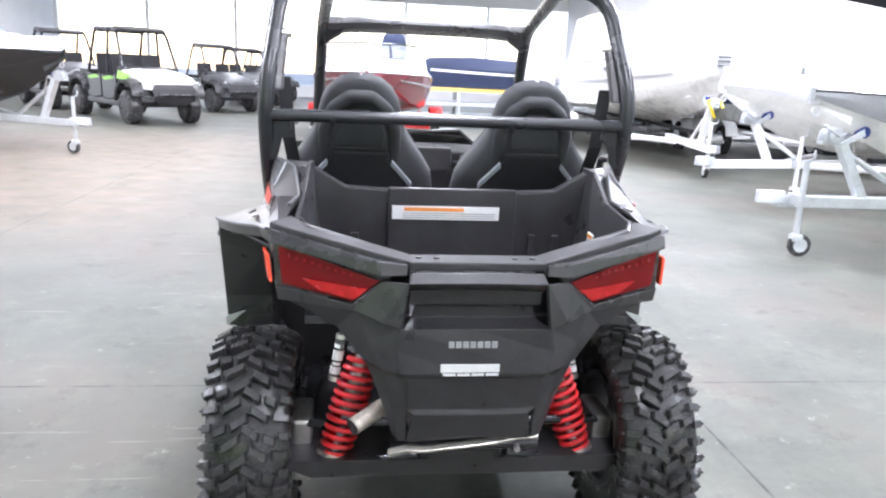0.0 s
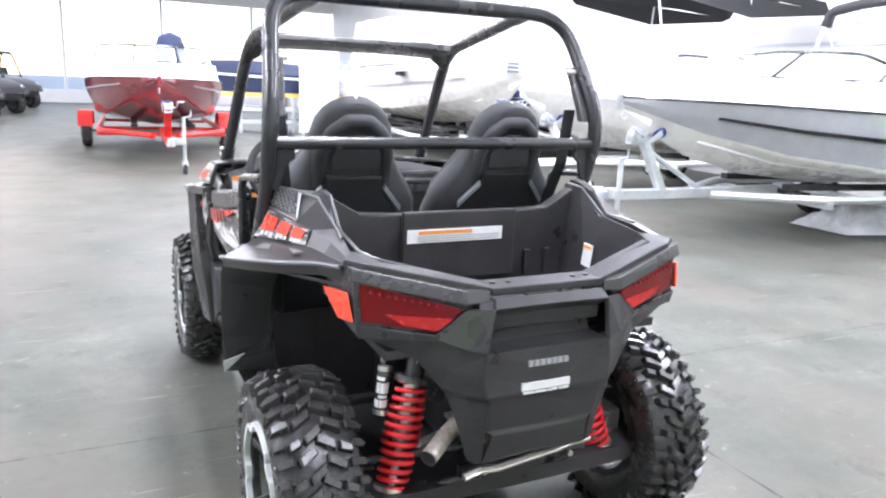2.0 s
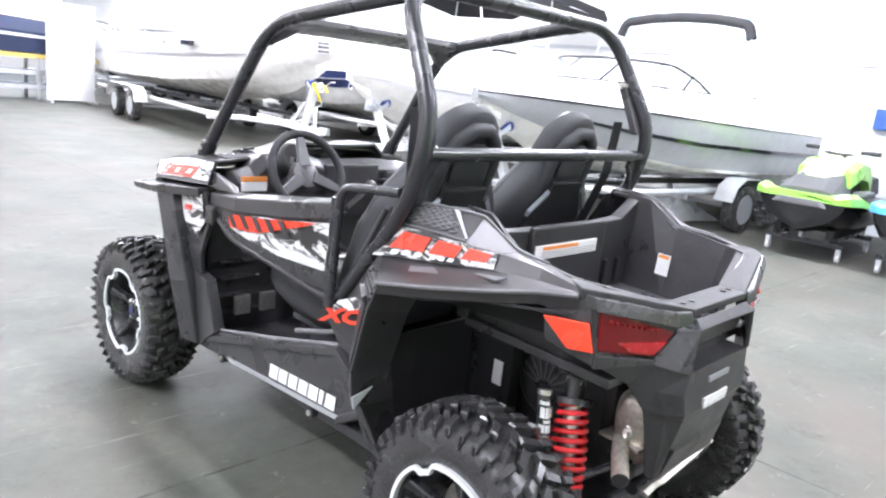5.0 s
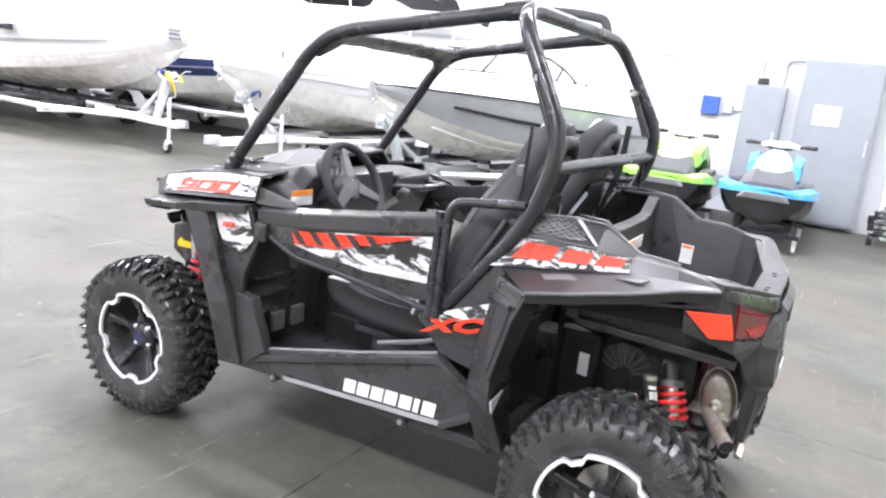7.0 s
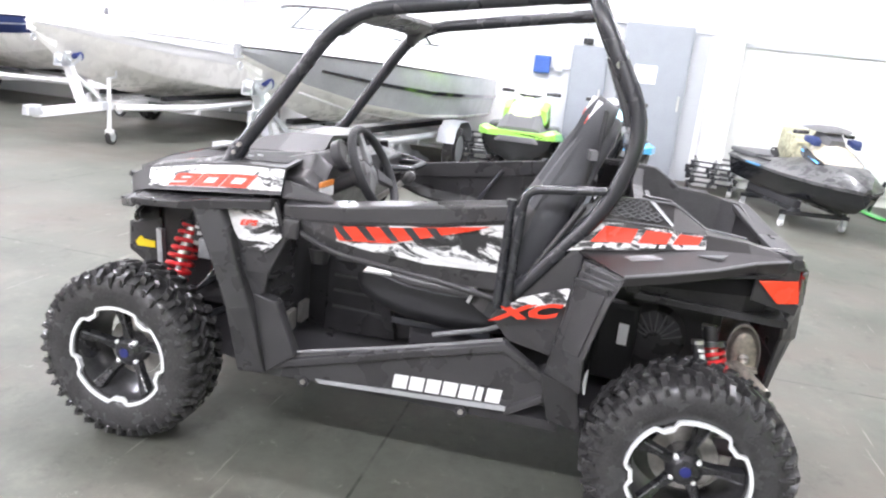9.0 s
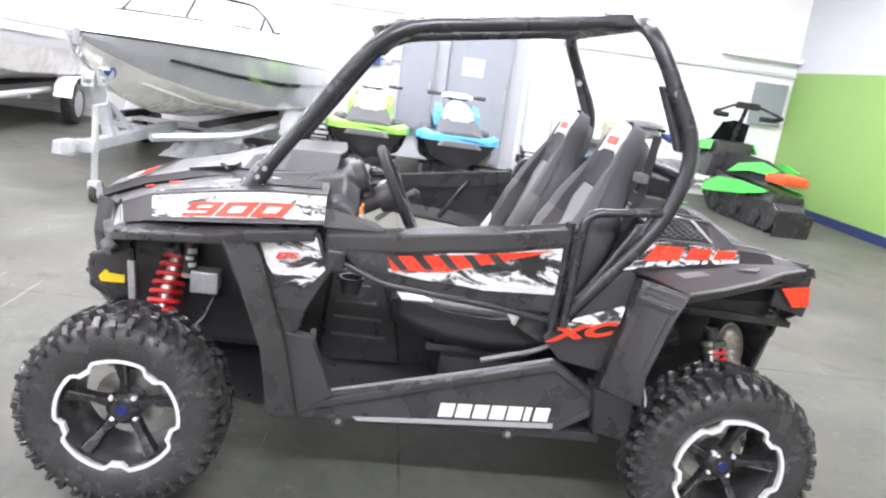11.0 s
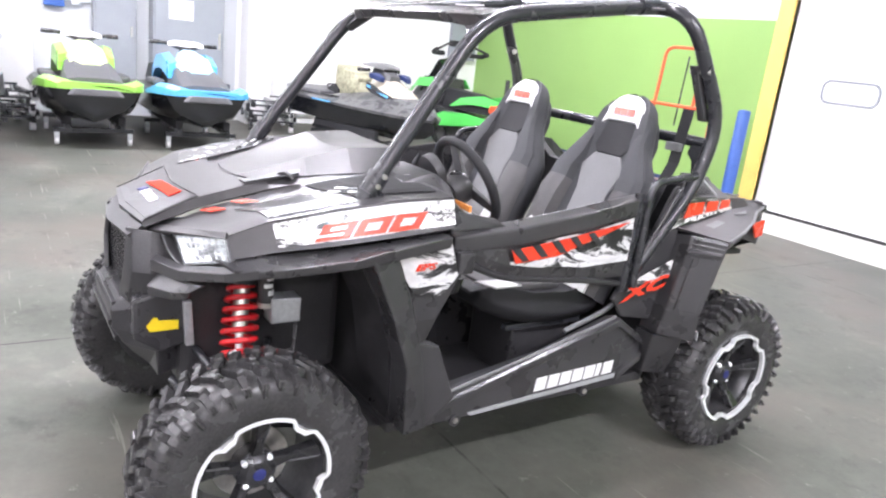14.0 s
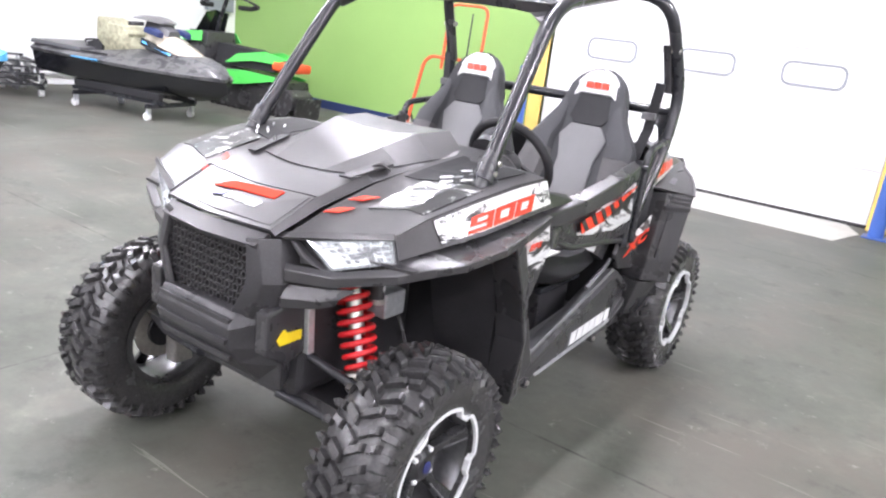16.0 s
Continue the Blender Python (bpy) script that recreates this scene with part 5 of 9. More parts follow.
for s in (-1, 1):
    dr = part("door", door_frame(s), PLASTIC, utv, "black half door with red and white graphics", bevel=0.007)
    part("door_skin", sheet(B(), [Q(s, [(0.60, 1.40, 0.93), (0.618, 1.23, 0.945), (0.618, 0.9, 0.985), (0.60, 0.665, 1.03)]), Q(s, [(0.605, 1.33, 0.88), (0.625, 1.22, 0.875), (0.625, 0.92, 0.86), (0.605, 0.675, 0.85)]), Q(s, [(0.60, 1.26, 0.838), (0.61, 1.20, 0.825), (0.61, 0.90, 0.795), (0.60, 0.68, 0.795)])], 0.012), PLASTIC, dr, "black door skin", bevel=0.004)
    part("door_print", sheet(B(), [Q(s, [(0.617, 1.245, 0.937), (0.625, 1.15, 0.948), (0.625, 0.9, 0.979), (0.608, 0.68, 1.015)]), Q(s, [(0.626, 1.225, 0.882), (0.63, 1.12, 0.868), (0.631, 0.92, 0.855), (0.613, 0.685, 0.86)])], 0.002), SPLASH, dr, "white splash print on the door")
    part("door_flash", prism(B(), Q(s, [(0.6335, 1.235, 0.932), (0.6335, 1.0, 0.963), (0.628, 0.72, 1.008), (0.628, 0.78, 0.985), (0.635, 1.04, 0.905), (0.635, 1.215, 0.888)]), (s * 0.002, 0, 0)), DECAL_RED, dr, "red wedge flash along the door")
    for k in range(5):
        y1 = 1.235 - 0.078 * k
        zt = 0.932 + (1.235 - y1) * 0.13
        part("flash_gap", prism(B(), Q(s, [(0.636, y1, zt + 0.002), (0.636, y1 - 0.03, zt + 0.006), (0.6375, y1 - 0.072, zt - 0.036), (0.6375, y1 - 0.045, zt - 0.038)]), (s * 0.0016, 0, 0)), PLASTIC_DEEP, dr, "dark slash across the flash")
    part("door_rail", tube(B(), Q(s, [(0.59, 1.41, 0.90), (0.61, 1.24, 0.835), (0.61, 0.88, 0.80), (0.59, 0.68, 0.765)]), 0.012, 8, bend=0.05), PLASTIC_DEEP, dr, smooth=50)
    part("door_post", tube(B(), Q(s, [(0.60, 0.668, 1.10), (0.598, 0.672, 0.74)]), 0.016, 10), TUBE_BLACK, dr, smooth=50)
    for z in (1.07, 0.77):
        part("hinge", cyl(B(), (s * 0.585, 0.64, z), (s * 0.63, 0.64, z), 0.014, n=12), TUBE_BLACK, dr, "black hinge", smooth=40)
    part("door_brace", tube(B(), Q(s, [(0.575, 0.98, 0.83), (0.575, 0.86, 1.02)]), 0.012, 8), TUBE_BLACK, dr, smooth=50)
    part("dash_wing", sheet(B(), [Q(s, [(0.565, 1.45, 1.05), (0.57, 1.28, 1.02)]), Q(s, [(0.58, 1.44, 0.985), (0.585, 1.24, 0.995)])], 0.015), PLASTIC, utv, "black dash side wing", bevel=0.004)
    part("hinge_pad", loft(B(), [Q(s, [(0.58, 1.43, z), (0.625, 1.42, z), (0.625, 1.36 + 0.05 * (0.95 - z), z), (0.58, 1.36, z)]) for z in (0.93, 0.86)]), PLASTIC, utv, bevel=0.01)

# rear quarter panels
mirrored("rear_side", lambda s: sheet(B(), [Q(s, [(0.575, 0.445, 1.115), (0.575, 0.42, 1.12)]), Q(s, [(0.588, 0.60, 0.83), (0.60, 0.42, 0.98)]), Q(s, [(0.585, 0.69, 0.70), (0.60, 0.44, 0.80)]), Q(s, [(0.58, 0.62, 0.625), (0.59, 0.46, 0.60)])], 0.02), PLASTIC, "black side panel behind the door", bevel=0.005)
mirrored("side_rib", lambda s: tube(B(), Q(s, [(0.592, 0.625, 0.80), (0.592, 0.445, 1.11)]), 0.009, 8), PLASTIC, smooth=50)
mirrored("side_print", lambda s: sheet(B(), [Q(s, [(0.612, 0.60, 0.79), (0.622, 0.445, 0.855)]), Q(s, [(0.612, 0.655, 0.74), (0.622, 0.455, 0.79)])], 0.002), SPLASH_LIGHT, "white splash print behind the door")
for s in (-1, 1):
    a, b = Vector((s * 0.619, 0.675, 0.705)), Vector((s * 0.63, 0.44, 0.76))
    n0, n1 = (a, b) if s < 0 else (b, a)
    part("letter_print", lettering("XC", 0.06, plane_at(n0, n1 - n0, (0, 0, 1)), 0.003, 0.35, 0.001, 2.35), DECAL_RED, utv, "bold red letter print")
R_TOP = [(0.568, 0.41, 1.140), (0.528, 0.29, 1.146), (0.482, 0.17, 1.143), (0.461, 0.062, 1.078), (0.478, -0.06, 1.074), (0.488, -0.16, 1.056)]
R_MID = [(0.582, 0.445, 1.068), (0.565, 0.29, 1.072), (0.55, 0.17, 1.074), (0.532, 0.065, 1.076), (0.515, -0.06, 1.072), (0.505, -0.165, 1.055)]
R_LOW = [(0.604, 0.47, 0.965), (0.585, 0.29, 0.994), (0.566, 0.17, 1.014), (0.548, 0.065, 1.033), (0.536, -0.07, 1.046), (0.518, -0.18, 1.047)]
mirrored("quarter_panel", lambda s: sheet(B(), [Q(s, R_TOP), Q(s, R_MID), Q(s, R_LOW)], 0.01), GLOSS_BLACK, "glossy black rear quarter panel", 8)


def quarter(s, u, v, out):
    """A place on the quarter panel's side: u from its front to its rear, v up."""
    i = min(int(u * 3), 2)
    f = u * 3 - i
    p = Vector(R_LOW[i]).lerp(Vector(R_LOW[i + 1]), f).lerp(Vector(R_MID[i]).lerp(Vector(R_MID[i + 1]), f), v)
    return Vector((s * (p.x + out), p.y, p.z + 0.3 * out))


def upper(s, u, v, out):
    """A place on the vent face above the print: u from front to rear, v up."""
    i = min(int(u * 2), 1)
    f = u * 2 - i
    p = Vector(R_MID[i]).lerp(Vector(R_MID[i + 1]), f).lerp(Vector(R_TOP[i]).lerp(Vector(R_TOP[i + 1]), f), v)
    return Vector((s * (p.x + 0.8 * out), p.y - 0.2 * out, p.z + 0.5 * out))


mirrored("quarter_print", lambda s: sheet(B(), [[quarter(s, u, 0.99, 0.005) for u in (0.02, 0.25, 0.5, 0.75, 1.0)], [quarter(s, u, 0.02, 0.005) for u in (-0.02, 0.25, 0.5, 0.75, 1.0)]], 0.002), SPLASH, "white splash print on the rear quarter")
for s in (-1, 1):
    # the model name as three plain red blocks with white edges
    for k in range(3):
        u0 = 0.1 + 0.29 * k
        bm = B()
        fs = [quarter(s, u0, 0.3, 0.009), quarter(s, u0 + 0.24, 0.3, 0.009), quarter(s, u0 + 0.28, 0.84, 0.009), quarter(s, u0 + 0.06, 0.84, 0.009)]
        prism(bm, fs, (s * 0.002, 0, 0))
        part("name_block", bm, DECAL_RED, utv, "red block of the name print")
        bm = B()
        for j in range(3):
            w0 = u0 + 0.02 + 0.08 * j
            prism(bm, [quarter(s, w0, 0.1, 0.009), quarter(s, w0 + 0.05, 0.1, 0.009), quarter(s, w0 + 0.06, 0.25, 0.009), quarter(s, w0 + 0.01, 0.25, 0.009)], (s * 0.002, 0, 0))
        part("name_edge", bm, DECAL_WHITE, utv, "white teeth under the name print")
    # intake vent in the face above the print
    vt = part("vent", sheet(B(), [[upper(s, u, 0.9, 0.004) for u in (0.16, 0.4, 0.5, 0.6)], [upper(s, u, 0.2, 0.004) for u in (0.1, 0.5, 0.7, 0.9)]], 0.004), PLASTIC_DEEP, utv, "black intake vent with a diamond mesh")
    bm = B()
    for a in range(4):
        for b in range(6):
            v = 0.29 + 0.175 * a
            w0, w1 = 0.13 + 0.05 * (v - 0.2), 0.9 - 0.42 * (v - 0.2)
            u = w0 + (w1 - w0) * (b + (0.7 if a % 2 else 0.3)) / 6
            du = 0.62 * (w1 - w0) / 6
            q = [upper(s, u - du, v, 0.008), upper(s, u, v + 0.11, 0.008), upper(s, u + du, v, 0.008), upper(s, u, v - 0.11, 0.008)]
            o = sum(q, Vector()) / 4
            i2 = [o + 0.72 * (p - o) for p in q]
            d = Vector((s * 0.003, 0, 0.002))
            loft(bm, [q, [p + d for p in q], [p + d for p in i2], i2], caps=False)
    tagged(part("vent_mesh", bm, GREY_PLASTIC, vt, "grey diamond mesh"), kind="stuff")
    part("vent_rim", tube(B(), [upper(s, u, 0.06, 0.006) for u in (0.0, 0.3, 0.6, 1.0)], 0.003, 6), GREY_PLASTIC, vt, "grey lower edge of the vent face", smooth=50)
    part("vent_edge", tube(B(), [upper(s, 0.02, 0.1, 0.006), upper(s, 0.04, 0.98, 0.005), upper(s, 0.5, 1.0, 0.005), upper(s, 1.0, 1.0, 0.005)] + Q(s, [(0.465, 0.062, 1.082), (0.485, -0.06, 1.08)]), 0.004, 6), GREY_PLASTIC, vt, "lighter grey edge of the vent face", smooth=50)
    part("vent_blade", sheet(B(), [[upper(s, 0.66, 0.97, 0.005), upper(s, 0.72, 0.97, 0.007)], [upper(s, 0.98, 0.12, 0.005), upper(s, 1.0, 0.16, 0.007)]], 0.003), DECAL_SILVER, vt, "silver blade behind the vent mesh")
LIP_R = [(0.742, 0.30, 0.947), (0.70, 0.17, 0.972), (0.64, 0.03, 1.0), (0.565, -0.09, 1.026), (0.53, -0.185, 1.04)]
mirrored("rear_fender", lambda s: sheet(B(), [Q(s, [(0.6, 0.44, 0.972), (0.58, 0.25, 1.0), (0.55, 0.08, 1.031), (0.536, -0.07, 1.046), (0.52, -0.18, 1.047)]), Q(s, LIP_R), Q(s, [(0.736, 0.30, 0.917), (0.692, 0.17, 0.942), (0.63, 0.03, 0.97), (0.555, -0.09, 0.995), (0.52, -0.185, 1.0)])], 0.01), GLOSS_BLACK, "glossy black rear fender top", 12)
mirrored("fender_facet", lambda s: prism(B(), Q(s, [(0.62, 0.30, 0.978), (0.61, 0.22, 0.996), (0.625, 0.19, 0.992), (0.645, 0.28, 0.972)]), (0, 0, 0.004)), GREY_PLASTIC, "grey facet on the fender")
mirrored("fender_facet", lambda s: prism(B(), Q(s, [(0.59, 0.09, 1.018), (0.575, 0.0, 1.032), (0.595, 0.02, 1.022)]), (0, 0, 0.004)), GREY_PLASTIC, "grey facet on the fender")
ARM_R = [[(0.742, 0.29, 0.945), (0.66, 0.42, 0.957), (0.56, 0.42, 0.94), (0.57, 0.29, 0.91)], [(0.744, 0.325, 0.86), (0.665, 0.435, 0.875), (0.56, 0.44, 0.86), (0.58, 0.325, 0.83)], [(0.738, 0.375, 0.66), (0.655, 0.475, 0.66), (0.55, 0.47, 0.66), (0.58, 0.375, 0.66)], [(0.73, 0.37, 0.55), (0.645, 0.49, 0.565), (0.55, 0.48, 0.56), (0.57, 0.36, 0.54)]]
mirrored("rear_arm", lambda s: loft(B(), [Q(s, r) for r in ARM_R]), PLASTIC, "black angular panel before the rear wheel", bevel=0.008)


def arm_panel(s, f0, f1, t0, t1, out):
    """A raised panel on the outer face of the rear arm."""
    q = []
    for f, t in ((f0, t0), (f1, t0), (f1, t1), (f0, t1)):
        k = min(int(t * 2), 1)
        a, b = ARM_R[k], ARM_R[k + 1]
        g = t * 2 - k
        p = Vector(a[0]).lerp(Vector(b[0]), g).lerp(Vector(a[1]).lerp(Vector(b[1]), g), f)
        q.append(Vector((s * (p.x + 0.9 * out), p.y + 0.4 * out, p.z)))
    return q


mirrored("arm_panel", lambda s: prism(B(), arm_panel(s, 0.18, 0.8, 0.42, 0.98, 0.006), (-s * 0.01, -0.004, 0)), PLASTIC, "raised panel on the rear arm", bevel=0.004)
for t0 in (0.06, 0.17, 0.28):
    mirrored("arm_louvre", lambda s: prism(B(), arm_panel(s, 0.08, 0.92, t0, t0 + 0.06, 0.006), (-s * 0.01, -0.004, 0)), PLASTIC, "slim louvre on the rear arm", bevel=0.003)
mirrored("arm_lower", lambda s: loft(B(), [Q(s, r) for r in ([(0.69, 0.38, 0.55), (0.64, 0.50, 0.56), (0.54, 0.5, 0.56), (0.56, 0.38, 0.54)], [(0.61, 0.345, 0.36), (0.59, 0.46, 0.38), (0.52, 0.46, 0.38), (0.53, 0.345, 0.36)])]), PLASTIC, bevel=0.006)
mirrored("arm_wedge", lambda s: prism(B(), Q(s, [(0.735, 0.366, 0.59), (0.668, 0.358, 0.612), (0.732, 0.36, 0.556)]), (0, -0.006, 0)), DECAL_SILVER, "silver wedge print on the panel")
mirrored("arm_fin", lambda s: loft(B(), [Q(s, [(0.66, 0.44, z), (0.735, 0.34, z), (0.735, 0.335, z - 0.018), (0.66, 0.435, z - 0.018)]) for z in (0.90,)] + [Q(s, [(0.675, 0.44, 0.895), (0.75, 0.34, 0.895), (0.75, 0.335, 0.88), (0.675, 0.435, 0.88)])]), PLASTIC)
mirrored("fender_edge", lambda s: tube(B(), Q(s, [(x + 0.002, y, z + 0.001) for x, y, z in LIP_R]), 0.006, 6), GREY_PLASTIC, "lighter grey edge of the rear fender", 50)
mirrored("inner_fender", lambda s: sheet(B(), [Q(s, [(0.50, 0.40, 0.90), (0.71, 0.34, 0.918)]), Q(s, [(0.46, 0.2, 0.93), (0.68, 0.18, 0.938)]), Q(s, [(0.44, 0.0, 0.94), (0.62, 0.03, 0.975)]), Q(s, [(0.43, -0.19, 0.92), (0.515, -0.19, 0.995)])], 0.008), FILM_BLACK, "matt black inner rear fender", 40)
mirrored("guard_plate", lambda s: boxb(s * 0.21 - 0.03, s * 0.21 + 0.03, 0.19, 0.34, 0.42, 0.72), FILM_BLACK, "black engine guard", bevel=0.02)
mirrored("arm_back", lambda s: sheet(B(), [Q(s, [(0.6, 0.45, 0.7), (0.4, 0.47, 0.7), (0.13, 0.47, 0.7)]), Q(s, [(0.58, 0.45, 0.36), (0.4, 0.47, 0.36), (0.13, 0.47, 0.36)])], 0.01), PLASTIC_DEEP, "matt black bulkhead before the rear wheel")
mirrored("inner_skirt", lambda s: sheet(B(), [Q(s, [(0.46, 0.45, 0.92), (0.46, 0.1, 0.93), (0.46, -0.2, 0.95)]), Q(s, [(0.45, 0.45, 0.84), (0.45, 0.2, 0.86), (0.45, -0.21, 0.9)])], 0.008), FILM_BLACK, "matt black inner skirt", 40)
mirrored("warning_label", lambda s: prism(B(), Q(s, [(0.241, 0.258, 0.645), (0.241, 0.222, 0.645), (0.241, 0.222, 0.565), (0.241, 0.258, 0.565)]), (s * 0.003, 0, 0)), DECAL_WHITE, "white warning label")

# tail: lamps, reflectors, fascia, rim of the box
mirrored("side_cap", lambda s: sheet(B(), [Q(s, [(0.528, -0.08, 1.045), (0.545, -0.10, 1.025), (0.53, -0.10, 0.93), (0.52, -0.1, 0.90)]), Q(s, [(0.515, -0.19, 1.052), (0.515, -0.215, 1.03), (0.505, -0.235, 0.90), (0.50, -0.235, 0.87)])], 0.01), PLASTIC, "black rear corner panel", bevel=0.003)
mirrored("reflector", lambda s: prism(B(), Q(s, [(0.545, -0.105, 0.972), (0.522, -0.222, 0.985), (0.512, -0.24, 0.912), (0.525, -0.175, 0.905)]), (s * 0.008, 0, 0)), REFLECT_RED, "red side reflector", bevel=0.003)
for s in (-1, 1):
    hs = part("tail_lamp", prism(B(), Q(s, [(0.51, -0.225, 1.035), (0.205, -0.308, 0.962), (0.222, -0.302, 0.925), (0.308, -0.28, 0.862), (0.505, -0.232, 0.898)]), (0, 0.03, 0)), PLASTIC, utv, "red tail lamp in a black surround", bevel=0.006)
    part("lens", prism(B(), Q(s, [(0.498, -0.238, 1.015), (0.24, -0.31, 0.937), (0.308, -0.291, 0.876), (0.49, -0.24, 0.91)]), (0, 0.012, 0)), LENS_RED, hs, "dark red lamp lens", bevel=0.003)
    for k in range(9):
        a = Vector((s * (0.47 - 0.02 * k), -0.243 - 0.0055 * k, 0.985 - 0.0045 * k))
        part("diode", cyl(B(), a, a + Vector((0, -0.009, 0)), 0.004, n=8), LENS_BACK, hs)
    part("brake_band", prism(B(), Q(s, [(0.435, -0.2585, 0.928), (0.268, -0.305, 0.914), (0.305, -0.295, 0.883), (0.39, -0.271, 0.9)]), (0, 0.003, 0)), BRAKE_RED, hs, "brighter red lower band")
    part("lamp_brow", loft(B(), [Q(s, r) for r in ([(0.175, -0.318, 0.985), (0.175, -0.325, 0.955), (0.175, -0.28, 0.955), (0.175, -0.28, 0.985)], [(0.24, -0.312, 0.99), (0.24, -0.322, 0.95), (0.24, -0.275, 0.95), (0.24, -0.275, 0.99)], [(0.52, -0.225, 1.05), (0.52, -0.24, 1.015), (0.52, -0.20, 1.015), (0.52, -0.20, 1.05)])]), PLASTIC, utv, "black brow over the tail lamp", bevel=0.005)
    part("lamp_cheek", sheet(B(), [Q(s, [(0.172, -0.35, 0.942), (0.235, -0.314, 0.938), (0.31, -0.297, 0.872), (0.505, -0.245, 0.904)]), Q(s, [(0.188, -0.35, 0.822), (0.235, -0.336, 0.832), (0.307, -0.297, 0.856), (0.50, -0.24, 0.866)])], 0.014), PLASTIC, utv, "black panel under the tail lamp", bevel=0.003)
    part("rear_wing", sheet(B(), [Q(s, [(0.188, -0.346, 0.82), (0.30, -0.294, 0.855), (0.48, -0.238, 0.867)]), Q(s, [(0.2, -0.346, 0.76), (0.268, -0.304, 0.775), (0.35, -0.258, 0.80)]), Q(s, [(0.186, -0.353, 0.70), (0.235, -0.322, 0.705), (0.285, -0.28, 0.72)]), Q(s, [(0.172, -0.345, 0.682), (0.222, -0.316, 0.688), (0.27, -0.278, 0.70)]), Q(s, [(0.168, -0.325, 0.59), (0.205, -0.31, 0.595), (0.235, -0.28, 0.61)]), Q(s, [(0.165, -0.305, 0.485), (0.185, -0.3, 0.485), (0.2, -0.28, 0.495)])], 0.012), PLASTIC_DEEP, utv, "black lower tail panel", bevel=0.003)
    part("box_rim", loft(B(), [Q(s, r) for r in ([(0.165, -0.315, 0.99), (0.165, -0.23, 0.99), (0.165, -0.23, 0.97), (0.165, -0.315, 0.97)], [(0.47, -0.235, 1.055), (0.43, -0.165, 1.055), (0.43, -0.165, 1.03), (0.47, -0.235, 1.03)], [(0.525, -0.19, 1.062), (0.475, -0.11, 1.062), (0.475, -0.11, 1.035), (0.525, -0.19, 1.035)])]), RIM_PLASTIC, utv, "black rim of the cargo box", bevel=0.005)
    for u, v in ((0.10, -0.275), (0.145, -0.272)):
        part("tie_hole", cyl(B(), (s * u, v, 0.985), (s * u, v, 0.9935), 0.008, n=12), PLASTIC_DEEP, utv)
part("box_rim_rear", boxb(-0.17, 0.17, -0.318, -0.232, 0.968, 0.99), RIM_PLASTIC, utv, "black rear rim of the cargo box", bevel=0.005)
FASC = [[(0, -0.33, 0.968), (0.165, -0.325, 0.966)], [(0, -0.353, 0.945), (0.172, -0.35, 0.942)], [(0, -0.338, 0.93), (0.172, -0.336, 0.928)], [(0, -0.318, 0.918), (0.168, -0.318, 0.916)], [(0, -0.31, 0.875), (0.168, -0.31, 0.875)], [(0, -0.292, 0.868), (0.15, -0.292, 0.868)], [(0, -0.29, 0.834), (0.16, -0.29, 0.834)], [(0, -0.347, 0.822), (0.188, -0.346, 0.82)], [(0, -0.354, 0.76), (0.2, -0.346, 0.76)], [(0, -0.356, 0.70), (0.186, -0.353, 0.70)], [(0, -0.342, 0.684), (0.172, -0.345, 0.682)], [(0, -0.33, 0.59), (0.168, -0.325, 0.59)], [(0, -0.336, 0.575), (0.15, -0.33, 0.575)], [(0, -0.312, 0.50), (0.165, -0.305, 0.485)], [(0, -0.285, 0.478), (0.15, -0.28, 0.47)]]
part("tail_fascia", sheet(B(), full(FASC), 0.014), PLASTIC_DEEP, utv, "black moulded tail panel", bevel=0.003)
bm = B()
for k in range(7):
    box(bm, -0.07 + 0.018 * k, -0.056 + 0.018 * k, -0.3565, -0.35, 0.774, 0.79)
part("name_print", bm, DECAL_SILVER, utv, "silver bars of an engine name print")
dp = part("dealer_sticker", boxb(-0.088, 0.06, -0.3595, -0.353, 0.708, 0.729), DECAL_WHITE, utv, "white bars of a dealer sticker")
bm = B()
for k in range(4):
    box(bm, -0.082 + 0.036 * k, -0.05 + 0.036 * k, -0.3595, -0.353, 0.698, 0.704)
part("small_print", bm, DECAL_WHITE, dp, "small white bars")

# cargo box
part("box_floor", boxb(-0.43, 0.43, -0.25, 0.24, 0.80, 0.825), PLASTIC_DEEP, utv, "black cargo box floor", bevel=0.004)
bm = B()
for k in range(6):
    box(bm, -0.36 + 0.13 * k, -0.31 + 0.13 * k, -0.22, 0.2, 0.822, 0.834)
part("floor_rib", bm, PLASTIC, utv, bevel=0.003)
mirrored("box_side", lambda s: sheet(B(), [Q(s, [(0.445, 0.27, 1.15), (0.45, 0.18, 1.15), (0.46, 0.06, 1.075), (0.465, -0.12, 1.06), (0.43, -0.20, 1.055), (0.165, -0.255, 0.985)]), Q(s, [(0.41, 0.27, 0.82), (0.41, 0.18, 0.82), (0.41, 0.06, 0.82), (0.42, -0.1, 0.82), (0.38, -0.18, 0.82), (0.16, -0.235, 0.82)])], 0.012), PLASTIC_DEEP, "black cargo box side wall", bevel=0.003)
mirrored("box_shoulder", lambda s: sheet(B(), [Q(s, [(0.445, 0.27, 1.145), (0.44, 0.18, 1.14), (0.445, 0.06, 1.072)]), Q(s, [(0.545, 0.40, 1.132), (0.502, 0.25, 1.14), (0.466, 0.10, 1.095)])], 0.014), PLASTIC, "black shoulder beside the cargo box", bevel=0.004)
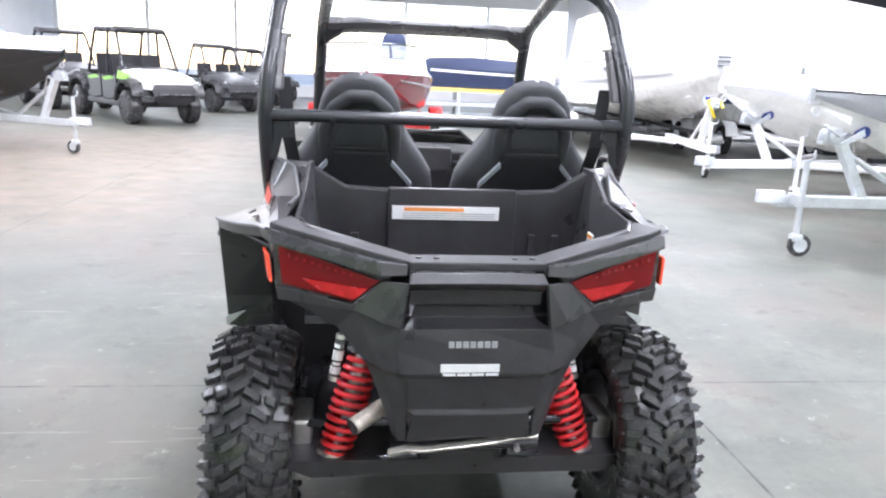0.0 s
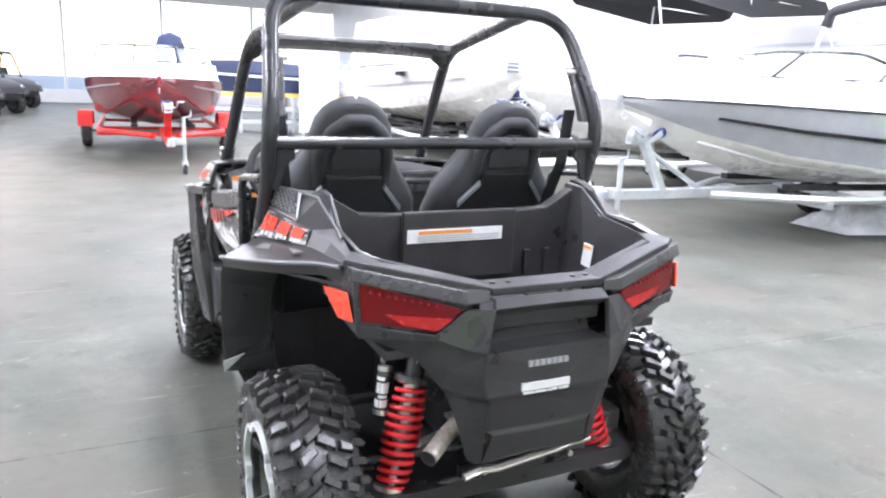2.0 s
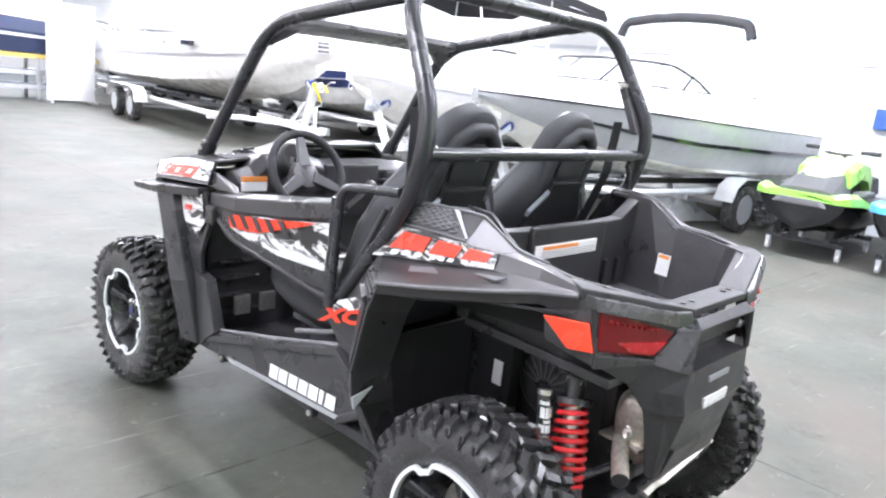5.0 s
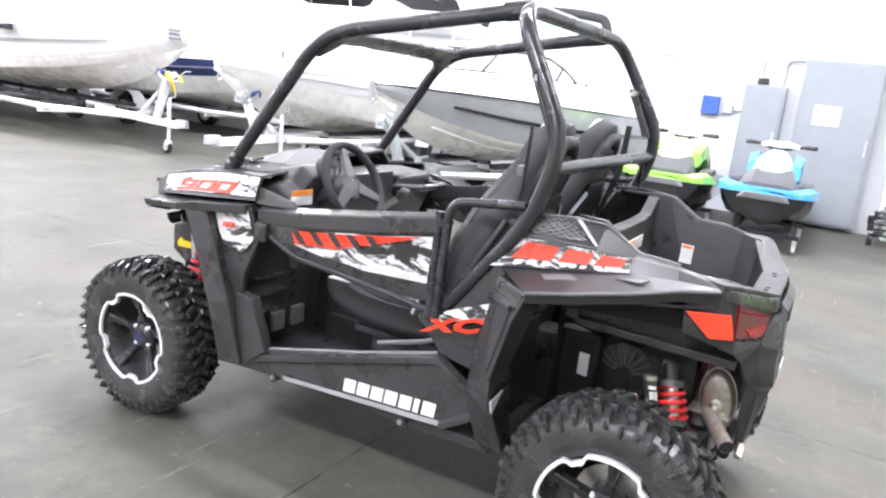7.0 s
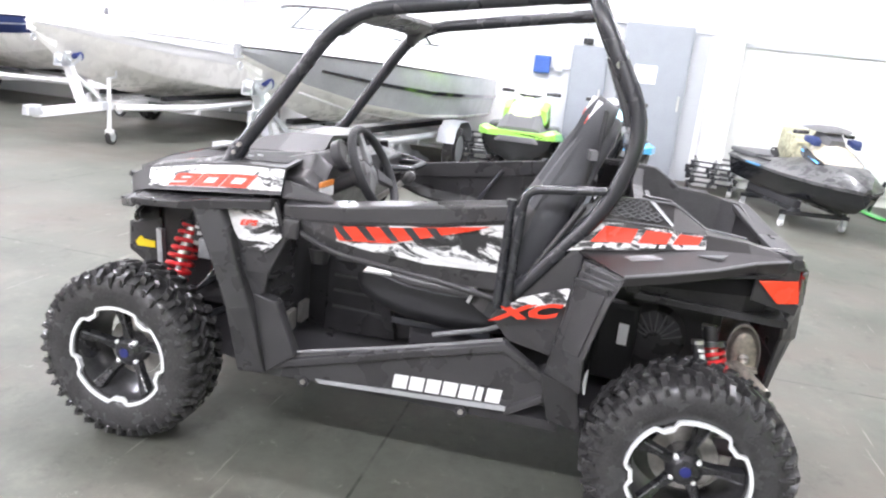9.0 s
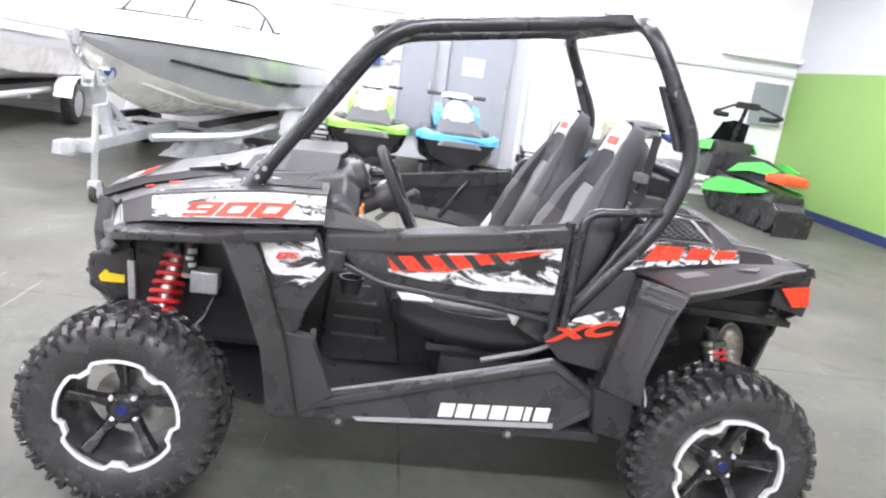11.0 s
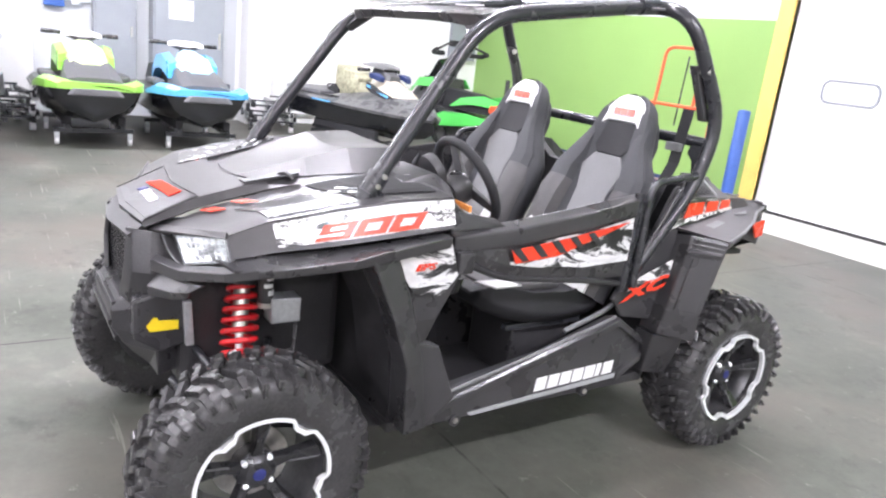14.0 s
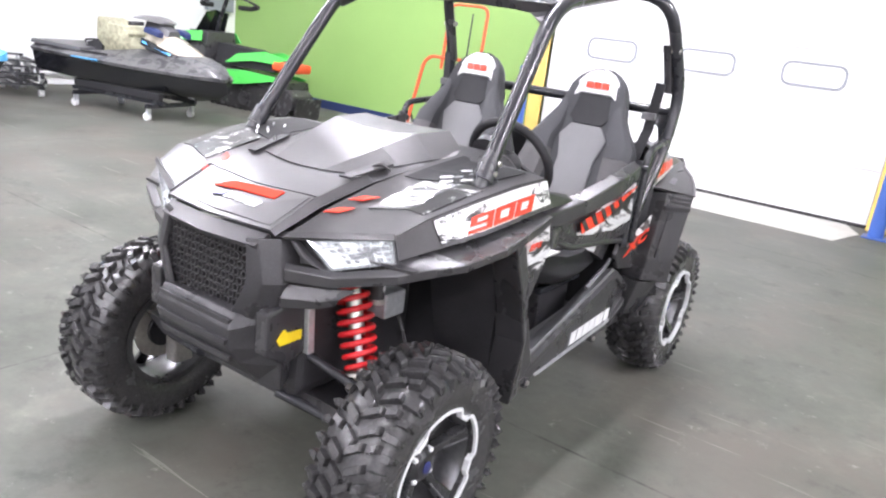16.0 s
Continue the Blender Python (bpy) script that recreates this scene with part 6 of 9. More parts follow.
part("box_front", loft(B(), [[(x, 0.225, 0.82), (x, 0.225, z), (x, 0.27, z), (x, 0.27, 0.82)] for x, z in ((-0.44, 1.14), (-0.33, 1.075), (-0.2, 1.068), (0.2, 1.068), (0.33, 1.075), (0.44, 1.14))]), PLASTIC_DEEP, utv, "black front wall of the cargo box", bevel=0.005)
part("access_panel", boxb(-0.2, 0.2, 0.205, 0.226, 0.85, 1.08), PLASTIC_DEEP, utv, "black access panel", bevel=0.006)
lb = part("bed_label", boxb(-0.187, 0.147, 0.2, 0.206, 0.98, 1.023), DECAL_WHITE, utv, "white warning label with an orange heading")
part("label_heading", boxb(-0.15, 0.035, 0.198, 0.2002, 1.008, 1.019), DECAL_ORANGE, lb, "orange heading bar")
bm = B()
for k in range(3):
    box(bm, -0.155, 0.135, 0.199, 0.2004, 0.985 + 0.007 * k, 0.9875 + 0.007 * k)
part("label_lines", bm, DECAL_GREY, lb, "grey lines of small print")
wl = part("wall_label", prism(B(), [(0.412, 0.1, 0.975), (0.412, 0.052, 0.975), (0.404, 0.052, 0.9), (0.404, 0.1, 0.9)], (0.004, 0, 0)), DECAL_WHITE, utv, "small white label on the cargo box wall")
part("wall_label_heading", prism(B(), [(0.4105, 0.096, 0.972), (0.4105, 0.056, 0.972), (0.4095, 0.056, 0.96), (0.4095, 0.096, 0.96)], (-0.001, 0, 0)), DECAL_ORANGE, wl, "orange heading bar")
for x in (-0.30, 0.26, 0.34):
    part("wall_rib", boxb(x - 0.012, x + 0.012, 0.212, 0.226, 0.84, 0.93), PLASTIC_DEEP, utv, bevel=0.004)

# rear running gear
for s in (-1, 1):
    d = damper(s, (0.25, -0.05, 0.70), (0.358, -0.135, 0.345), 12, 0.046, thick=0.008)
    rs = part("reservoir", cyl(B(), (s * 0.355, -0.035, 0.54), (s * 0.33, -0.005, 0.67), 0.021, n=14), PLASTIC, d, "black gas reservoir with white print", smooth=40)
    axis_r = Vector((s * -0.025, 0.03, 0.13))
    for f0, f1 in ((0.0, 0.1), (0.93, 1.03)):
        part("reservoir_cap", cyl(B(), Vector((s * 0.355, -0.035, 0.54)) + f0 * axis_r, Vector((s * 0.355, -0.035, 0.54)) + f1 * axis_r, 0.0225, n=14), STEEL, d, "steel reservoir end cap", smooth=40)
    bm = B()
    for f0, f1, t0, t1 in ((0.2, 0.36, -60, 60), (0.4, 0.46, -50, 20), (0.5, 0.72, -60, 50), (0.77, 0.85, -20, 60)):
        rows = []
        for f in (f0, f1):
            c = Vector((s * 0.355, -0.035, 0.54)) + f * axis_r
            rows.append([c + 0.022 * Vector((s * math.cos(radians(t)), math.sin(radians(t)), 0)) for t in [t0 - 55 + (t1 - t0) * k / 5 for k in range(6)]])
        sheet(bm, rows, 0.001)
    part("reservoir_print", bm, DECAL_WHITE, d, "white print on the reservoir", smooth=40)
    part("trailing_arm", tube(B(), [(s * 0.42, 0.62, 0.36), (s * 0.44, 0.25, 0.34), (s * 0.45, 0.0, 0.35)], 0.026, 10, bend=0.1), TUBE_BLACK, utv, smooth=50)
    for z0, z1 in ((0.50, 0.42), (0.40, 0.27)):
        part("radius_rod", tube(B(), [(s * 0.12, -0.22, z0), (s * 0.45, -0.07, z1)], 0.013, 9), TUBE_BLACK, utv, smooth=50)
    part("rear_knuckle", boxb(s * 0.45 - 0.03, s * 0.45 + 0.03, -0.09, 0.06, 0.24, 0.44), STEEL, utv, bevel=0.012)
    part("rear_shaft", cyl(B(), (s * 0.12, 0.0, 0.42), (s * 0.46, 0.0, 0.33), 0.015, n=10), STEEL, utv, smooth=40)
    part("shaft_boot", lathe(B(), [(0, 0.035), (0.03, 0.04), (0.04, 0.03), (0.07, 0.034), (0.08, 0.024), (0.11, 0.018)], (s * 0.43, 0, 0.335), (-s, 0, 0.25), 14), RUBBER, utv, smooth=40)
part("engine_block", boxb(-0.125, 0.2, -0.12, 0.40, 0.36, 0.78), PLASTIC_DEEP, utv, "dark engine and gear case", bevel=0.04)
part("belt_cover", lathe(B(), [(0, 0.12), (0.03, 0.12), (0.05, 0.1), (0.055, 0.04)], (-0.1, 0.12, 0.58), (-1, 0, 0), 24), PLASTIC, utv, "black belt cover", smooth=40)
def oval_ring(x, k, cy=-0.2, cz=0.597, ry=0.062, rz=0.11, n=24):
    """A rounded upright oval across the muffler."""
    return [(x, cy + k * ry * math.cos(2 * math.pi * a / n), cz + k * rz * math.sin(2 * math.pi * a / n) + 0.3 * k * ry * math.cos(2 * math.pi * a / n)) for a in range(n)]


mf = part("muffler", loft(B(), [oval_ring(x, k) for x, k in ((-0.176, 0.68), (-0.172, 0.8), (-0.155, 0.92), (-0.15, 0.95), (0.13, 0.95), (0.15, 0.82))]), EXHAUST, utv, "heat-stained steel muffler with an oval end", smooth=50)
part("end_band", loft(B(), [oval_ring(x, k) for x, k in ((-0.153, 0.94), (-0.153, 1.01), (-0.13, 1.01), (-0.13, 0.94))]), STEEL, mf, "bright band round the muffler end", smooth=30)
for k in range(9):
    a = math.pi * (0.1 + 0.1 * k)
    part("cover_rib", boxb(-0.003, 0.003, -0.003, 0.003, 0.03, 0.105, m=Matrix.Translation((-0.152, 0.12, 0.58)) @ Matrix.Rotation(a - math.pi / 2, 4, "X")), GREY_PLASTIC, utv, "thin rib on the belt cover")
part("muffler_bracket", loft(B(), [[(-0.2, -0.25, z), (-0.13, -0.26, z), (-0.12, -0.12, z), (-0.19, -0.115, z)] for z in (0.545, 0.557)]), SHOCK_STEEL, mf, "dull steel clamp plate", bevel=0.003)
part("muffler_boss", lathe(B(), [(0, 0.02), (0.012, 0.02), (0.016, 0.012), (0.01, 0.0)], (-0.174, -0.2, 0.585), (-1, 0, 0), 14), STEEL, mf, "round boss on the muffler end", smooth=40)
tp = B()
tube(tp, [(-0.15, -0.17, 0.56), (-0.21, -0.2, 0.545), (-0.3, -0.262, 0.51)], 0.024, 14, bend=0.04)
part("tail_pipe", tp, EXHAUST, utv, "stained steel tail pipe", smooth=50)
part("pipe_mouth", lathe(B(), [(0, 0.0225), (0.004, 0.0245), (0.004, 0.02), (-0.02, 0.019)], (-0.301, -0.263, 0.5095), (-0.8, -0.48, -0.25), 16), PLASTIC_DEEP, utv, smooth=40)
part("rear_frame", tube(B(), [(-0.2, -0.25, 0.44), (0.2, -0.25, 0.45)], 0.02, 10), TUBE_BLACK, utv, smooth=50)
bm = loft(B(), [[(x, -0.308, z), (x, -0.292, z + 0.009), (x, -0.28, z + 0.004), (x, -0.286, z - 0.009), (x, -0.304, z - 0.009)] for x, z in ((-0.21, 0.448), (-0.16, 0.46), (-0.11, 0.456), (0.08, 0.478), (0.13, 0.49), (0.19, 0.492))])
part("tail_bracket", bm, SHOCK_STEEL, utv, "bare cast aluminium tail bracket", bevel=0.003)
part("gear_case", boxb(-0.12, 0.12, -0.2, -0.05, 0.34, 0.46), PLASTIC_DEEP, utv, bevel=0.03)
for x in (-0.14, 0.14):
    part("frame_bolt", cyl(B(), (x, -0.285, 0.442), (x, -0.255, 0.442), 0.009, n=8), STEEL, utv)

# dash, wheel, seats
part("dash", loft(B(), [[(x, 1.52, 0.84), (x, 1.52, 1.10 + dz), (x, 1.40, 1.13 + dz), (x, 1.34, 1.09 + dz), (x, 1.36, 0.98), (x, 1.42, 0.84)] for x, dz in ((-0.53, -0.07), (-0.46, -0.05), (-0.40, 0.0), (-0.2, 0.0), (-0.14, -0.02), (0.14, -0.02), (0.3, -0.03), (0.53, -0.07))]), PLASTIC_DEEP, utv, "black moulded dash", bevel=0.012)
ga = part("gauge", lathe(B(), [(0, 0.06), (0.03, 0.06), (0.035, 0.05), (0.03, 0.048), (0.028, 0.0)], (-0.30, 1.36, 1.11), (0, -0.9, 0.43), 24), PLASTIC_DEEP, utv, "round black instrument", smooth=40)
bm = B()
for k in (0, 1):
    box(bm, -0.325 + 0.03 * k, -0.31 + 0.03 * k, 1.316, 1.319, 1.10, 1.125)
part("gauge_marks", bm, DECAL_GREY, ga, "pale segments on the instrument")
for z0, c, nm in ((1.03, DECAL_ORANGE, "orange"), (0.993, DECAL_WHITE, "white"), (0.955, DECAL_ORANGE, "orange")):
    part("dash_label", prism(B(), [(-0.525, 1.338, z0), (-0.42, 1.332, z0), (-0.42, 1.332, z0 + (0.034 if c is DECAL_WHITE else 0.018)), (-0.525, 1.338, z0 + (0.034 if c is DECAL_WHITE else 0.018))], (0, -0.008, 0)), c, utv, nm + " warning label on the dash")
part("glove_box", boxb(0.18, 0.46, 1.33, 1.36, 0.96, 1.06), PLASTIC, utv, "black glove box lid", bevel=0.012)
part("dash_panel", boxb(-0.14, 0.14, 1.335, 1.36, 0.98, 1.09), PLASTIC_DEEP, utv, "black switch panel", bevel=0.008)
SW = pose(-0.325, 1.213, 1.08, 62)
sw = again("steering_wheel", mesh_of("steering_wheel", hoop(B(), (0, 0, 0), (0, 0, 1), 0.158, 0.0165, 40, 10), SEAT_BLACK, 60), utv, SW, "black steering wheel")
part("hub", lathe(B(), [(-0.06, 0.045), (-0.02, 0.06), (0.005, 0.055), (0.012, 0.03), (0.013, 0.0)], (0, 0, -0.015), (0, 0, 1), 20), PLASTIC, sw, smooth=40)
for a in (90, 210, 330):
    r = Matrix.Rotation(radians(a), 4, "Z")
    part("spoke", loft(B(), [[r @ Vector(p) for p in lp] for lp in ([(0.03, -0.028, -0.02), (0.03, 0.028, -0.02), (0.03, 0.024, 0.0), (0.03, -0.024, 0.0)], [(0.155, -0.018, -0.006), (0.155, 0.018, -0.006), (0.155, 0.015, 0.008), (0.155, -0.015, 0.008)])]), GREY_PLASTIC if a == 90 else PLASTIC_DEEP, sw, bevel=0.004)
part("column", cyl(B(), (-0.325, 1.235, 1.07), (-0.32, 1.42, 0.97), 0.028, n=14), PLASTIC_DEEP, utv, "black steering column", smooth=40)
part("passenger_bar", tube(B(), [(0.15, 1.33, 1.02), (0.16, 1.20, 1.03), (0.40, 1.20, 1.03), (0.42, 1.33, 1.02)], 0.014, 10, bend=0.05), TUBE_BLACK, utv, smooth=50)
part("gear_lever", tube(B(), [(-0.06, 1.28, 0.92), (-0.06, 1.16, 1.02)], 0.011, 8), STEEL, utv, smooth=50)
part("lever_knob", lathe(B(), [(-0.03, 0.012), (-0.01, 0.022), (0.02, 0.022), (0.03, 0.01)], (-0.06, 1.15, 1.03), (0, -0.7, 0.7), 12), RUBBER, utv, smooth=50)
for x in (-0.42, -0.30):
    part("pedal", boxb(x - 0.035, x + 0.035, 1.45, 1.47, 0.45, 0.53), STEEL, utv, "bare steel pedal", bevel=0.004)
part("cup_holder", lathe(B(), [(-0.05, 0.03), (0, 0.042), (0.005, 0.045), (0.004, 0.035), (-0.045, 0.026)], (-0.47, 1.34, 0.80), (0, 0, 1), 20), PLASTIC_DEEP, utv, "black cup holder", smooth=40)
for s in (-1, 1):
    kp = part("kick_panel", loft(B(), [Q(s, [(0.1, y0, z), (0.135, y0, z), (0.135, y1, z), (0.1, y1, z)]) for z, y0, y1 in ((0.36, 1.12, 1.44), (0.58, 1.17, 1.43), (0.72, 1.24, 1.42))]), PLASTIC, utv, "black ribbed kick panel on the tunnel", bevel=0.006)
    # ribs lighter than the panel: their highlight is put in the grey
    for z, y0 in ((0.675, 1.27), (0.605, 1.24), (0.54, 1.21), (0.47, 1.19)):
        part("panel_rib", prism(B(), Q(s, [(0.133, y0, z), (0.133, 1.40, z + 0.005), (0.133, 1.40, z - 0.006), (0.133, y0, z - 0.008)]), (s * 0.012, 0, 0)), GREY_PLASTIC, kp, bevel=0.002)
bm = B()
for k in range(4):
    box(bm, -0.50, -0.32, 1.50 - 0.004 * k, 1.53, 0.66 - 0.07 * k, 0.668 - 0.07 * k)
part("footwell_rib", bm, PLASTIC, utv, "black ribs in the foot well")


SEAT_LINE = [(0.24, 0.0), (0.255, 0.15), (0.272, 0.36), (0.27, 0.46), (0.258, 0.55), (0.226, 0.62), (0.185, 0.69), (0.157, 0.75), (0.144, 0.82), (0.13, 0.89), (0.108, 0.94), (0.078, 0.975), (0.045, 0.995), (0.01, 1.002)]


def seat(cx, cy):
    """Bucket seat: the outline as (half width, t), t running from the base to the top."""
    base = Vector((cx, cy + 0.695, 0.67))
    top = Vector((cx, cy + 0.41, 1.415))
    up = top - base
    fw = Vector((0, 0.9, 0.447)).normalized()
    loops = []
    for w, t in SEAT_LINE:
        c = base + t * up
        f = 0.035 if t < 0.9 else 0.035 - 0.25 * (t - 0.9)
        bk = 0.075 if t < 0.55 else 0.075 - 0.1 * (t - 0.55)
        prof = [(-1, 0.01 + f * 0.4), (-0.93, f + 0.012), (-0.7, f + 0.012), (-0.4, f - 0.005), (0.4, f - 0.005), (0.7, f + 0.012), (0.93, f + 0.012), (1, 0.01 + f * 0.4), (1, -0.3 * bk), (0.9, -0.75 * bk), (0.6, -bk), (-0.6, -bk), (-0.9, -0.75 * bk), (-1, -0.3 * bk)]
        loops.append([c + Vector((q * w, 0, 0)) + d * fw for q, d in prof])
    st = part("seat", loft(B(), loops), SEAT_CHAR, utv, "charcoal bucket seat with grey inserts and white headrest patch", smooth=50, bevel=0.0)

    def face(pts, lift):
        return [base + t * up + Vector((x, 0, 0)) + lift * fw for x, t in pts]

    part("insert", prism(B(), face([(-0.11, 0.0), (0.11, 0.0), (0.085, 0.28), (0.085, 0.48), (0.112, 0.60), (0.07, 0.672), (-0.07, 0.672), (-0.112, 0.60), (-0.085, 0.48), (-0.085, 0.28)], 0.026), 0.012 * fw), SEAT_MID, st, "grey fabric seat insert", bevel=0.005)
    part("upper_insert", prism(B(), face([(-0.066, 0.676), (0.066, 0.676), (0.098, 0.72), (0.1, 0.81), (0.078, 0.85), (-0.078, 0.85), (-0.1, 0.81), (-0.098, 0.72)], 0.023), 0.014 * fw), SEAT_BLACK, st, "black upper seat insert", bevel=0.004)
    part("headrest_patch", prism(B(), face([(-0.112, 0.80), (-0.072, 0.846), (0.072, 0.846), (0.112, 0.80), (0.116, 0.84), (0.104, 0.88), (0.088, 0.925), (0.062, 0.962), (0.03, 0.982), (-0.03, 0.982), (-0.062, 0.962), (-0.088, 0.925), (-0.104, 0.88), (-0.116, 0.84)], 0.024), 0.022 * fw), SEAT_WHITE, st, "white headrest patch", bevel=0.006)
    for k in range(3):
        x0 = -0.055 + 0.037 * k
        part("headrest_mark", prism(B(), face([(x0, 0.872), (x0 + 0.033, 0.872), (x0 + 0.039, 0.908), (x0 + 0.006, 0.908)], 0.0465), 0.004 * fw), DECAL_RED, st, "red block of the name print")
    for sx in (-1, 1):
        rows = [[base + t * up + Vector((sx * (w0 + q * wd), 0, 0)) + (0.02 + d * hh) * fw for q, d in ((0, 0), (1.0, 0), (1.0, 0.5), (0.8, 0.9), (0.45, 1.0), (0.12, 0.8))] for w0, wd, hh, t in ((0.125, 0.11, 0.07, 0.0), (0.14, 0.11, 0.08, 0.2), (0.125, 0.135, 0.075, 0.42), (0.118, 0.13, 0.062, 0.50), (0.12, 0.122, 0.056, 0.57), (0.1, 0.108, 0.05, 0.64), (0.1, 0.056, 0.036, 0.75), (0.112, 0.028, 0.018, 0.83))]
        part("bolster", loft(B(), rows[:4]), SEAT_DARK, st, "charcoal side bolster", smooth=45)
        part("shoulder_panel", loft(B(), [[p + 0.002 * fw for p in r] for r in rows[3:]]), SEAT_CHAR, st, "darker shoulder panel of the seat", smooth=30)
        part("seam_panel", prism(B(), face([(sx * 0.238, 0.0), (sx * 0.13, 0.0), (sx * 0.15, 0.2), (sx * 0.19, 0.25), (sx * 0.242, 0.15)], 0.09), 0.012 * fw), SEAT_WHITE, st, "white wedge on the bolster", bevel=0.003)
    # back: a raised frame round a dark pad, and an arch in the headrest
    arc = [base + t * up + Vector((x, 0, 0)) - (0.045 if t > 0.6 else 0.06) * fw for x, t in ((-0.125, 0.52), (-0.118, 0.64), (-0.118, 0.79), (-0.085, 0.885), (-0.035, 0.935), (0.035, 0.935), (0.085, 0.885), (0.118, 0.79), (0.118, 0.64), (0.125, 0.52))]
    part("back_piping", tube(B(), arc, 0.024, 8, bend=0.012), SEAT_CHAR, st, "padded ridge round the seat back", smooth=60)
    part("headrest_pad", prism(B(), face([(-0.08, 0.72), (0.08, 0.72), (0.085, 0.79), (0.06, 0.86), (0.025, 0.885), (-0.025, 0.885), (-0.06, 0.86), (-0.085, 0.79)], -0.052), -0.014 * fw), SEAT_CHAR, st, "charcoal pad in the back of the headrest", bevel=0.006)
    part("back_pad", prism(B(), face([(-0.2, 0.02), (0.2, 0.02), (0.215, 0.36), (0.17, 0.54), (0.1, 0.66), (0.1, 0.71), (-0.1, 0.71), (-0.1, 0.66), (-0.17, 0.54), (-0.215, 0.36)], -0.066), -0.02 * fw), SEAT_BLACK, st, "black seat back pad", bevel=0.01)
    for sx in (-1, 1):
        part("back_strap", prism(B(), [base + t * up + Vector((sx * x, 0, 0)) - 0.078 * fw for x, t in ((0.183, 0.54), (0.183, 0.565), (0.112, 0.672), (0.108, 0.65))], -0.014 * fw), CABINET_GREY, st, "grey tab on the seat back")
    part("cushion", loft(B(), [[(cx - 0.8 * w, y, q), (cx + 0.8 * w, y, q), (cx + w, y, q + 0.05), (cx + w * 0.96, y, z + 0.03), (cx + 0.6 * w, y, z), (cx - 0.6 * w, y, z), (cx - 0.96 * w, y, z + 0.03), (cx - w, y, q + 0.05)] for y, w, z, q in ((0.66, 0.2, 0.70, 0.59), (0.85, 0.225, 0.69, 0.585), (1.0, 0.232, 0.70, 0.6), (1.1, 0.225, 0.722, 0.625), (1.17, 0.2, 0.725, 0.65), (1.2, 0.17, 0.705, 0.67))]), SEAT_BLACK, st, "black seat cushion", smooth=40, bevel=0.015)
    part("cushion_top", loft(B(), [[(cx - w, y, z), (cx + w, y, z), (cx + w * 0.9, y, z + 0.02), (cx - w * 0.9, y, z + 0.02)] for y, w, z in ((0.78, 0.11, 0.685), (1.0, 0.13, 0.70), (1.15, 0.13, 0.718))]), SEAT_DARK, st, "charcoal cushion insert", bevel=0.008)
    # highlights on the glossy cushion, modelled as white wedges
    for sx in (-1, 1):
        part("cushion_wedge", prism(B(), [(cx + sx * 0.21, 1.165, 0.75), (cx + sx * 0.10, 1.18, 0.738), (cx + sx * 0.14, 1.10, 0.752), (cx + sx * 0.215, 1.06, 0.754)], (0, 0, 0.006)), SEAT_WHITE, st, "white wedge-shaped highlight laid on the cushion")
    part("pedestal", boxb(cx - 0.13, cx + 0.13, 0.72, 1.0, 0.36, 0.588), PLASTIC_DEEP, st, "black seat base", bevel=0.01)
    for sx in (-1, 1):
        part("slide_rail", boxb(cx + sx * 0.15 - 0.014, cx + sx * 0.15 + 0.014, 0.70, 1.06, 0.565, 0.588), TUBE_BLACK, st, bevel=0.003)


seat(-0.298, 0.0)
seat(0.312, 0.03)
part("centre_pad", boxb(-0.07, 0.07, 0.50, 0.95, 0.60, 0.70), SEAT_BLACK, utv, "black padded tray between the seats", bevel=0.02)

# the bodywork is a little wider than its drawn lines and sinks towards the tail
CAGE = ("wheel", "steering_wheel", "rear_hoop", "side_tube", "clamp", "foot_bracket", "shoulder_bar", "front_header", "header", "cage_joint", "joint_plate", "belt", "seat_belt", "bar_bracket", "seat")
for ob in utv.children_recursive:
    top_part = ob if ob.parent == utv else ob.parent
    if top_part.name.startswith(CAGE) and not top_part.name.startswith("wheel_well"):
        continue
    for v in ob.data.vertices:
        v.co.z -= 0.022 * max(0.0, min(1.0, (0.35 - v.co.y) / 0.5))
        v.co.x += 0.012 * max(-1.0, min(1.0, v.co.x / 0.3))

# ---- boats and trailers ----
def wheel_parts(parent, c, axis, R, w, rim=None):
    """A small road or jack wheel under parent: tyre with rim and hub."""
    c, axis = Vector(c), Vector(axis).normalized()
    ty = part("wheel", lathe(B(), [(-w, 0.62 * R), (-w * 1.05, 0.8 * R), (-0.8 * w, 0.97 * R), (0, R), (0.8 * w, 0.97 * R), (w * 1.05, 0.8 * R), (w, 0.62 * R)], c, axis, 28, close=True), RUBBER, parent, "black rubber wheel", smooth=40)
    part("rim", lathe(B(), [(-0.95 * w, 0.62 * R), (-0.9 * w, 0.5 * R), (-0.5 * w, 0.35 * R), (-0.8 * w, 0.16 * R), (-0.8 * w, 0.0), (0.8 * w, 0.0), (0.8 * w, 0.16 * R), (0.5 * w, 0.35 * R), (0.9 * w, 0.5 * R), (0.95 * w, 0.62 * R)], c, axis, 24), rim or GALV, ty, "metal wheel rim", smooth=40)
    return ty


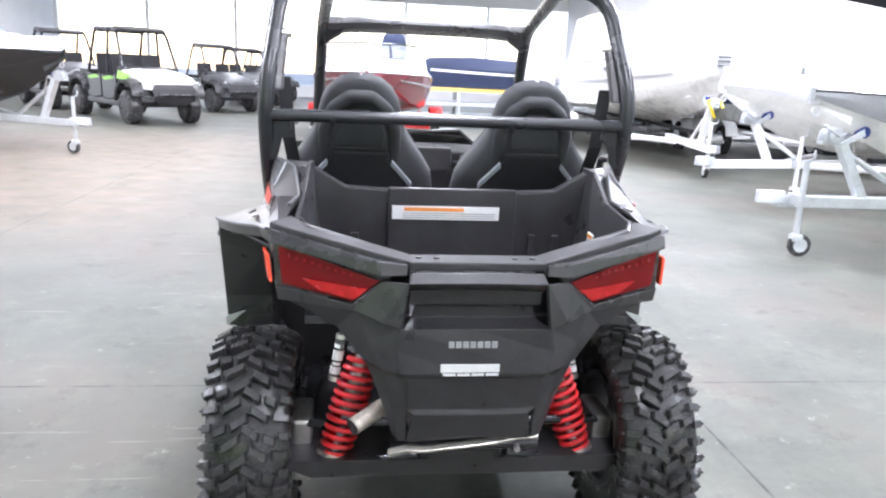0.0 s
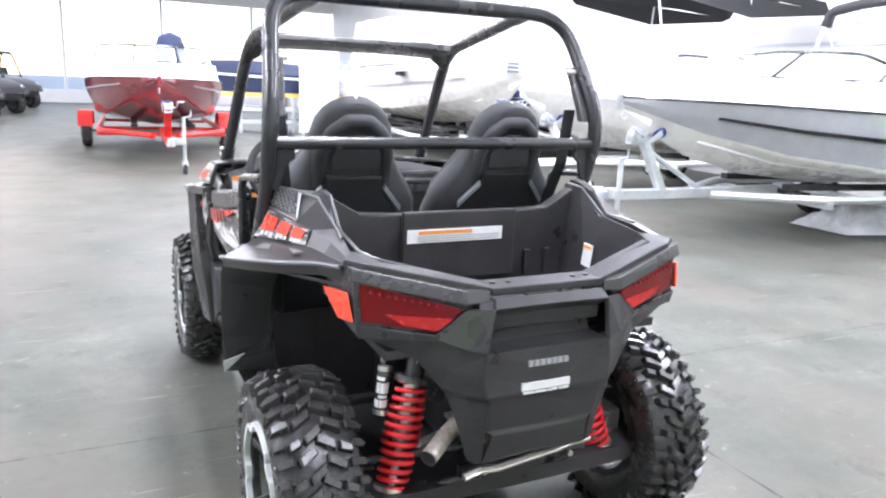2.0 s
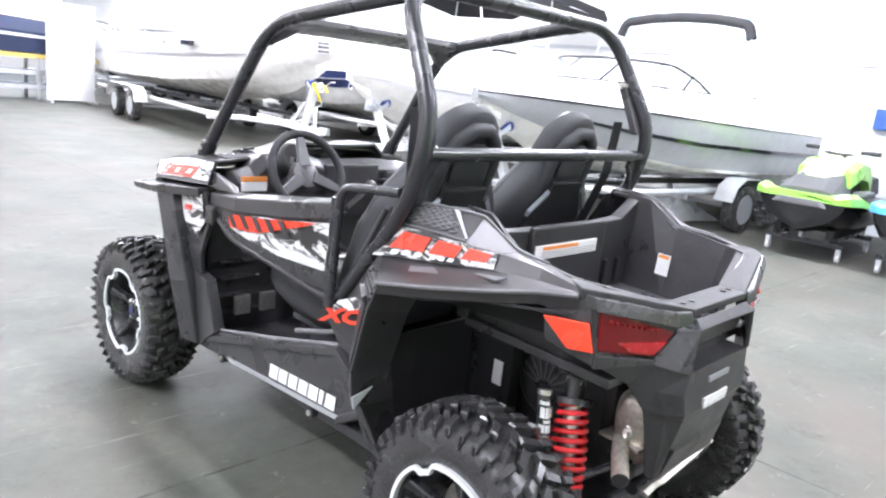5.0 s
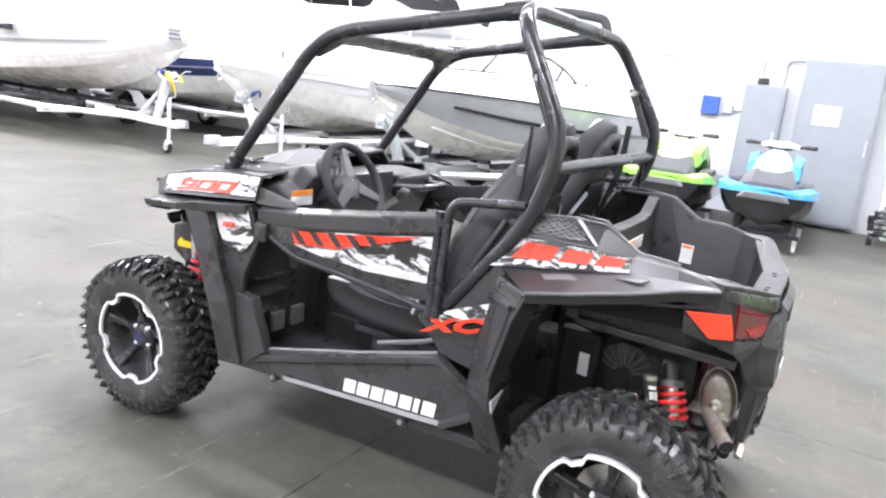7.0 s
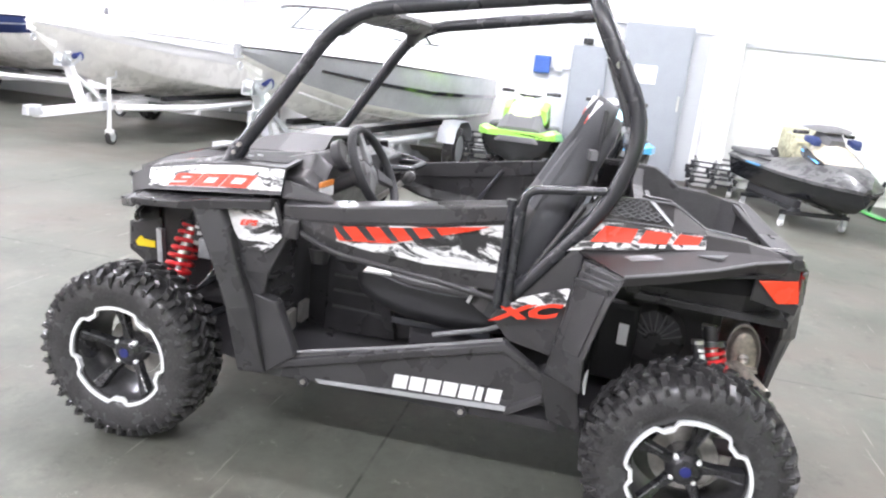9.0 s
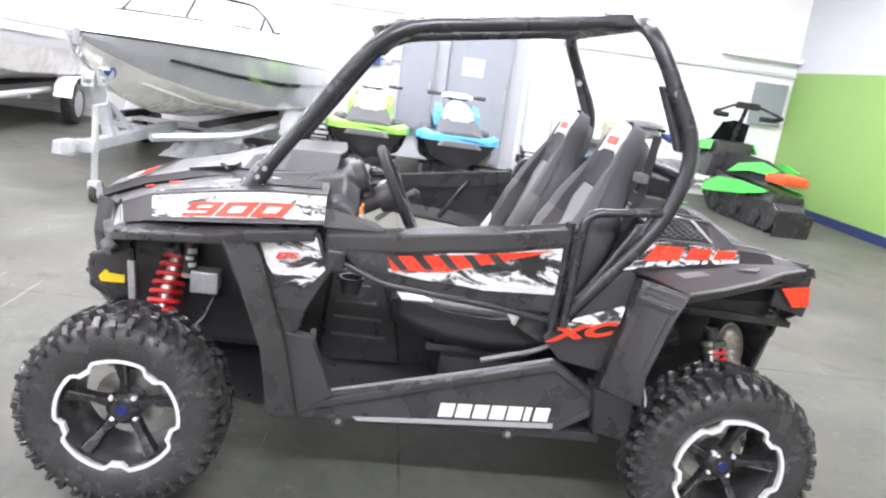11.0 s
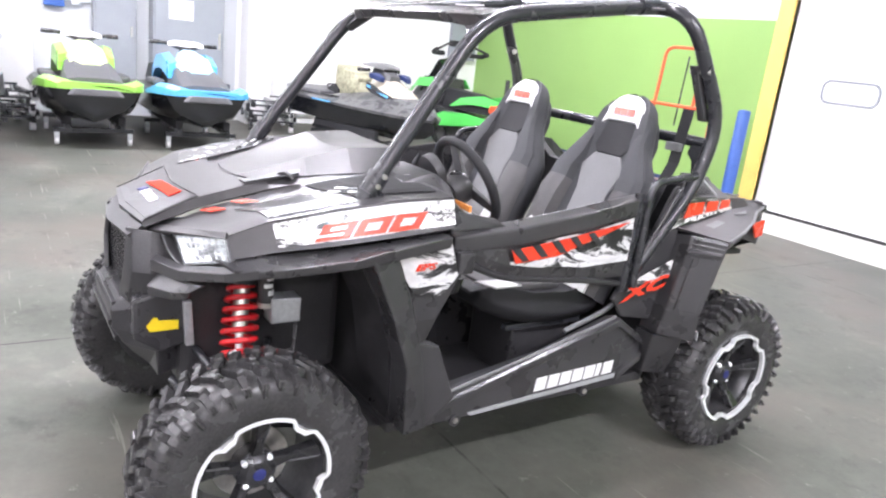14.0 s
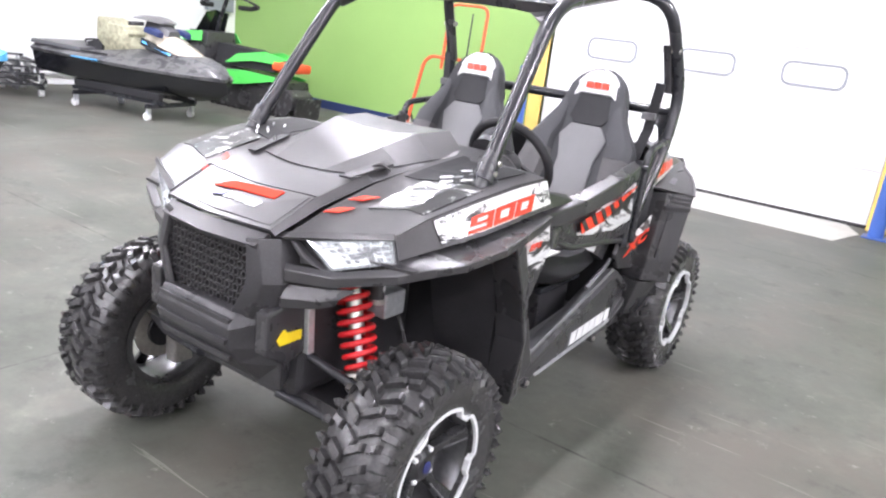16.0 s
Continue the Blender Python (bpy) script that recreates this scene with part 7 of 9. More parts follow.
def trailer(m, L, half, wheels, paint, label, rim=None, jack_u=0.3, jack_v=0.22, fender=None, zf=0.5, winch_u=0.62, winch_z=1.05, jack_paint=None):
    """Boat trailer: x runs from the coupler to the rear."""
    t = thing("boat_trailer", label, "trailer", m, "boat trailers")
    for s in (-1, 1):
        part("side_beam", tube(B(), [(1.3, s * 0.18, zf - 0.02), (2.2, s * half * 0.78, zf), (L, s * half * 0.78, zf)], 0.045, 8, bend=0.3), paint, t)
        part("bunk", loft(B(), [[(u, s * 0.45 - 0.05, z), (u, s * 0.45 + 0.05, z), (u, s * 0.45 + 0.05, z + 0.06), (u, s * 0.45 - 0.05, z + 0.06)] for u, z in ((2.0, zf + 0.06), (L, zf + 0.03))]), CANVAS_BLACK, t, "carpeted bunk board")
    part("tongue", loft(B(), [[(u, -h, z - 0.05), (u, h, z - 0.05), (u, h, z + 0.05), (u, -h, z + 0.05)] for u, h, z in ((0.05, 0.045, zf - 0.04), (1.4, 0.06, zf - 0.02), (2.3, 0.06, zf))]), paint, t, bevel=0.008)
    part("coupler", loft(B(), [[(u, -h, zf - 0.06), (u, h, zf - 0.06), (u, 0.7 * h, zf + 0.05), (u, -0.7 * h, zf + 0.05)] for u, h in ((-0.12, 0.04), (0.0, 0.065), (0.12, 0.05))]), GALV, t, bevel=0.01)
    for u in (2.25, 0.6 * L, L - 0.1):
        part("cross_beam", boxb(u - 0.035, u + 0.035, -half * 0.8, half * 0.8, zf - 0.09, zf - 0.03), paint, t, bevel=0.005)
    part("winch_post", loft(B(), [[(u, -0.05, z), (u + 0.09, -0.05, z), (u + 0.09, 0.05, z), (u, 0.05, z)] for u, z in ((winch_u + 0.35, zf), (winch_u + 0.08, winch_z))]), paint, t, bevel=0.008)
    part("winch_brace", tube(B(), [(winch_u + 0.9, 0, zf), (winch_u + 0.2, 0, winch_z - 0.1)], 0.028, 8), paint, t, smooth=50)
    w = part("winch", boxb(winch_u - 0.05, winch_u + 0.15, -0.05, 0.05, winch_z - 0.03, winch_z - 0.005), GALV, t, "metal winch with a wound strap", bevel=0.004)
    for y in (-0.05, 0.044):
        part("cheek_plate", prism(B(), [(winch_u - 0.06, y, winch_z - 0.02), (winch_u + 0.14, y, winch_z - 0.02), (winch_u + 0.1, y, winch_z + 0.11), (winch_u + 0.02, y, winch_z + 0.13), (winch_u - 0.04, y, winch_z + 0.09)], (0, 0.006, 0)), GALV, w)
    part("drum", cyl(B(), (winch_u + 0.04, -0.044, winch_z + 0.06), (winch_u + 0.04, 0.044, winch_z + 0.06), 0.042, n=14), WHITE_PAINT, w, "strap wound on the drum", smooth=40)
    part("gear", cyl(B(), (winch_u + 0.04, -0.066, winch_z + 0.06), (winch_u + 0.04, -0.056, winch_z + 0.06), 0.06, n=18), GALV, w, smooth=40)
    part("crank", tube(B(), [(winch_u + 0.05, -0.07, winch_z + 0.05), (winch_u + 0.05, -0.12, winch_z + 0.05), (winch_u - 0.12, -0.13, winch_z + 0.14), (winch_u - 0.12, -0.22, winch_z + 0.14)], 0.01, 7, bend=0.02), GALV, w, smooth=50)
    for y in (-0.07, 0.062):
        part("stop_arm", prism(B(), [(winch_u + 0.08, y, winch_z - 0.02), (winch_u + 0.15, y, winch_z - 0.02), (winch_u + 0.3, y, winch_z + 0.06), (winch_u + 0.28, y, winch_z + 0.12)], (0, 0.008, 0)), GALV, w)
    part("bow_stop", lathe(B(), [(-0.062, 0.02), (-0.062, 0.052), (-0.03, 0.044), (0, 0.034), (0.03, 0.044), (0.062, 0.052), (0.062, 0.02)], (winch_u + 0.29, 0, winch_z + 0.09), (0, 1, 0), 16), STOP_BLUE, w, "dark blue rubber bow stop", smooth=40)
    part("safety_chain", tube(B(), [(winch_u + 0.25, 0.03, winch_z + 0.02), (winch_u + 0.3, 0.03, winch_z - 0.16), (winch_u + 0.33, 0.02, winch_z - 0.3)], 0.008, 6, bend=0.05), STEEL, w, smooth=40)
    jp = jack_paint or paint
    j = part("jack", cyl(B(), (jack_u, -jack_v, 0.16), (jack_u, -jack_v, zf + 0.34), 0.028, n=12), jp, t, "tongue jack with a small wheel", smooth=40)
    part("jack_clamp", boxb(jack_u - 0.05, jack_u + 0.05, -jack_v - 0.02, 0.0, zf - 0.06, zf + 0.04), GALV, j, bevel=0.006)
    part("jack_handle", tube(B(), [(jack_u, -jack_v, zf + 0.34), (jack_u, -jack_v - 0.1, zf + 0.36), (jack_u, -jack_v - 0.1, zf + 0.44)], 0.01, 7, bend=0.02), GALV, j, smooth=50)
    part("jack_fork", boxb(jack_u - 0.04, jack_u + 0.05, -jack_v - 0.045, -jack_v + 0.045, 0.13, 0.2), jp, j, bevel=0.015)
    wheel_parts(t, (jack_u + 0.04, -jack_v, 0.1), (0, 1, 0), 0.1, 0.03)
    for u in wheels:
        part("axle", cyl(B(), (u, -half, 0.31), (u, half, 0.31), 0.03, n=10), GALV, t, smooth=40)
        for s in (-1, 1):
            wheel_parts(t, (u, s * half, 0.31), (0, 1, 0), 0.31, 0.09, rim)
    for s in (-1, 1):
        u0, u1 = min(wheels), max(wheels)
        pr = [(u0 - 0.44, 0.42), (u0 - 0.36, 0.6), (u0 - 0.18, 0.70), (u1 + 0.18, 0.70), (u1 + 0.36, 0.6), (u1 + 0.44, 0.42)]
        part("mudguard", sheet(B(), [[(u, s * half - 0.13, z) for u, z in pr], [(u, s * half + 0.13, z) for u, z in pr]], 0.008), fender or paint, t, "rounded mudguard over the wheel", smooth=40)
    return t


HULL = [(0.0, 0.02, 1.0, 0.015, 0.93, 0.87), (0.06, 0.2, 1.0, 0.08, 0.80, 0.62), (0.14, 0.48, 0.99, 0.25, 0.62, 0.36), (0.27, 0.80, 0.97, 0.55, 0.42, 0.14), (0.45, 0.97, 0.93, 0.82, 0.28, 0.02), (0.72, 1.0, 0.88, 0.9, 0.22, 0.0), (1.0, 0.96, 0.84, 0.88, 0.2, 0.0)]


def boat(m, L, half, z_keel, z_gun, cols, label, screen=True, cabin=False, split=0.45, strakes=False, group="boats on trailers", trim=None):
    """A boat whose x runs from the bow to the stern. cols: bottom, band, deck."""
    b = thing("boat", label, "boat", m, group)
    H = z_gun - z_keel
    trim = trim or GEL_BLACK
    st = [(f * L, w * half, z_keel + g * H, c * half, z_keel + k * H, z_keel + q * H) for f, w, g, c, k, q in HULL]
    lerp = lambda a, c, f: a + (c - a) * f
    bottom, band, deck = [], [], []
    for u, w, zg, c, zc, zk in st:
        wm, zm = lerp(c, w, split) + 0.02 * half, lerp(zc, zg, split)
        bottom.append([(u, -wm, zm), (u, -c - 0.02, zc), (u, -c + 0.03, zc - 0.03), (u, -0.5 * c, lerp(zk, zc, 0.45) - 0.01), (u, 0, zk), (u, 0.5 * c, lerp(zk, zc, 0.45) - 0.01), (u, c - 0.03, zc - 0.03), (u, c + 0.02, zc), (u, wm, zm)])
        ins = max(0.0, w - 0.28)
        deck.append([(u - 0.02, -w, zg), (u, -max(0.01, w - 0.1), zg + 0.12), (u, -ins, zg + 0.16), (u, 0, zg + (0.2 if u < 0.42 * L else 0.0 if not cabin else 0.2)), (u, ins, zg + 0.16), (u, max(0.01, w - 0.1), zg + 0.12), (u - 0.02, w, zg)])
        band.append((u, wm, zm, w, zg))
    part("hull_bottom", sheet(B(), bottom, 0.02), cols[0], b, "smooth lower hull", smooth=30)
    for s in (-1, 1):
        part("hull_band", sheet(B(), [[(u, s * (wm + 0.006), zm) for u, wm, zm, w, zg in band], [(u, s * (0.5 * (wm + w) + 0.03), 0.5 * (zm + zg)) for u, wm, zm, w, zg in band], [(u, s * (w + 0.006), zg) for u, wm, zm, w, zg in band]], 0.015), cols[1], b, "painted upper hull side", smooth=30)
        part("rub_rail", tube(B(), [(u, s * (w + 0.008), zg) for u, wm, zm, w, zg in band], 0.011, 7), GEL_BLACK if cols[1] is not GEL_WHITE else GALV, b, "rubbing strake", smooth=50)
        part("hull_stripe", sheet(B(), [[(u, s * (lerp(wm, w, 0.55) + 0.045), lerp(zm, zg, 0.55)) for u, wm, zm, w, zg in band[2:]], [(u, s * (lerp(wm, w, 0.49) + 0.045), lerp(zm, zg, 0.47)) for u, wm, zm, w, zg in band[2:]]], 0.004), GEL_BLACK if cols[1] is GEL_GREY else GALV, b, "thin stripe along the hull", smooth=30)
    part("deck", sheet(B(), deck, 0.02), cols[2], b, "white moulded deck", smooth=30)
    part("transom", prism(B(), [(L - 0.01, y, z) for _, y, z in bottom[-1]] + [(L - 0.01, st[-1][1], st[-1][2]), (L - 0.01, -st[-1][1], st[-1][2])], (0.05, 0, 0)), cols[1], b)
    if screen:
        zs = z_keel + 0.95 * H + 0.29
        w = 0.8 * half
        u0, lean, rear, hz = 0.262 * L, 0.075 * L, 0.5 * L, 0.27
        low = [(rear, -w, zs), (0.34 * L, -w * 0.97, zs), (u0 + 0.02 * L, -w * 0.72, zs), (u0, -w * 0.36, zs + 0.01), (u0, w * 0.36, zs + 0.01), (u0 + 0.02 * L, w * 0.72, zs), (0.34 * L, w * 0.97, zs), (rear, w, zs)]
        high = [(rear, -w, zs), (rear - 0.055 * L, -w * 0.99, zs + 0.13), (0.365 * L, -w * 0.95, zs + hz - 0.02), (u0 + lean, -w * 0.66, zs + hz), (u0 + lean - 0.01 * L, 0, zs + hz + 0.01), (u0 + lean, w * 0.66, zs + hz), (0.365 * L, w * 0.95, zs + hz - 0.02), (rear - 0.055 * L, w * 0.99, zs + 0.13), (rear, w, zs)]
        part("screen_coaming", loft(B(), [[(u, -q * w, zs - 0.3), (u, -q * w * 0.98, zs - 0.04), (u, -q * w * 0.9, zs - 0.006), (u, q * w * 0.9, zs - 0.006), (u, q * w * 0.98, zs - 0.04), (u, q * w, zs - 0.3)] for u, q in ((u0 - 0.04 * L, 0.6), (u0, 0.86), (0.33 * L, 1.04), (0.36 * L, 1.06))]), cols[2], b, "white moulded coaming under the windscreen", smooth=30)
        for s in (-1, 1):
            part("side_coaming", loft(B(), [[(u, s * w * 0.9, zs - 0.3), (u, s * w * 1.1, zs - 0.3), (u, s * w * 1.04, z), (u, s * w * 0.94, z)] for u, z in ((0.35 * L, zs - 0.006), (0.52 * L, zs - 0.008), (0.7 * L, zs - 0.06))]), cols[2], b, "white cockpit side", smooth=30)
        ws = part("windscreen", tube(B(), high, 0.016, 8, bend=0.12), trim, b, "framed wrap-around windscreen", smooth=50)
        part("lower_rail", tube(B(), low, 0.011, 8, bend=0.1), trim, ws, smooth=50)
        for s in (-1, 1):
            for a, c in (((u0, s * w * 0.36, zs), (u0 + lean - 0.003 * L, s * w * 0.33, zs + hz)), ((0.40 * L, s * w * 0.99, zs), (0.43 * L, s * w * 0.98, zs + 0.17))):
                part("mullion", tube(B(), [a, c], 0.014, 7), trim, ws, smooth=50)
            part("pane", sheet(B(), [[(u0 + 0.005 * L, s * w * 0.4, zs + 0.01), (0.335 * L, s * w * 0.95, zs + 0.01)], [(u0 + lean, s * w * 0.36, zs + hz - 0.01), (0.362 * L, s * w * 0.93, zs + hz - 0.03)]], 0.006), LENS_CLEAR, ws, "clear side pane").visible_shadow = False
            part("pane", sheet(B(), [[(0.345 * L, s * w * 0.97, zs + 0.01), (rear - 0.015 * L, s * w, zs + 0.008)], [(0.37 * L, s * w * 0.95, zs + hz - 0.03), (rear - 0.055 * L, s * w * 0.99, zs + 0.12)]], 0.006), LENS_CLEAR, ws, "clear side pane").visible_shadow = False
        part("pane", sheet(B(), [[(u0 + 0.002 * L, -w * 0.34, zs + 0.01), (u0 + 0.002 * L, w * 0.34, zs + 0.01)], [(u0 + lean - 0.004 * L, -w * 0.32, zs + hz - 0.01), (u0 + lean - 0.004 * L, w * 0.32, zs + hz - 0.01)]], 0.006), LENS_CLEAR, ws, "clear centre pane").visible_shadow = False
        part("cockpit_coaming", tube(B(), [(0.58 * L, -w, zs - 0.02), (0.95 * L, -w, zs - 0.1), (0.97 * L, 0, zs - 0.06), (0.95 * L, w, zs - 0.1), (0.58 * L, w, zs - 0.02)], 0.06, 8, bend=0.2), cols[2], b, smooth=50)
        part("dash_pod", boxb(0.4 * L, 0.46 * L, 0.15, 0.5 * w, zs - 0.25, zs + 0.02), SEAT_BLACK, b, bevel=0.04)
    if cabin:
        part("cabin_trunk", loft(B(), [[(f * L, -w * half, z_gun + 0.1), (f * L, -w * 0.86 * half, z_gun + h), (f * L, w * 0.86 * half, z_gun + h), (f * L, w * half, z_gun + 0.1)] for f, w, h in ((0.14, 0.3, 0.18), (0.3, 0.66, 0.45), (0.45, 0.78, 0.62), (0.62, 0.8, 1.15), (0.95, 0.8, 1.2))]), cols[2], b, "white cabin top", smooth=30, bevel=0.03)
        for s in (-1, 1):
            for f in (0.32, 0.45, 0.56):
                part("port_light", boxb(f * L, f * L + 0.42, s * 0.93 * half - 0.05, s * 0.93 * half + 0.055, z_gun - 0.16, z_gun - 0.06), GEL_BLACK, b, "small dark port light", bevel=0.02)
    if strakes:
        for s in (-1, 1):
            for f, t in ((0.35, 0.45), (0.72, 0.72)):
                part("hull_strake", tube(B(), [(u, s * f * c * 1.02, lerp(zk, zc, t) - 0.012) for u, w, zg, c, zc, zk in st[2:]], 0.014, 6), cols[2], b, "pale strake along the bottom", smooth=50)
    part("bow_cap", loft(B(), [[(-0.035, -0.008, z), (-0.02, -0.025, z), (0.05, -0.04, z), (0.05, 0.04, z), (-0.02, 0.025, z), (-0.035, 0.008, z)] for z in (z_keel + 0.88 * H, z_gun - 0.03, z_gun + 0.03)]), cols[1], b, "rounded bow cap", smooth=60)
    part("bow_eye", hoop(B(), (0.05, 0, lerp(z_keel, z_gun, 0.8)), (0, 1, 0), 0.035, 0.009, 14, 7), GALV, b, smooth=50)
    for s in (-1, 1):
        part("cleat", boxb(0.16 * L, 0.16 * L + 0.14, s * 0.46 * half - 0.015, s * 0.46 * half + 0.015, z_gun + 0.13, z_gun + 0.16), GALV, b, bevel=0.006)
    return b


def bimini_boot(b, u, half, z):
    """A folded top in its black boot, on two legs a side."""
    boot = part("bimini_boot", tube(B(), [(u, -half, z - 0.2), (u, -half * 0.94, z - 0.03), (u, -half * 0.5, z + 0.03), (u, 0, z + 0.05), (u, half * 0.5, z + 0.03), (u, half * 0.94, z - 0.03), (u, half, z - 0.2)], 0.062, 10, bend=0.16), CANVAS_BLACK, b, "rolled black canvas top in its boot", smooth=50)
    for y in (-half, half):
        for du in (-0.3, 0.55):
            part("bimini_leg", tube(B(), [(u + du, y * 1.02, 1.5), (u, y, z - 0.18)], 0.011, 7), WHITE_PAINT, boot, smooth=50)


def canopy(b, u0, u1, half, z0, z1):
    """A raised black canvas top on bent tubes."""
    rows = [[(u, -half, z0 + e), (u, -half * 0.9, z0 + 0.16 + e), (u, -half * 0.4, z1 + e), (u, half * 0.4, z1 + e), (u, half * 0.9, z0 + 0.16 + e), (u, half, z0 + e)] for u, e in ((u0, 0.03), (u0 + 0.35 * (u1 - u0), 0.0), (u0 + 0.65 * (u1 - u0), 0.01), (u1, -0.06))]
    top = part("canopy", sheet(B(), rows, 0.012), CANVAS_BLACK, b, "black canvas boat top stretched on tubes", smooth=40)
    for y in (-half, half):
        part("side_curtain", sheet(B(), [[(u0, y, z0 + 0.04), (0.5 * (u0 + u1), y, z0), (u1, y, z0 - 0.05)], [(u0 + 0.2, y * 1.03, z0 - 0.1), (0.5 * (u0 + u1), y * 1.05, z0 - 0.28), (u1 - 0.15, y * 1.02, z0 - 0.12)]], 0.008), CANVAS_BLACK, top, "black side curtain")
        for a, c in ((u0 + 0.3, u0), (0.5 * (u0 + u1), 0.5 * (u0 + u1)), (u1 - 0.6, u1)):
            part("canopy_tube", tube(B(), [(a, y * 1.06, 1.5), (c, y, z0)], 0.013, 7), WHITE_PAINT, top, smooth=50)


def heading(x, y, degrees):
    return pose(x, y, 0, 0, 0, degrees)


# grey and white bowrider nearest to the side-by-side
bow = boat(heading(3.68, 3.92, -5), 5.8, 1.12, 0.55, 1.42, (GEL_CREAM, GEL_GREY, GEL_WHITE), "dark grey and white bowrider boat on a trailer", split=0.03, strakes=True)
bimini_boot(bow, 3.5, 0.95, 2.56)
for v in (-0.5, 0.5):
    part("helm_seat", loft(B(), [[(u, v - w, z), (u, v + w, z), (u + 0.1, v + w, z), (u + 0.1, v - w, z)] for u, w, z in ((4.25, 0.2, 1.3), (4.3, 0.22, 1.5), (4.36, 0.2, 1.68), (4.42, 0.16, 1.72))]), SEAT_BLACK, bow, "black and grey helm seat", bevel=0.03)
trailer(heading(3.42, 3.9, -5), 5.2, 1.02, (4.05,), GALV, "galvanised trailer under the grey bowrider", jack_u=0.2, jack_v=0.16, winch_u=0.42, winch_z=1.0)
run = boat(heading(4.3, 6.78, 3), 5.9, 1.15, 0.52, 1.46, (GEL_CREAM, GEL_WHITE, GEL_WHITE), "white runabout boat on a white trailer", split=0.55, trim=WHITE_PAINT)
part("screen_rail", tube(B(), [(2.02, -0.78, 1.985), (2.12, -0.82, 2.0), (2.5, -0.86, 1.99)], 0.018, 7, bend=0.05), GEL_BLACK, run, "short black rail on the windscreen", smooth=50)
part("deck_light", lathe(B(), [(0, 0.03), (0.05, 0.03), (0.08, 0.02), (0.09, 0)], (0.85, -0.35, 1.6), (0, 0, 1), 12), GREY_PLASTIC, run, "small grey deck light", smooth=40)
canopy(run, 1.35, 4.9, 0.95, 2.84, 3.07)
trailer(heading(4.12, 6.62, 5), 5.4, 1.05, (4.3,), WHITE_PAINT, "white painted trailer under the white runabout", jack_u=1.25, jack_v=0.12, winch_u=0.5, winch_z=1.0)
cruiser = boat(heading(5.45, 8.55, 84), 9.2, 1.35, 0.62, 1.75, (GEL_CREAM, GEL_WHITE, GEL_WHITE), "large white cabin cruiser on a twin-axle trailer", screen=False, cabin=True, split=0.25, strakes=True)
trailer(heading(5.1, 8.3, 84), 9.0, 1.25, (5.4, 6.45), WHITE_PAINT, "white twin-axle trailer under the cabin cruiser", jack_u=0.4, jack_v=0.05, winch_u=0.25, winch_z=1.12)
part("bow_strap", tube(B(), [(0.15, -0.09, 1.1), (0.3, -0.1, 1.2), (0.3, 0.1, 1.2), (0.15, 0.09, 1.1), (0.2, 0.0, 0.95)], 0.02, 7, bend=0.04), DECAL_YELLOW, [o for o in scene.objects if o.name.startswith("boat_trailer")][-1], "yellow winch strap")
for k in range(3):
    part("bow_louvre", boxb(0.1, 0.16, 0.1, 0.3, 1.7 + 0.065 * k, 1.735 + 0.065 * k), GREY_PLASTIC, cruiser, "grey louvre bar on the bow", bevel=0.006)
part("bow_plate", boxb(0.14, 0.3, 0.08, 0.32, 1.68, 1.88), GEL_WHITE, cruiser, "white louvre plate on the bow", bevel=0.01)
# navy and cream boat behind the cruiser
boat(heading(8.2, 8.3, 86), 6.2, 1.05, 0.5, 1.5, (GEL_CREAM, NAVY, GEL_WHITE), "navy blue and cream boat on a trailer", screen=False, split=0.5)
trailer(heading(8.1, 8.1, 86), 6.0, 1.0, (4.4,), WHITE_PAINT, "white trailer under the navy and cream boat", jack_u=0.4, jack_v=0.05, winch_u=0.1, winch_z=1.05)
# red boat on its red trailer
boat(heading(-0.1, 9.75, 87), 6.4, 1.2, 0.5, 1.38, (GEL_RED, GEL_RED, GEL_WHITE), "maroon and white boat on a red trailer", screen=True, split=0.35)
trailer(heading(-0.02, 9.2, 88), 6.0, 1.28, (4.65,), RED_PAINT, "red painted boat trailer", jack_u=0.22, jack_v=0.2, winch_u=0.35, winch_z=0.92, fender=RED_PAINT, jack_paint=GALV)
om = thing("outboard_motor", "blue hooded outboard motor on the red boat", "outboard motor", pose(0.55, 15.0, 1.6) @ Matrix.Scale(1.35, 4))
part("cowl", lathe(B(), [(0, 0.12), (0.05, 0.2), (0.3, 0.22), (0.45, 0.17), (0.52, 0.03)], (0, 0, 0), (0, 0.1, 1), 16), CANVAS_BLUE, om, "dark blue motor cover", smooth=50)
part("shaft", boxb(-0.06, 0.06, -0.08, 0.08, -0.12, 0.02), GEL_BLACK, om, bevel=0.02)
# black boat at the edge of the aisle
boat(heading(-4.5, 9.4, 160), 5.4, 1.1, 0.5, 1.5, (GEL_BLACK, GEL_BLACK, GEL_WHITE), "black boat with a white deck on a trailer", split=0.3)
trailer(heading(-4.3, 9.4, 160), 5.0, 1.0, (3.9,), GALV, "galvanised trailer under the black boat", jack_u=0.2, jack_v=0.05, winch_u=0.3, winch_z=1.1)
# a further row of white boats under the side wall
for y, dg in ((19.5, -6), (22.4, -6)):
    boat(heading(5.2, y, dg), 4.5, 1.1, 0.5, 1.55, (GEL_CREAM, GEL_WHITE, GEL_WHITE), "white boat in the row along the wall", screen=True)
    trailer(heading(5.1, y, dg), 4.4, 1.0, (3.3,), GALV, "galvanised trailer in the row along the wall")

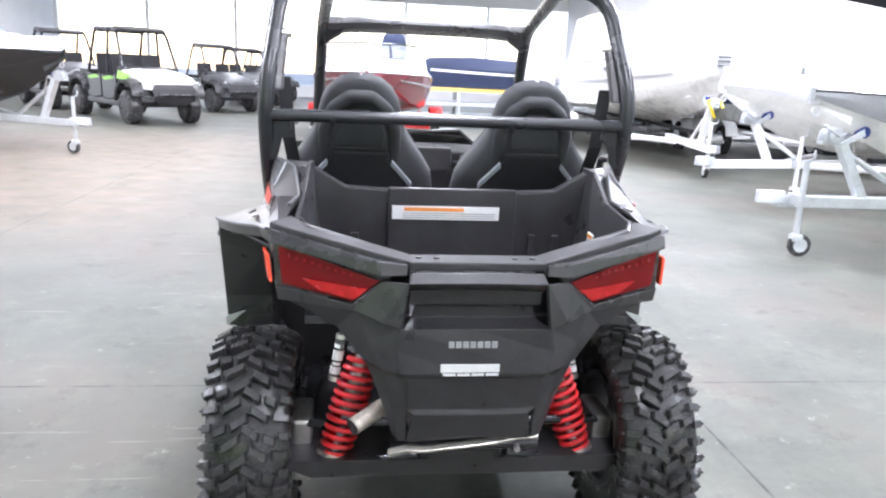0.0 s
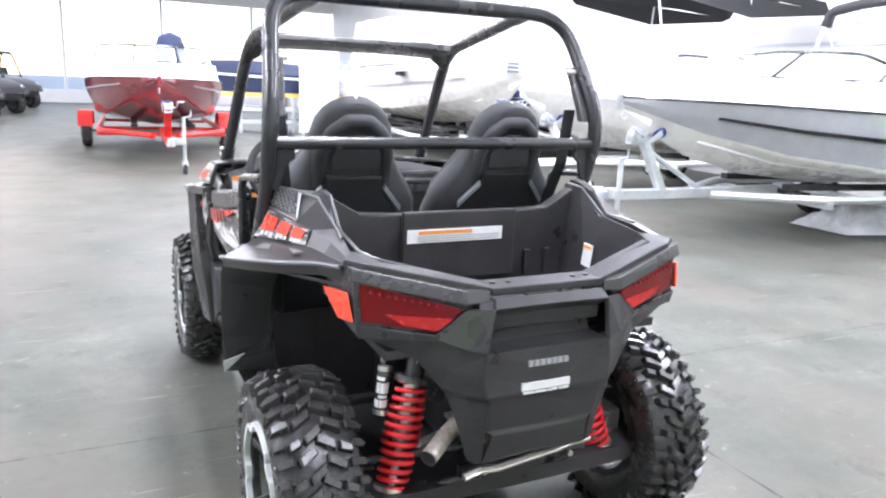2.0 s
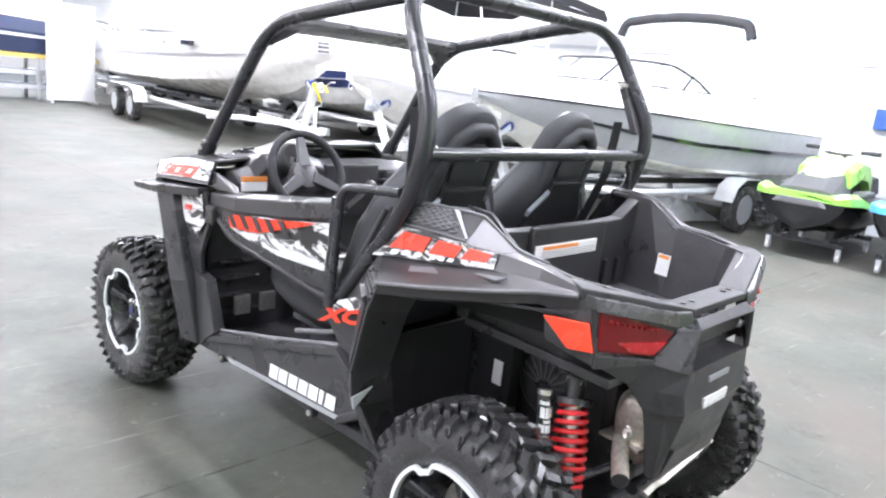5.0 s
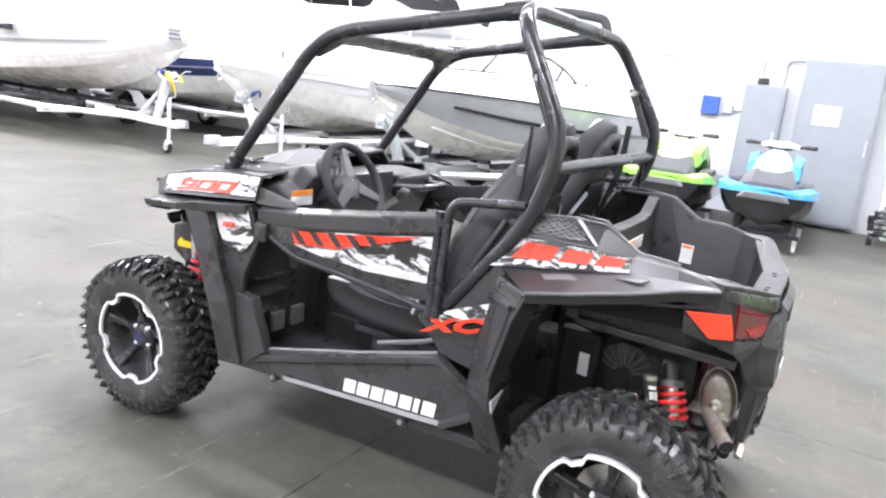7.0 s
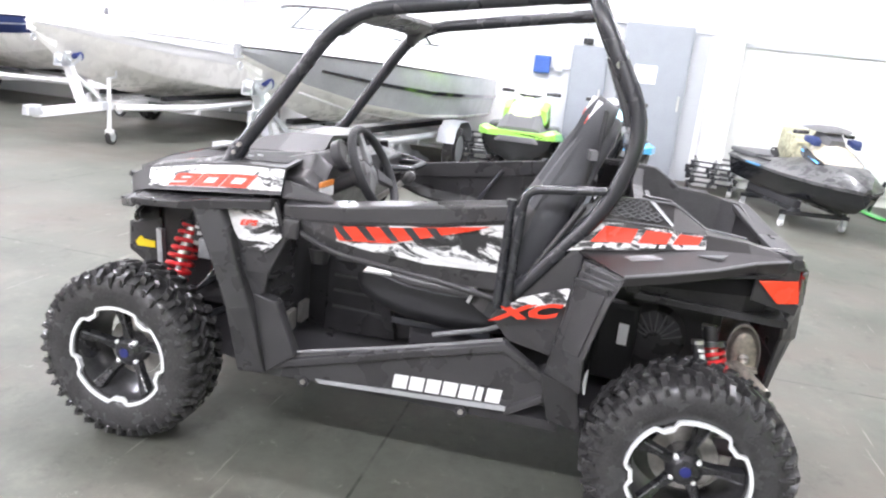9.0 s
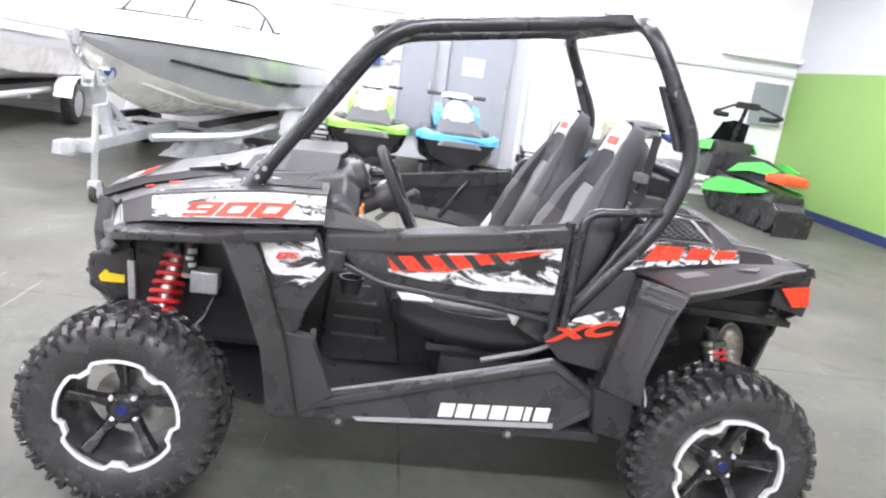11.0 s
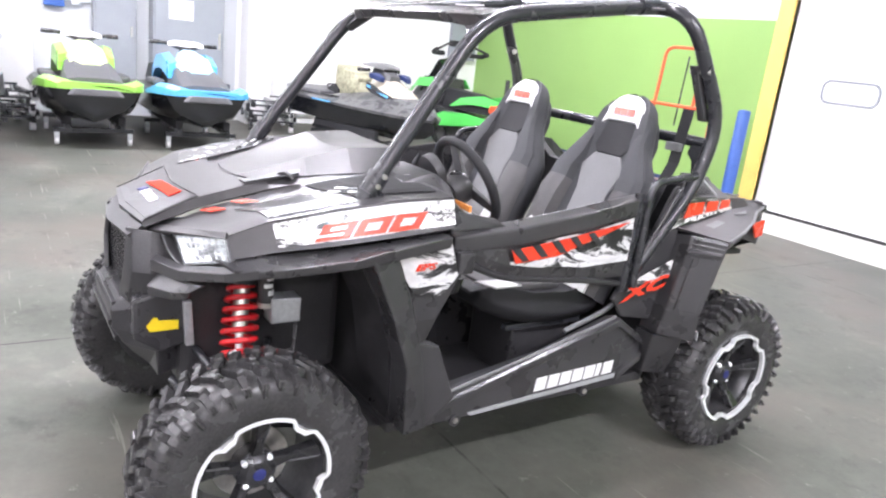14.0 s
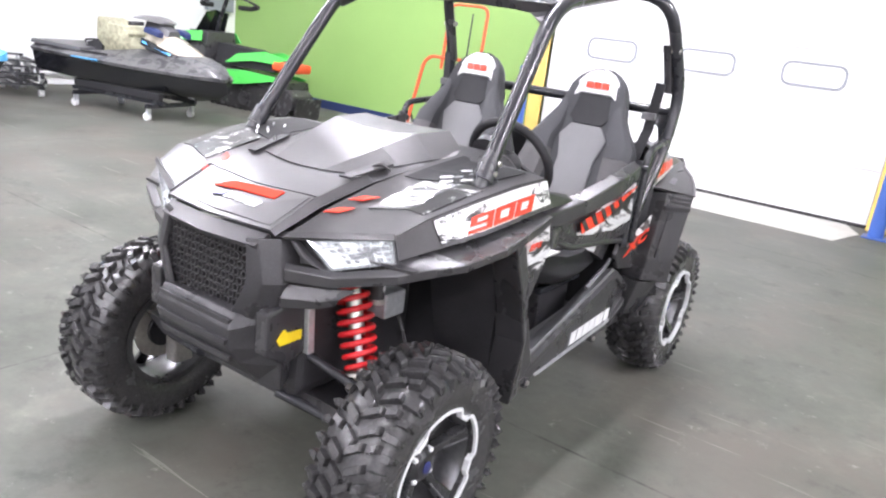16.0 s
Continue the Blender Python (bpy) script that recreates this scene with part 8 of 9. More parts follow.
# tarpaulin heap under the bowrider
bm = B()
rows = []
for i in range(31):
    r = []
    for k in range(21):
        u, v = i / 30, k / 20
        h = 0.4 * math.sin(math.pi * u) ** 0.6 * math.sin(math.pi * v) ** 0.6
        r.append((6.55 + 1.45 * u + 0.04 * noise.noise((3 * u, 5 * v, 1)), 3.35 + 0.75 * v - 0.35 * u, 0.012 + h * (0.7 + 0.8 * noise.noise((9 * u, 7 * v, 3)))))
    rows.append(r)
sheet(bm, rows, -0.008)
tp = new("tarpaulin", mesh_of("tarpaulin", bm, TARP, 60))
tagged(tp, "crumpled grey tarpaulin heaped on the floor", "tarpaulin")

# ---- the rack with a navy boat cover, and the white board ----
rk = thing("storage_rack", "blue-grey steel rack with a yellow front beam", "rack", pose(2.55, 17.7, 0))
for x in (-1.5, -0.1, 1.3):
    for y in (0, 0.9):
        part("upright", boxb(x - 0.04, x + 0.04, y - 0.04, y + 0.04, 0, 1.15), GALV, rk)
for z, mt in ((0.3, GALV), (0.62, GALV), (1.0, YELLOW_PAINT)):
    part("beam", boxb(-1.6, 2.6, -0.06, -0.041, z - 0.05, z + 0.05), mt, rk, "painted rack beam")
    part("shelf", boxb(-1.6, 2.6, -0.04, 0.95, z + 0.04, z + 0.055), CABINET_GREY, rk)
cv = thing("covered_boat", "small boat under a navy blue cover on the rack", "boat", pose(2.55, 18.1, 1.07))
part("cover", loft(B(), [[(x, -w, 0), (x, -w * 0.9, h * 0.6), (x, 0, h), (x, w * 0.9, h * 0.6), (x, w, 0)] for x, w, h in ((-1.5, 0.12, 0.35), (-0.9, 0.4, 0.75), (0.2, 0.5, 0.8), (2.4, 0.5, 0.7))]), CANVAS_BLUE, cv, "navy blue canvas cover", smooth=40)
part("cover_stripe", loft(B(), [[(x, -w - 0.012, z), (x, -w - 0.004, z), (x, -w, z + 0.06), (x, -w - 0.01, z + 0.06)] for x, w, z in ((-0.9, 0.39, 0.4), (0.2, 0.49, 0.36), (2.4, 0.49, 0.3))]), DECAL_WHITE, cv, "pale stripe")
bd = thing("display_board", "plain white free-standing display board", "board", pose(4.43, 17.3, 0))
part("panel", boxb(-0.53, 0.53, -0.02, 0.02, 0.06, 2.24), GEL_WHITE, bd, bevel=0.005)
for x in (-0.5, 0.5):
    part("foot", boxb(x - 0.03, x + 0.03, -0.3, 0.3, 0, 0.06), GALV, bd, bevel=0.005)


# ---- other side-by-sides along the aisle ----
def far_utv(m, accent, label, crew=False):
    """A parked side-by-side whose front looks along -y; crew: two rows of seats."""
    t = thing("parked_vehicle", label, "off-road vehicle", m, "parked side-by-sides")
    wb = 2.75 if crew else 2.1
    back = wb - 0.75
    for sx in (-1, 1):
        for y in (0.0, wb):
            wheel_parts(t, (sx * 0.62, y, 0.35), (1, 0, 0), 0.35, 0.13, RIM_BARREL)
        for y0 in (0.0, wb):
            part("fender", loft(B(), [[(sx * 0.4, y0 + y, z - 0.06), (sx * 0.75, y0 + y, z - 0.07), (sx * 0.76, y0 + y, z), (sx * 0.42, y0 + y, z + 0.05)] for y, z in ((-0.46, 0.66), (-0.36, 0.82), (-0.1, 0.9), (0.2, 0.88), (0.42, 0.72), (0.5, 0.52))]), PLASTIC, t, "black moulded fender", smooth=40)
        part("cage_side", tube(B(), [(sx * 0.58, 0.42, 1.08), (sx * 0.52, 0.8, 1.86), (sx * 0.52, back, 1.92), (sx * 0.56, back + 0.38, 1.05)], 0.032, 8, bend=0.15), TUBE_BLACK, t, smooth=50)
        if crew:
            part("cage_post", tube(B(), [(sx * 0.52, 1.25, 1.9), (sx * 0.58, 1.3, 0.75)], 0.03, 8), TUBE_BLACK, t, smooth=50)
        part("headlamp", loft(B(), [[(sx * 0.28, -0.62, z), (sx * 0.52, -0.55, z + 0.02), (sx * 0.52, -0.5, z + 0.02), (sx * 0.28, -0.57, z)] for z in (0.83, 0.9)]), MIRROR_CHROME, t, "headlamp", bevel=0.01)
        for row_y in ((0.95, 1.85) if crew else (0.95,)):
            part("seat", loft(B(), [[(sx * 0.3 - 0.22, y, z), (sx * 0.3 + 0.22, y, z), (sx * 0.3 + 0.2, y + 0.12, z), (sx * 0.3 - 0.2, y + 0.12, z)] for y, z in ((row_y, 0.65), (row_y + 0.12, 1.2), (row_y + 0.15, 1.4))]), SEAT_BLACK, t, bevel=0.03)
        for k in range(2 if crew else 1):
            y0 = 0.55 + 0.85 * k
            dr = part("door", loft(B(), [[(sx * 0.62, y0 + y, z0), (sx * 0.68, y0 + y, z0), (sx * 0.68, y0 + y, z1), (sx * 0.62, y0 + y, z1)] for y, z0, z1 in ((0.0, 0.5, 0.98), (0.4, 0.44, 0.94), (0.8, 0.48, 0.98))]), GEL_BLACK, t, "black half door", bevel=0.02)
            part("door_flash", prism(B(), [(sx * 0.683, y0 + 0.05, 0.9), (sx * 0.683, y0 + 0.6, 0.84), (sx * 0.683, y0 + 0.75, 0.9), (sx * 0.683, y0 + 0.3, 0.95)], (sx * 0.006, 0, 0)), accent, dr, "bright flash on the door")
        part("accent_panel", prism(B(), [(sx * 0.6, 0.02, 0.98), (sx * 0.62, 0.5, 1.06), (sx * 0.66, 0.5, 0.9), (sx * 0.64, 0.1, 0.88)], (sx * 0.03, 0, 0)), accent, t, "bright side panel", bevel=0.01)
        part("spring", cyl(B(), (sx * 0.5, 0.02, 0.45), (sx * 0.36, 0.02, 0.8), 0.045, n=10), accent, t, "bright shock spring", smooth=40)
        part("sill", boxb(sx * 0.62 - 0.06, sx * 0.62 + 0.06, 0.45, wb - 0.5, 0.36, 0.46), GREY_PLASTIC, t, bevel=0.02)
    # the crew hood is pale: glare on its dark top is put in the colour
    part("hood", loft(B(), [[(-w, y, z0), (-w * 0.96, y, z1 - 0.05), (-w * 0.6, y, z1), (w * 0.6, y, z1), (w * 0.96, y, z1 - 0.05), (w, y, z0)] for y, w, z0, z1 in ((-0.68, 0.4, 0.72, 0.9), (-0.5, 0.52, 0.72, 0.99), (-0.1, 0.58, 0.75, 1.06), (0.45, 0.62, 0.75, 1.12))]), HOOD_GLARE if crew else SKI_GREY, t, "glossy moulded hood", smooth=30)
    part("cowl_cap", loft(B(), [[(-0.55, y, z), (0.55, y, z), (0.5, y, z + 0.06), (-0.5, y, z + 0.06)] for y, z in ((0.4, 1.06), (0.62, 1.1))]), PLASTIC, t, bevel=0.015)
    part("grille", loft(B(), [[(-w, y, z), (w, y, z), (w * 0.9, y + 0.1, z), (-w * 0.9, y + 0.1, z)] for w, y, z in ((0.3, -0.66, 0.42), (0.42, -0.72, 0.55), (0.46, -0.7, 0.74), (0.4, -0.68, 0.84))]), PLASTIC_DEEP, t, "black grille and bumper", bevel=0.02)
    part("bumper_bar", tube(B(), [(-0.4, -0.68, 0.5), (-0.38, -0.78, 0.62), (0.38, -0.78, 0.62), (0.4, -0.68, 0.5)], 0.025, 8, bend=0.05), TUBE_BLACK, t, smooth=50)
    part("floor_pan", boxb(-0.58, 0.58, 0.3, wb - 0.3, 0.32, 0.42), PLASTIC, t, bevel=0.03)
    part("dash", loft(B(), [[(-0.58, 0.5, z), (0.58, 0.5, z), (0.58, 0.5 + d, z), (-0.58, 0.5 + d, z)] for z, d in ((0.75, 0.1), (1.0, 0.28), (1.14, 0.2))]), PLASTIC_DEEP, t, bevel=0.03)
    part("steering_wheel", hoop(B(), (-0.32, 0.8, 1.1), (0, -0.8, 0.6), 0.17, 0.016, 20, 7), SEAT_BLACK, t, smooth=50)
    part("cargo_box", loft(B(), [[(-0.56, y, 0.72), (0.56, y, 0.72), (0.6, y, 1.05), (-0.6, y, 1.05)] for y in (wb - 0.35, wb + 0.6)]), PLASTIC, t, bevel=0.03)
    part("roof", loft(B(), [[(-w, y, z), (w, y, z), (w * 0.9, y, z + 0.06), (-w * 0.9, y, z + 0.06)] for y, w, z in ((0.72, 0.5, 1.86), (0.9, 0.56, 1.9), (back, 0.56, 1.93), (back + 0.15, 0.5, 1.9))]), PLASTIC_DEEP, t, "black roof panel", bevel=0.02)
    for y in (0.8, back):
        part("cage_cross", tube(B(), [(-0.52, y, 1.88), (0.52, y, 1.88)], 0.028, 8), TUBE_BLACK, t, smooth=50)
    return t


for x, y, ac, k, lb in ((-4.75, 15.5, SKI_GREEN, 1.1, "black side-by-side with lime green panels"), (-8.0, 19.6, SKI_GREY, 1.1, "dark grey side-by-side parked in the row"), (-4.0, 20.6, SKI_GREY, 1.0, "dark grey side-by-side parked in the row"), (-3.7, 24.5, SKI_PALEBLUE, 1.0, "pale blue side-by-side parked in the row"), (-3.5, 28.2, RED_PAINT, 1.0, "red side-by-side parked in the row")):
    far_utv(heading(x, y, 38) @ Matrix.Scale(k, 4), ac, lb, crew=ac is SKI_GREEN)


# ---- watercraft on stands ----
def lerp2(a, b, f):
    return a + (b - a) * f


def deck_band(S, h):
    """The bright bumper round the bow: its outer ends stand up like wings."""
    out = []
    for (u, w, z, c, zc, zk), up, inn in zip(S, (0.8, 1.5, 1.5, 0.7), (0.0, 0.55, 0.72, 0.86)):
        e = h * up
        out.append([(u, -w - 0.02, z - 0.02), (u - 0.01, -w - 0.015, z + 0.6 * e), (u, -w * 0.88, z + e), (u, -w * max(0.5, inn), z + 0.8 * h), (u, -w * 0.3, z + 0.8 * h), (u, w * 0.3, z + 0.8 * h), (u, w * max(0.5, inn), z + 0.8 * h), (u, w * 0.88, z + e), (u - 0.01, w + 0.015, z + 0.6 * e), (u, w + 0.02, z - 0.02)])
    return loft(B(), out)


def ski(m, main, pale, label, camo=False):
    """Personal watercraft: the bow points along -x; origin at mid-length on the floor."""
    k = thing("personal_watercraft", label, "watercraft", m, "watercraft on stands")
    if camo:
        S = [(-1.52, 0.05, 0.6, 0.03, 0.52, 0.46), (-1.36, 0.24, 0.61, 0.13, 0.46, 0.36), (-1.05, 0.43, 0.62, 0.3, 0.41, 0.29), (-0.45, 0.55, 0.63, 0.44, 0.38, 0.27), (0.6, 0.56, 0.64, 0.48, 0.38, 0.27), (1.42, 0.52, 0.66, 0.45, 0.4, 0.3)]
    else:
        S = [(-1.33, 0.36, 0.68, 0.2, 0.5, 0.38), (-1.26, 0.47, 0.68, 0.3, 0.44, 0.31), (-1.0, 0.53, 0.67, 0.4, 0.39, 0.27), (-0.62, 0.54, 0.63, 0.44, 0.37, 0.26), (0.0, 0.53, 0.58, 0.46, 0.37, 0.26), (1.0, 0.5, 0.56, 0.46, 0.37, 0.27), (1.36, 0.45, 0.55, 0.42, 0.38, 0.3)]
    part("hull", loft(B(), [[(u, -w, z), (u, -lerp2(w, c, 0.45), lerp2(z, zc, 0.6)), (u, -c, zc), (u, 0, zk), (u, c, zc), (u, lerp2(w, c, 0.45), lerp2(z, zc, 0.6)), (u, w, z), (u, 0.4 * w, z + 0.03), (u, -0.4 * w, z + 0.03)] for u, w, z, c, zc, zk in S]), GEL_BLACK, k, "black lower hull", smooth=35)
    if camo:
        part("deck", loft(B(), [[(u, -w - 0.02, z), (u, -w - 0.03, z + 0.04), (u, -w * 0.9, z + 0.09 * f), (u, -w * 0.5, z + 0.24 * f * g), (u, 0, z + 0.27 * f * g), (u, w * 0.5, z + 0.24 * f * g), (u, w * 0.9, z + 0.09 * f), (u, w + 0.03, z + 0.04), (u, w + 0.02, z)] for (u, w, z, c, zc, zk), f, g in zip(S, (0.3, 0.7, 1.0, 1.1, 1.0, 1.0), (1, 1, 1, 1, 0.45, 0.42))]), SKI_CAMO, k, "grey camouflage moulded deck", smooth=25)
        part("front_cowl", loft(B(), [[(u, -w, z0), (u, -w * 0.92, lerp2(z0, z1, 0.6)), (u, -w * 0.5, z1), (u, 0, z1 + 0.02), (u, w * 0.5, z1), (u, w * 0.92, lerp2(z0, z1, 0.6)), (u, w, z0)] for u, w, z0, z1 in ((-1.3, 0.03, 0.72, 0.75), (-1.15, 0.14, 0.74, 0.83), (-0.9, 0.25, 0.76, 0.94), (-0.6, 0.31, 0.78, 1.06), (-0.4, 0.29, 0.8, 1.12), (-0.25, 0.22, 0.8, 1.1))]), SKI_TAN_PALE, k, "glossy pale tan front cowl", smooth=35)
        for s in (-1, 1):
            part("cowl_window", loft(B(), [[(u, s * w, z), (u, s * (w + 0.02), z + 0.01), (u, s * (w + 0.005), z + h), (u, s * (w - 0.03), z + h)] for u, w, z, h in ((-0.98, 0.22, 0.8, 0.02), (-0.75, 0.29, 0.82, 0.08), (-0.45, 0.31, 0.88, 0.12), (-0.3, 0.28, 0.93, 0.1))]), GEL_BLACK, k, "dark blue-black side window")
            part("cowl_flash", loft(B(), [[(u, s * (w + 0.014), z), (u, s * (w + 0.026), z), (u, s * (w + 0.016), z + 0.02), (u, s * w, z + 0.02)] for u, w, z in ((-0.8, 0.28, 0.85), (-0.35, 0.3, 0.97))]), SKI_BLUE, k, "thin blue flash on the cowl")
            part("side_flash", loft(B(), [[(u, s * w, z), (u, s * (w + 0.012), z), (u, s * (w + 0.012), z + 0.02), (u, s * w, z + 0.02)] for u, w, z in ((0.15, 0.585, 0.66), (0.6, 0.59, 0.66))]), SKI_BLUE, k, "thin blue flash")
            part("grip", cyl(B(), (-0.3, s * 0.24, 1.2), (-0.2, s * 0.4, 1.19), 0.026, n=10), RUBBER, k, smooth=40)
            part("mirror", loft(B(), [[(u, s * a, z - 0.03), (u, s * b, z - 0.03), (u, s * b, z + 0.04), (u, s * a, z + 0.04)] for u, a, b, z in ((-0.62, 0.22, 0.3, 1.08), (-0.5, 0.2, 0.36, 1.12), (-0.4, 0.22, 0.34, 1.13))]), NAVY, k, "dark blue mirror pod", smooth=30, bevel=0.01)
            part("footwell", loft(B(), [[(u, s * a, z), (u, s * b, z), (u, s * b, z + 0.012), (u, s * a, z + 0.012)] for u, a, b, z in ((0.1, 0.36, 0.5, 0.75), (1.1, 0.34, 0.48, 0.735))]), SEAT_BLACK, k, "black footwell mat")
        part("visor", loft(B(), [[(u, -w, z), (u, -w * 0.4, z + h), (u, w * 0.4, z + h), (u, w, z)] for u, w, z, h in ((-0.5, 0.16, 1.22, 0.03), (-0.36, 0.3, 1.25, 0.05), (-0.2, 0.36, 1.27, 0.04), (-0.12, 0.2, 1.25, 0.02))]), GREY_PLASTIC, k, "dark grey handlebar cover", smooth=30, bevel=0.01)
        part("steering_neck", loft(B(), [[(u, -w, z), (u, -w * 0.6, z + 0.14), (u, w * 0.6, z + 0.14), (u, w, z)] for u, w, z in ((-0.6, 0.14, 1.0), (-0.42, 0.2, 1.08), (-0.22, 0.17, 1.1))]), SKI_GREY, k, "dark grey steering neck", smooth=30)
        part("saddle_front", loft(B(), [[(u, -w, 0.74), (u, -w * 0.85, z), (u, w * 0.85, z), (u, w, 0.74)] for u, w, z in ((-0.28, 0.2, 1.02), (-0.08, 0.25, 1.0), (0.2, 0.27, 0.98), (0.4, 0.25, 0.96))]), SKI_TAN, k, "tan padded front saddle", smooth=25, bevel=0.02)
        part("backrest", loft(B(), [[(u, -w, z0), (u, -w * 0.92, z), (u, w * 0.92, z), (u, w, z0)] for u, w, z0, z in ((-0.02, 0.24, 0.9, 1.04), (0.1, 0.27, 0.82, 1.13), (0.32, 0.27, 0.8, 1.15), (0.4, 0.25, 0.84, 1.19), (0.52, 0.24, 0.92, 1.22), (0.58, 0.2, 1.0, 1.18))]), SKI_TAN, k, "tan padded backrest on the saddle", smooth=25, bevel=0.02)
        part("rear_seat", loft(B(), [[(u, -w, 0.74), (u, -w * 0.8, z), (u, w * 0.8, z), (u, w, 0.74)] for u, w, z in ((0.45, 0.24, 0.95), (0.6, 0.24, 0.9), (0.8, 0.2, 0.84))]), SEAT_BLACK, k, "black rear saddle", smooth=40)
        part("rear_deck", loft(B(), [[(u, -w, z), (u, -w * 0.96, z + 0.06), (u, w * 0.96, z + 0.06), (u, w, z)] for u, w, z in ((0.55, 0.5, 0.73), (1.0, 0.52, 0.74), (1.46, 0.52, 0.75))]), SKI_GREY, k, "dark grey rear platform with mats", bevel=0.02)
        part("grab_rail", tube(B(), [(0.75, -0.18, 0.78), (0.82, -0.18, 0.88), (0.82, 0.18, 0.88), (0.75, 0.18, 0.78)], 0.014, 8, bend=0.05), RUBBER, k, smooth=50)
        return k
    part("side_deck", loft(B(), [[(u, -w - 0.01, z - 0.02), (u, -w * 0.9, z + 0.05), (u, w * 0.9, z + 0.05), (u, w + 0.01, z - 0.02)] for u, w, z, c, zc, zk in S[2:]]), SKI_GREY, k, "dark grey footwell deck", smooth=20)
    part("bumper_band", deck_band(S, 0.07), main, k, "bright upper deck band with raised ends", smooth=30)
    part("bow_lip", loft(B(), [[(u, -w, z), (u, w, z), (u, w * 0.8, z + 0.075), (u, -w * 0.8, z + 0.075)] for u, w, z in ((-1.36, 0.24, 0.6), (-1.3, 0.34, 0.595))]), GREY_PLASTIC, k, "grey bow plate under the band", bevel=0.012)
    part("front_cowl", loft(B(), [[(u, -w, z0), (u, -w * 0.8, lerp2(z0, z1, 0.7)), (u, -w * 0.5, z1), (u, w * 0.5, z1), (u, w * 0.8, lerp2(z0, z1, 0.7)), (u, w, z0)] for u, w, z0, z1 in ((-1.22, 0.33, 0.7, 0.78), (-1.0, 0.34, 0.7, 0.88), (-0.75, 0.31, 0.68, 0.99), (-0.3, 0.25, 0.62, 1.03))]), SKI_GREY, k, "dark grey front cowl", smooth=20)
    part("cowl_top", loft(B(), [[(u, -w, z), (u, -w * 0.8, z + h * 0.7), (u, -w * 0.35, z + h), (u, w * 0.35, z + h), (u, w * 0.8, z + h * 0.7), (u, w, z)] for u, w, z, h in ((-0.95, 0.1, 0.9, 0.02), (-0.86, 0.2, 0.91, 0.09), (-0.6, 0.22, 0.96, 0.14), (-0.35, 0.16, 1.0, 0.14), (-0.25, 0.1, 1.0, 0.12))]), pale, k, "bright dome before the handlebar", smooth=40)
    for s in (-1, 1):
        part("cowl_wing", loft(B(), [[(u, s * w, z), (u, s * (w + 0.09), z - 0.03), (u, s * (w + 0.1), z - 0.2), (u, s * w, z - 0.2)] for u, w, z in ((-0.62, 0.2, 1.0), (-0.3, 0.22, 1.1), (0.1, 0.2, 1.06), (0.4, 0.18, 0.9))]), main, k, "bright side wing of the cowl", smooth=30)
        part("side_pod", boxb(-0.6, -0.2, s * 0.4 - 0.08, s * 0.4 + 0.08, 0.7, 0.78), SKI_GREY, k, bevel=0.04)
    part("saddle", loft(B(), [[(u, -w, 0.66), (u, -w * 0.8, z), (u, 0, z + 0.03), (u, w * 0.8, z), (u, w, 0.66)] for u, w, z in ((-0.1, 0.16, 0.9), (0.2, 0.2, 0.84), (0.7, 0.24, 0.86), (1.2, 0.2, 0.86))]), SEAT_BLACK, k, "padded saddle", smooth=40)
    st = part("steering", boxb(-0.3, -0.16, -0.07, 0.07, 1.06, 1.16), SEAT_BLACK, k, "steering head", bevel=0.03)
    part("handlebar", tube(B(), [(-0.12, -0.36, 1.2), (-0.2, -0.22, 1.2), (-0.26, -0.07, 1.15), (-0.26, 0.07, 1.15), (-0.2, 0.22, 1.2), (-0.12, 0.36, 1.2)], 0.022, 8, bend=0.06), RUBBER, st, "black handlebar", smooth=50)
    part("bar_pad", loft(B(), [[(-0.26, y, 1.17), (-0.12, y, 1.17), (-0.14, y, 1.17 + h), (-0.24, y, 1.17 + h)] for y, h in ((-0.22, 0.04), (-0.12, 0.07), (0.12, 0.07), (0.22, 0.04))]), SEAT_WHITE, st, "white pad on the handlebar", bevel=0.012)
    for s in (-1, 1):
        part("grip", cyl(B(), (-0.14, s * 0.3, 1.2), (-0.1, s * 0.41, 1.2), 0.027, n=10), RUBBER, st, smooth=40)
    return k


def stand(m):
    t = thing("watercraft_stand", "low black steel stand on white castors", "stand", m, "watercraft stands")
    for s in (-1, 1):
        part("rail", boxb(-0.75, 0.75, s * 0.28 - 0.025, s * 0.28 + 0.025, 0.2, 0.25), TUBE_BLACK, t)
        part("pad", boxb(-0.7, 0.7, s * 0.28 - 0.04, s * 0.28 + 0.04, 0.25, 0.345), CANVAS_BLACK, t, bevel=0.01)
    for u in (-0.6, 0.6):
        part("cross_bar", boxb(u - 0.025, u + 0.025, -0.42, 0.42, 0.15, 0.2), TUBE_BLACK, t)
        for s in (-1, 1):
            c = part("castor", boxb(u - 0.02, u + 0.02, s * 0.38 - 0.025, s * 0.38 + 0.025, 0.07, 0.15), GALV, t, "white swivel castor")
            part("roller", cyl(B(), (u + 0.02, s * 0.38 - 0.02, 0.05), (u + 0.02, s * 0.38 + 0.02, 0.05), 0.05, n=14), WHITE_PAINT, c, smooth=40)
    return t


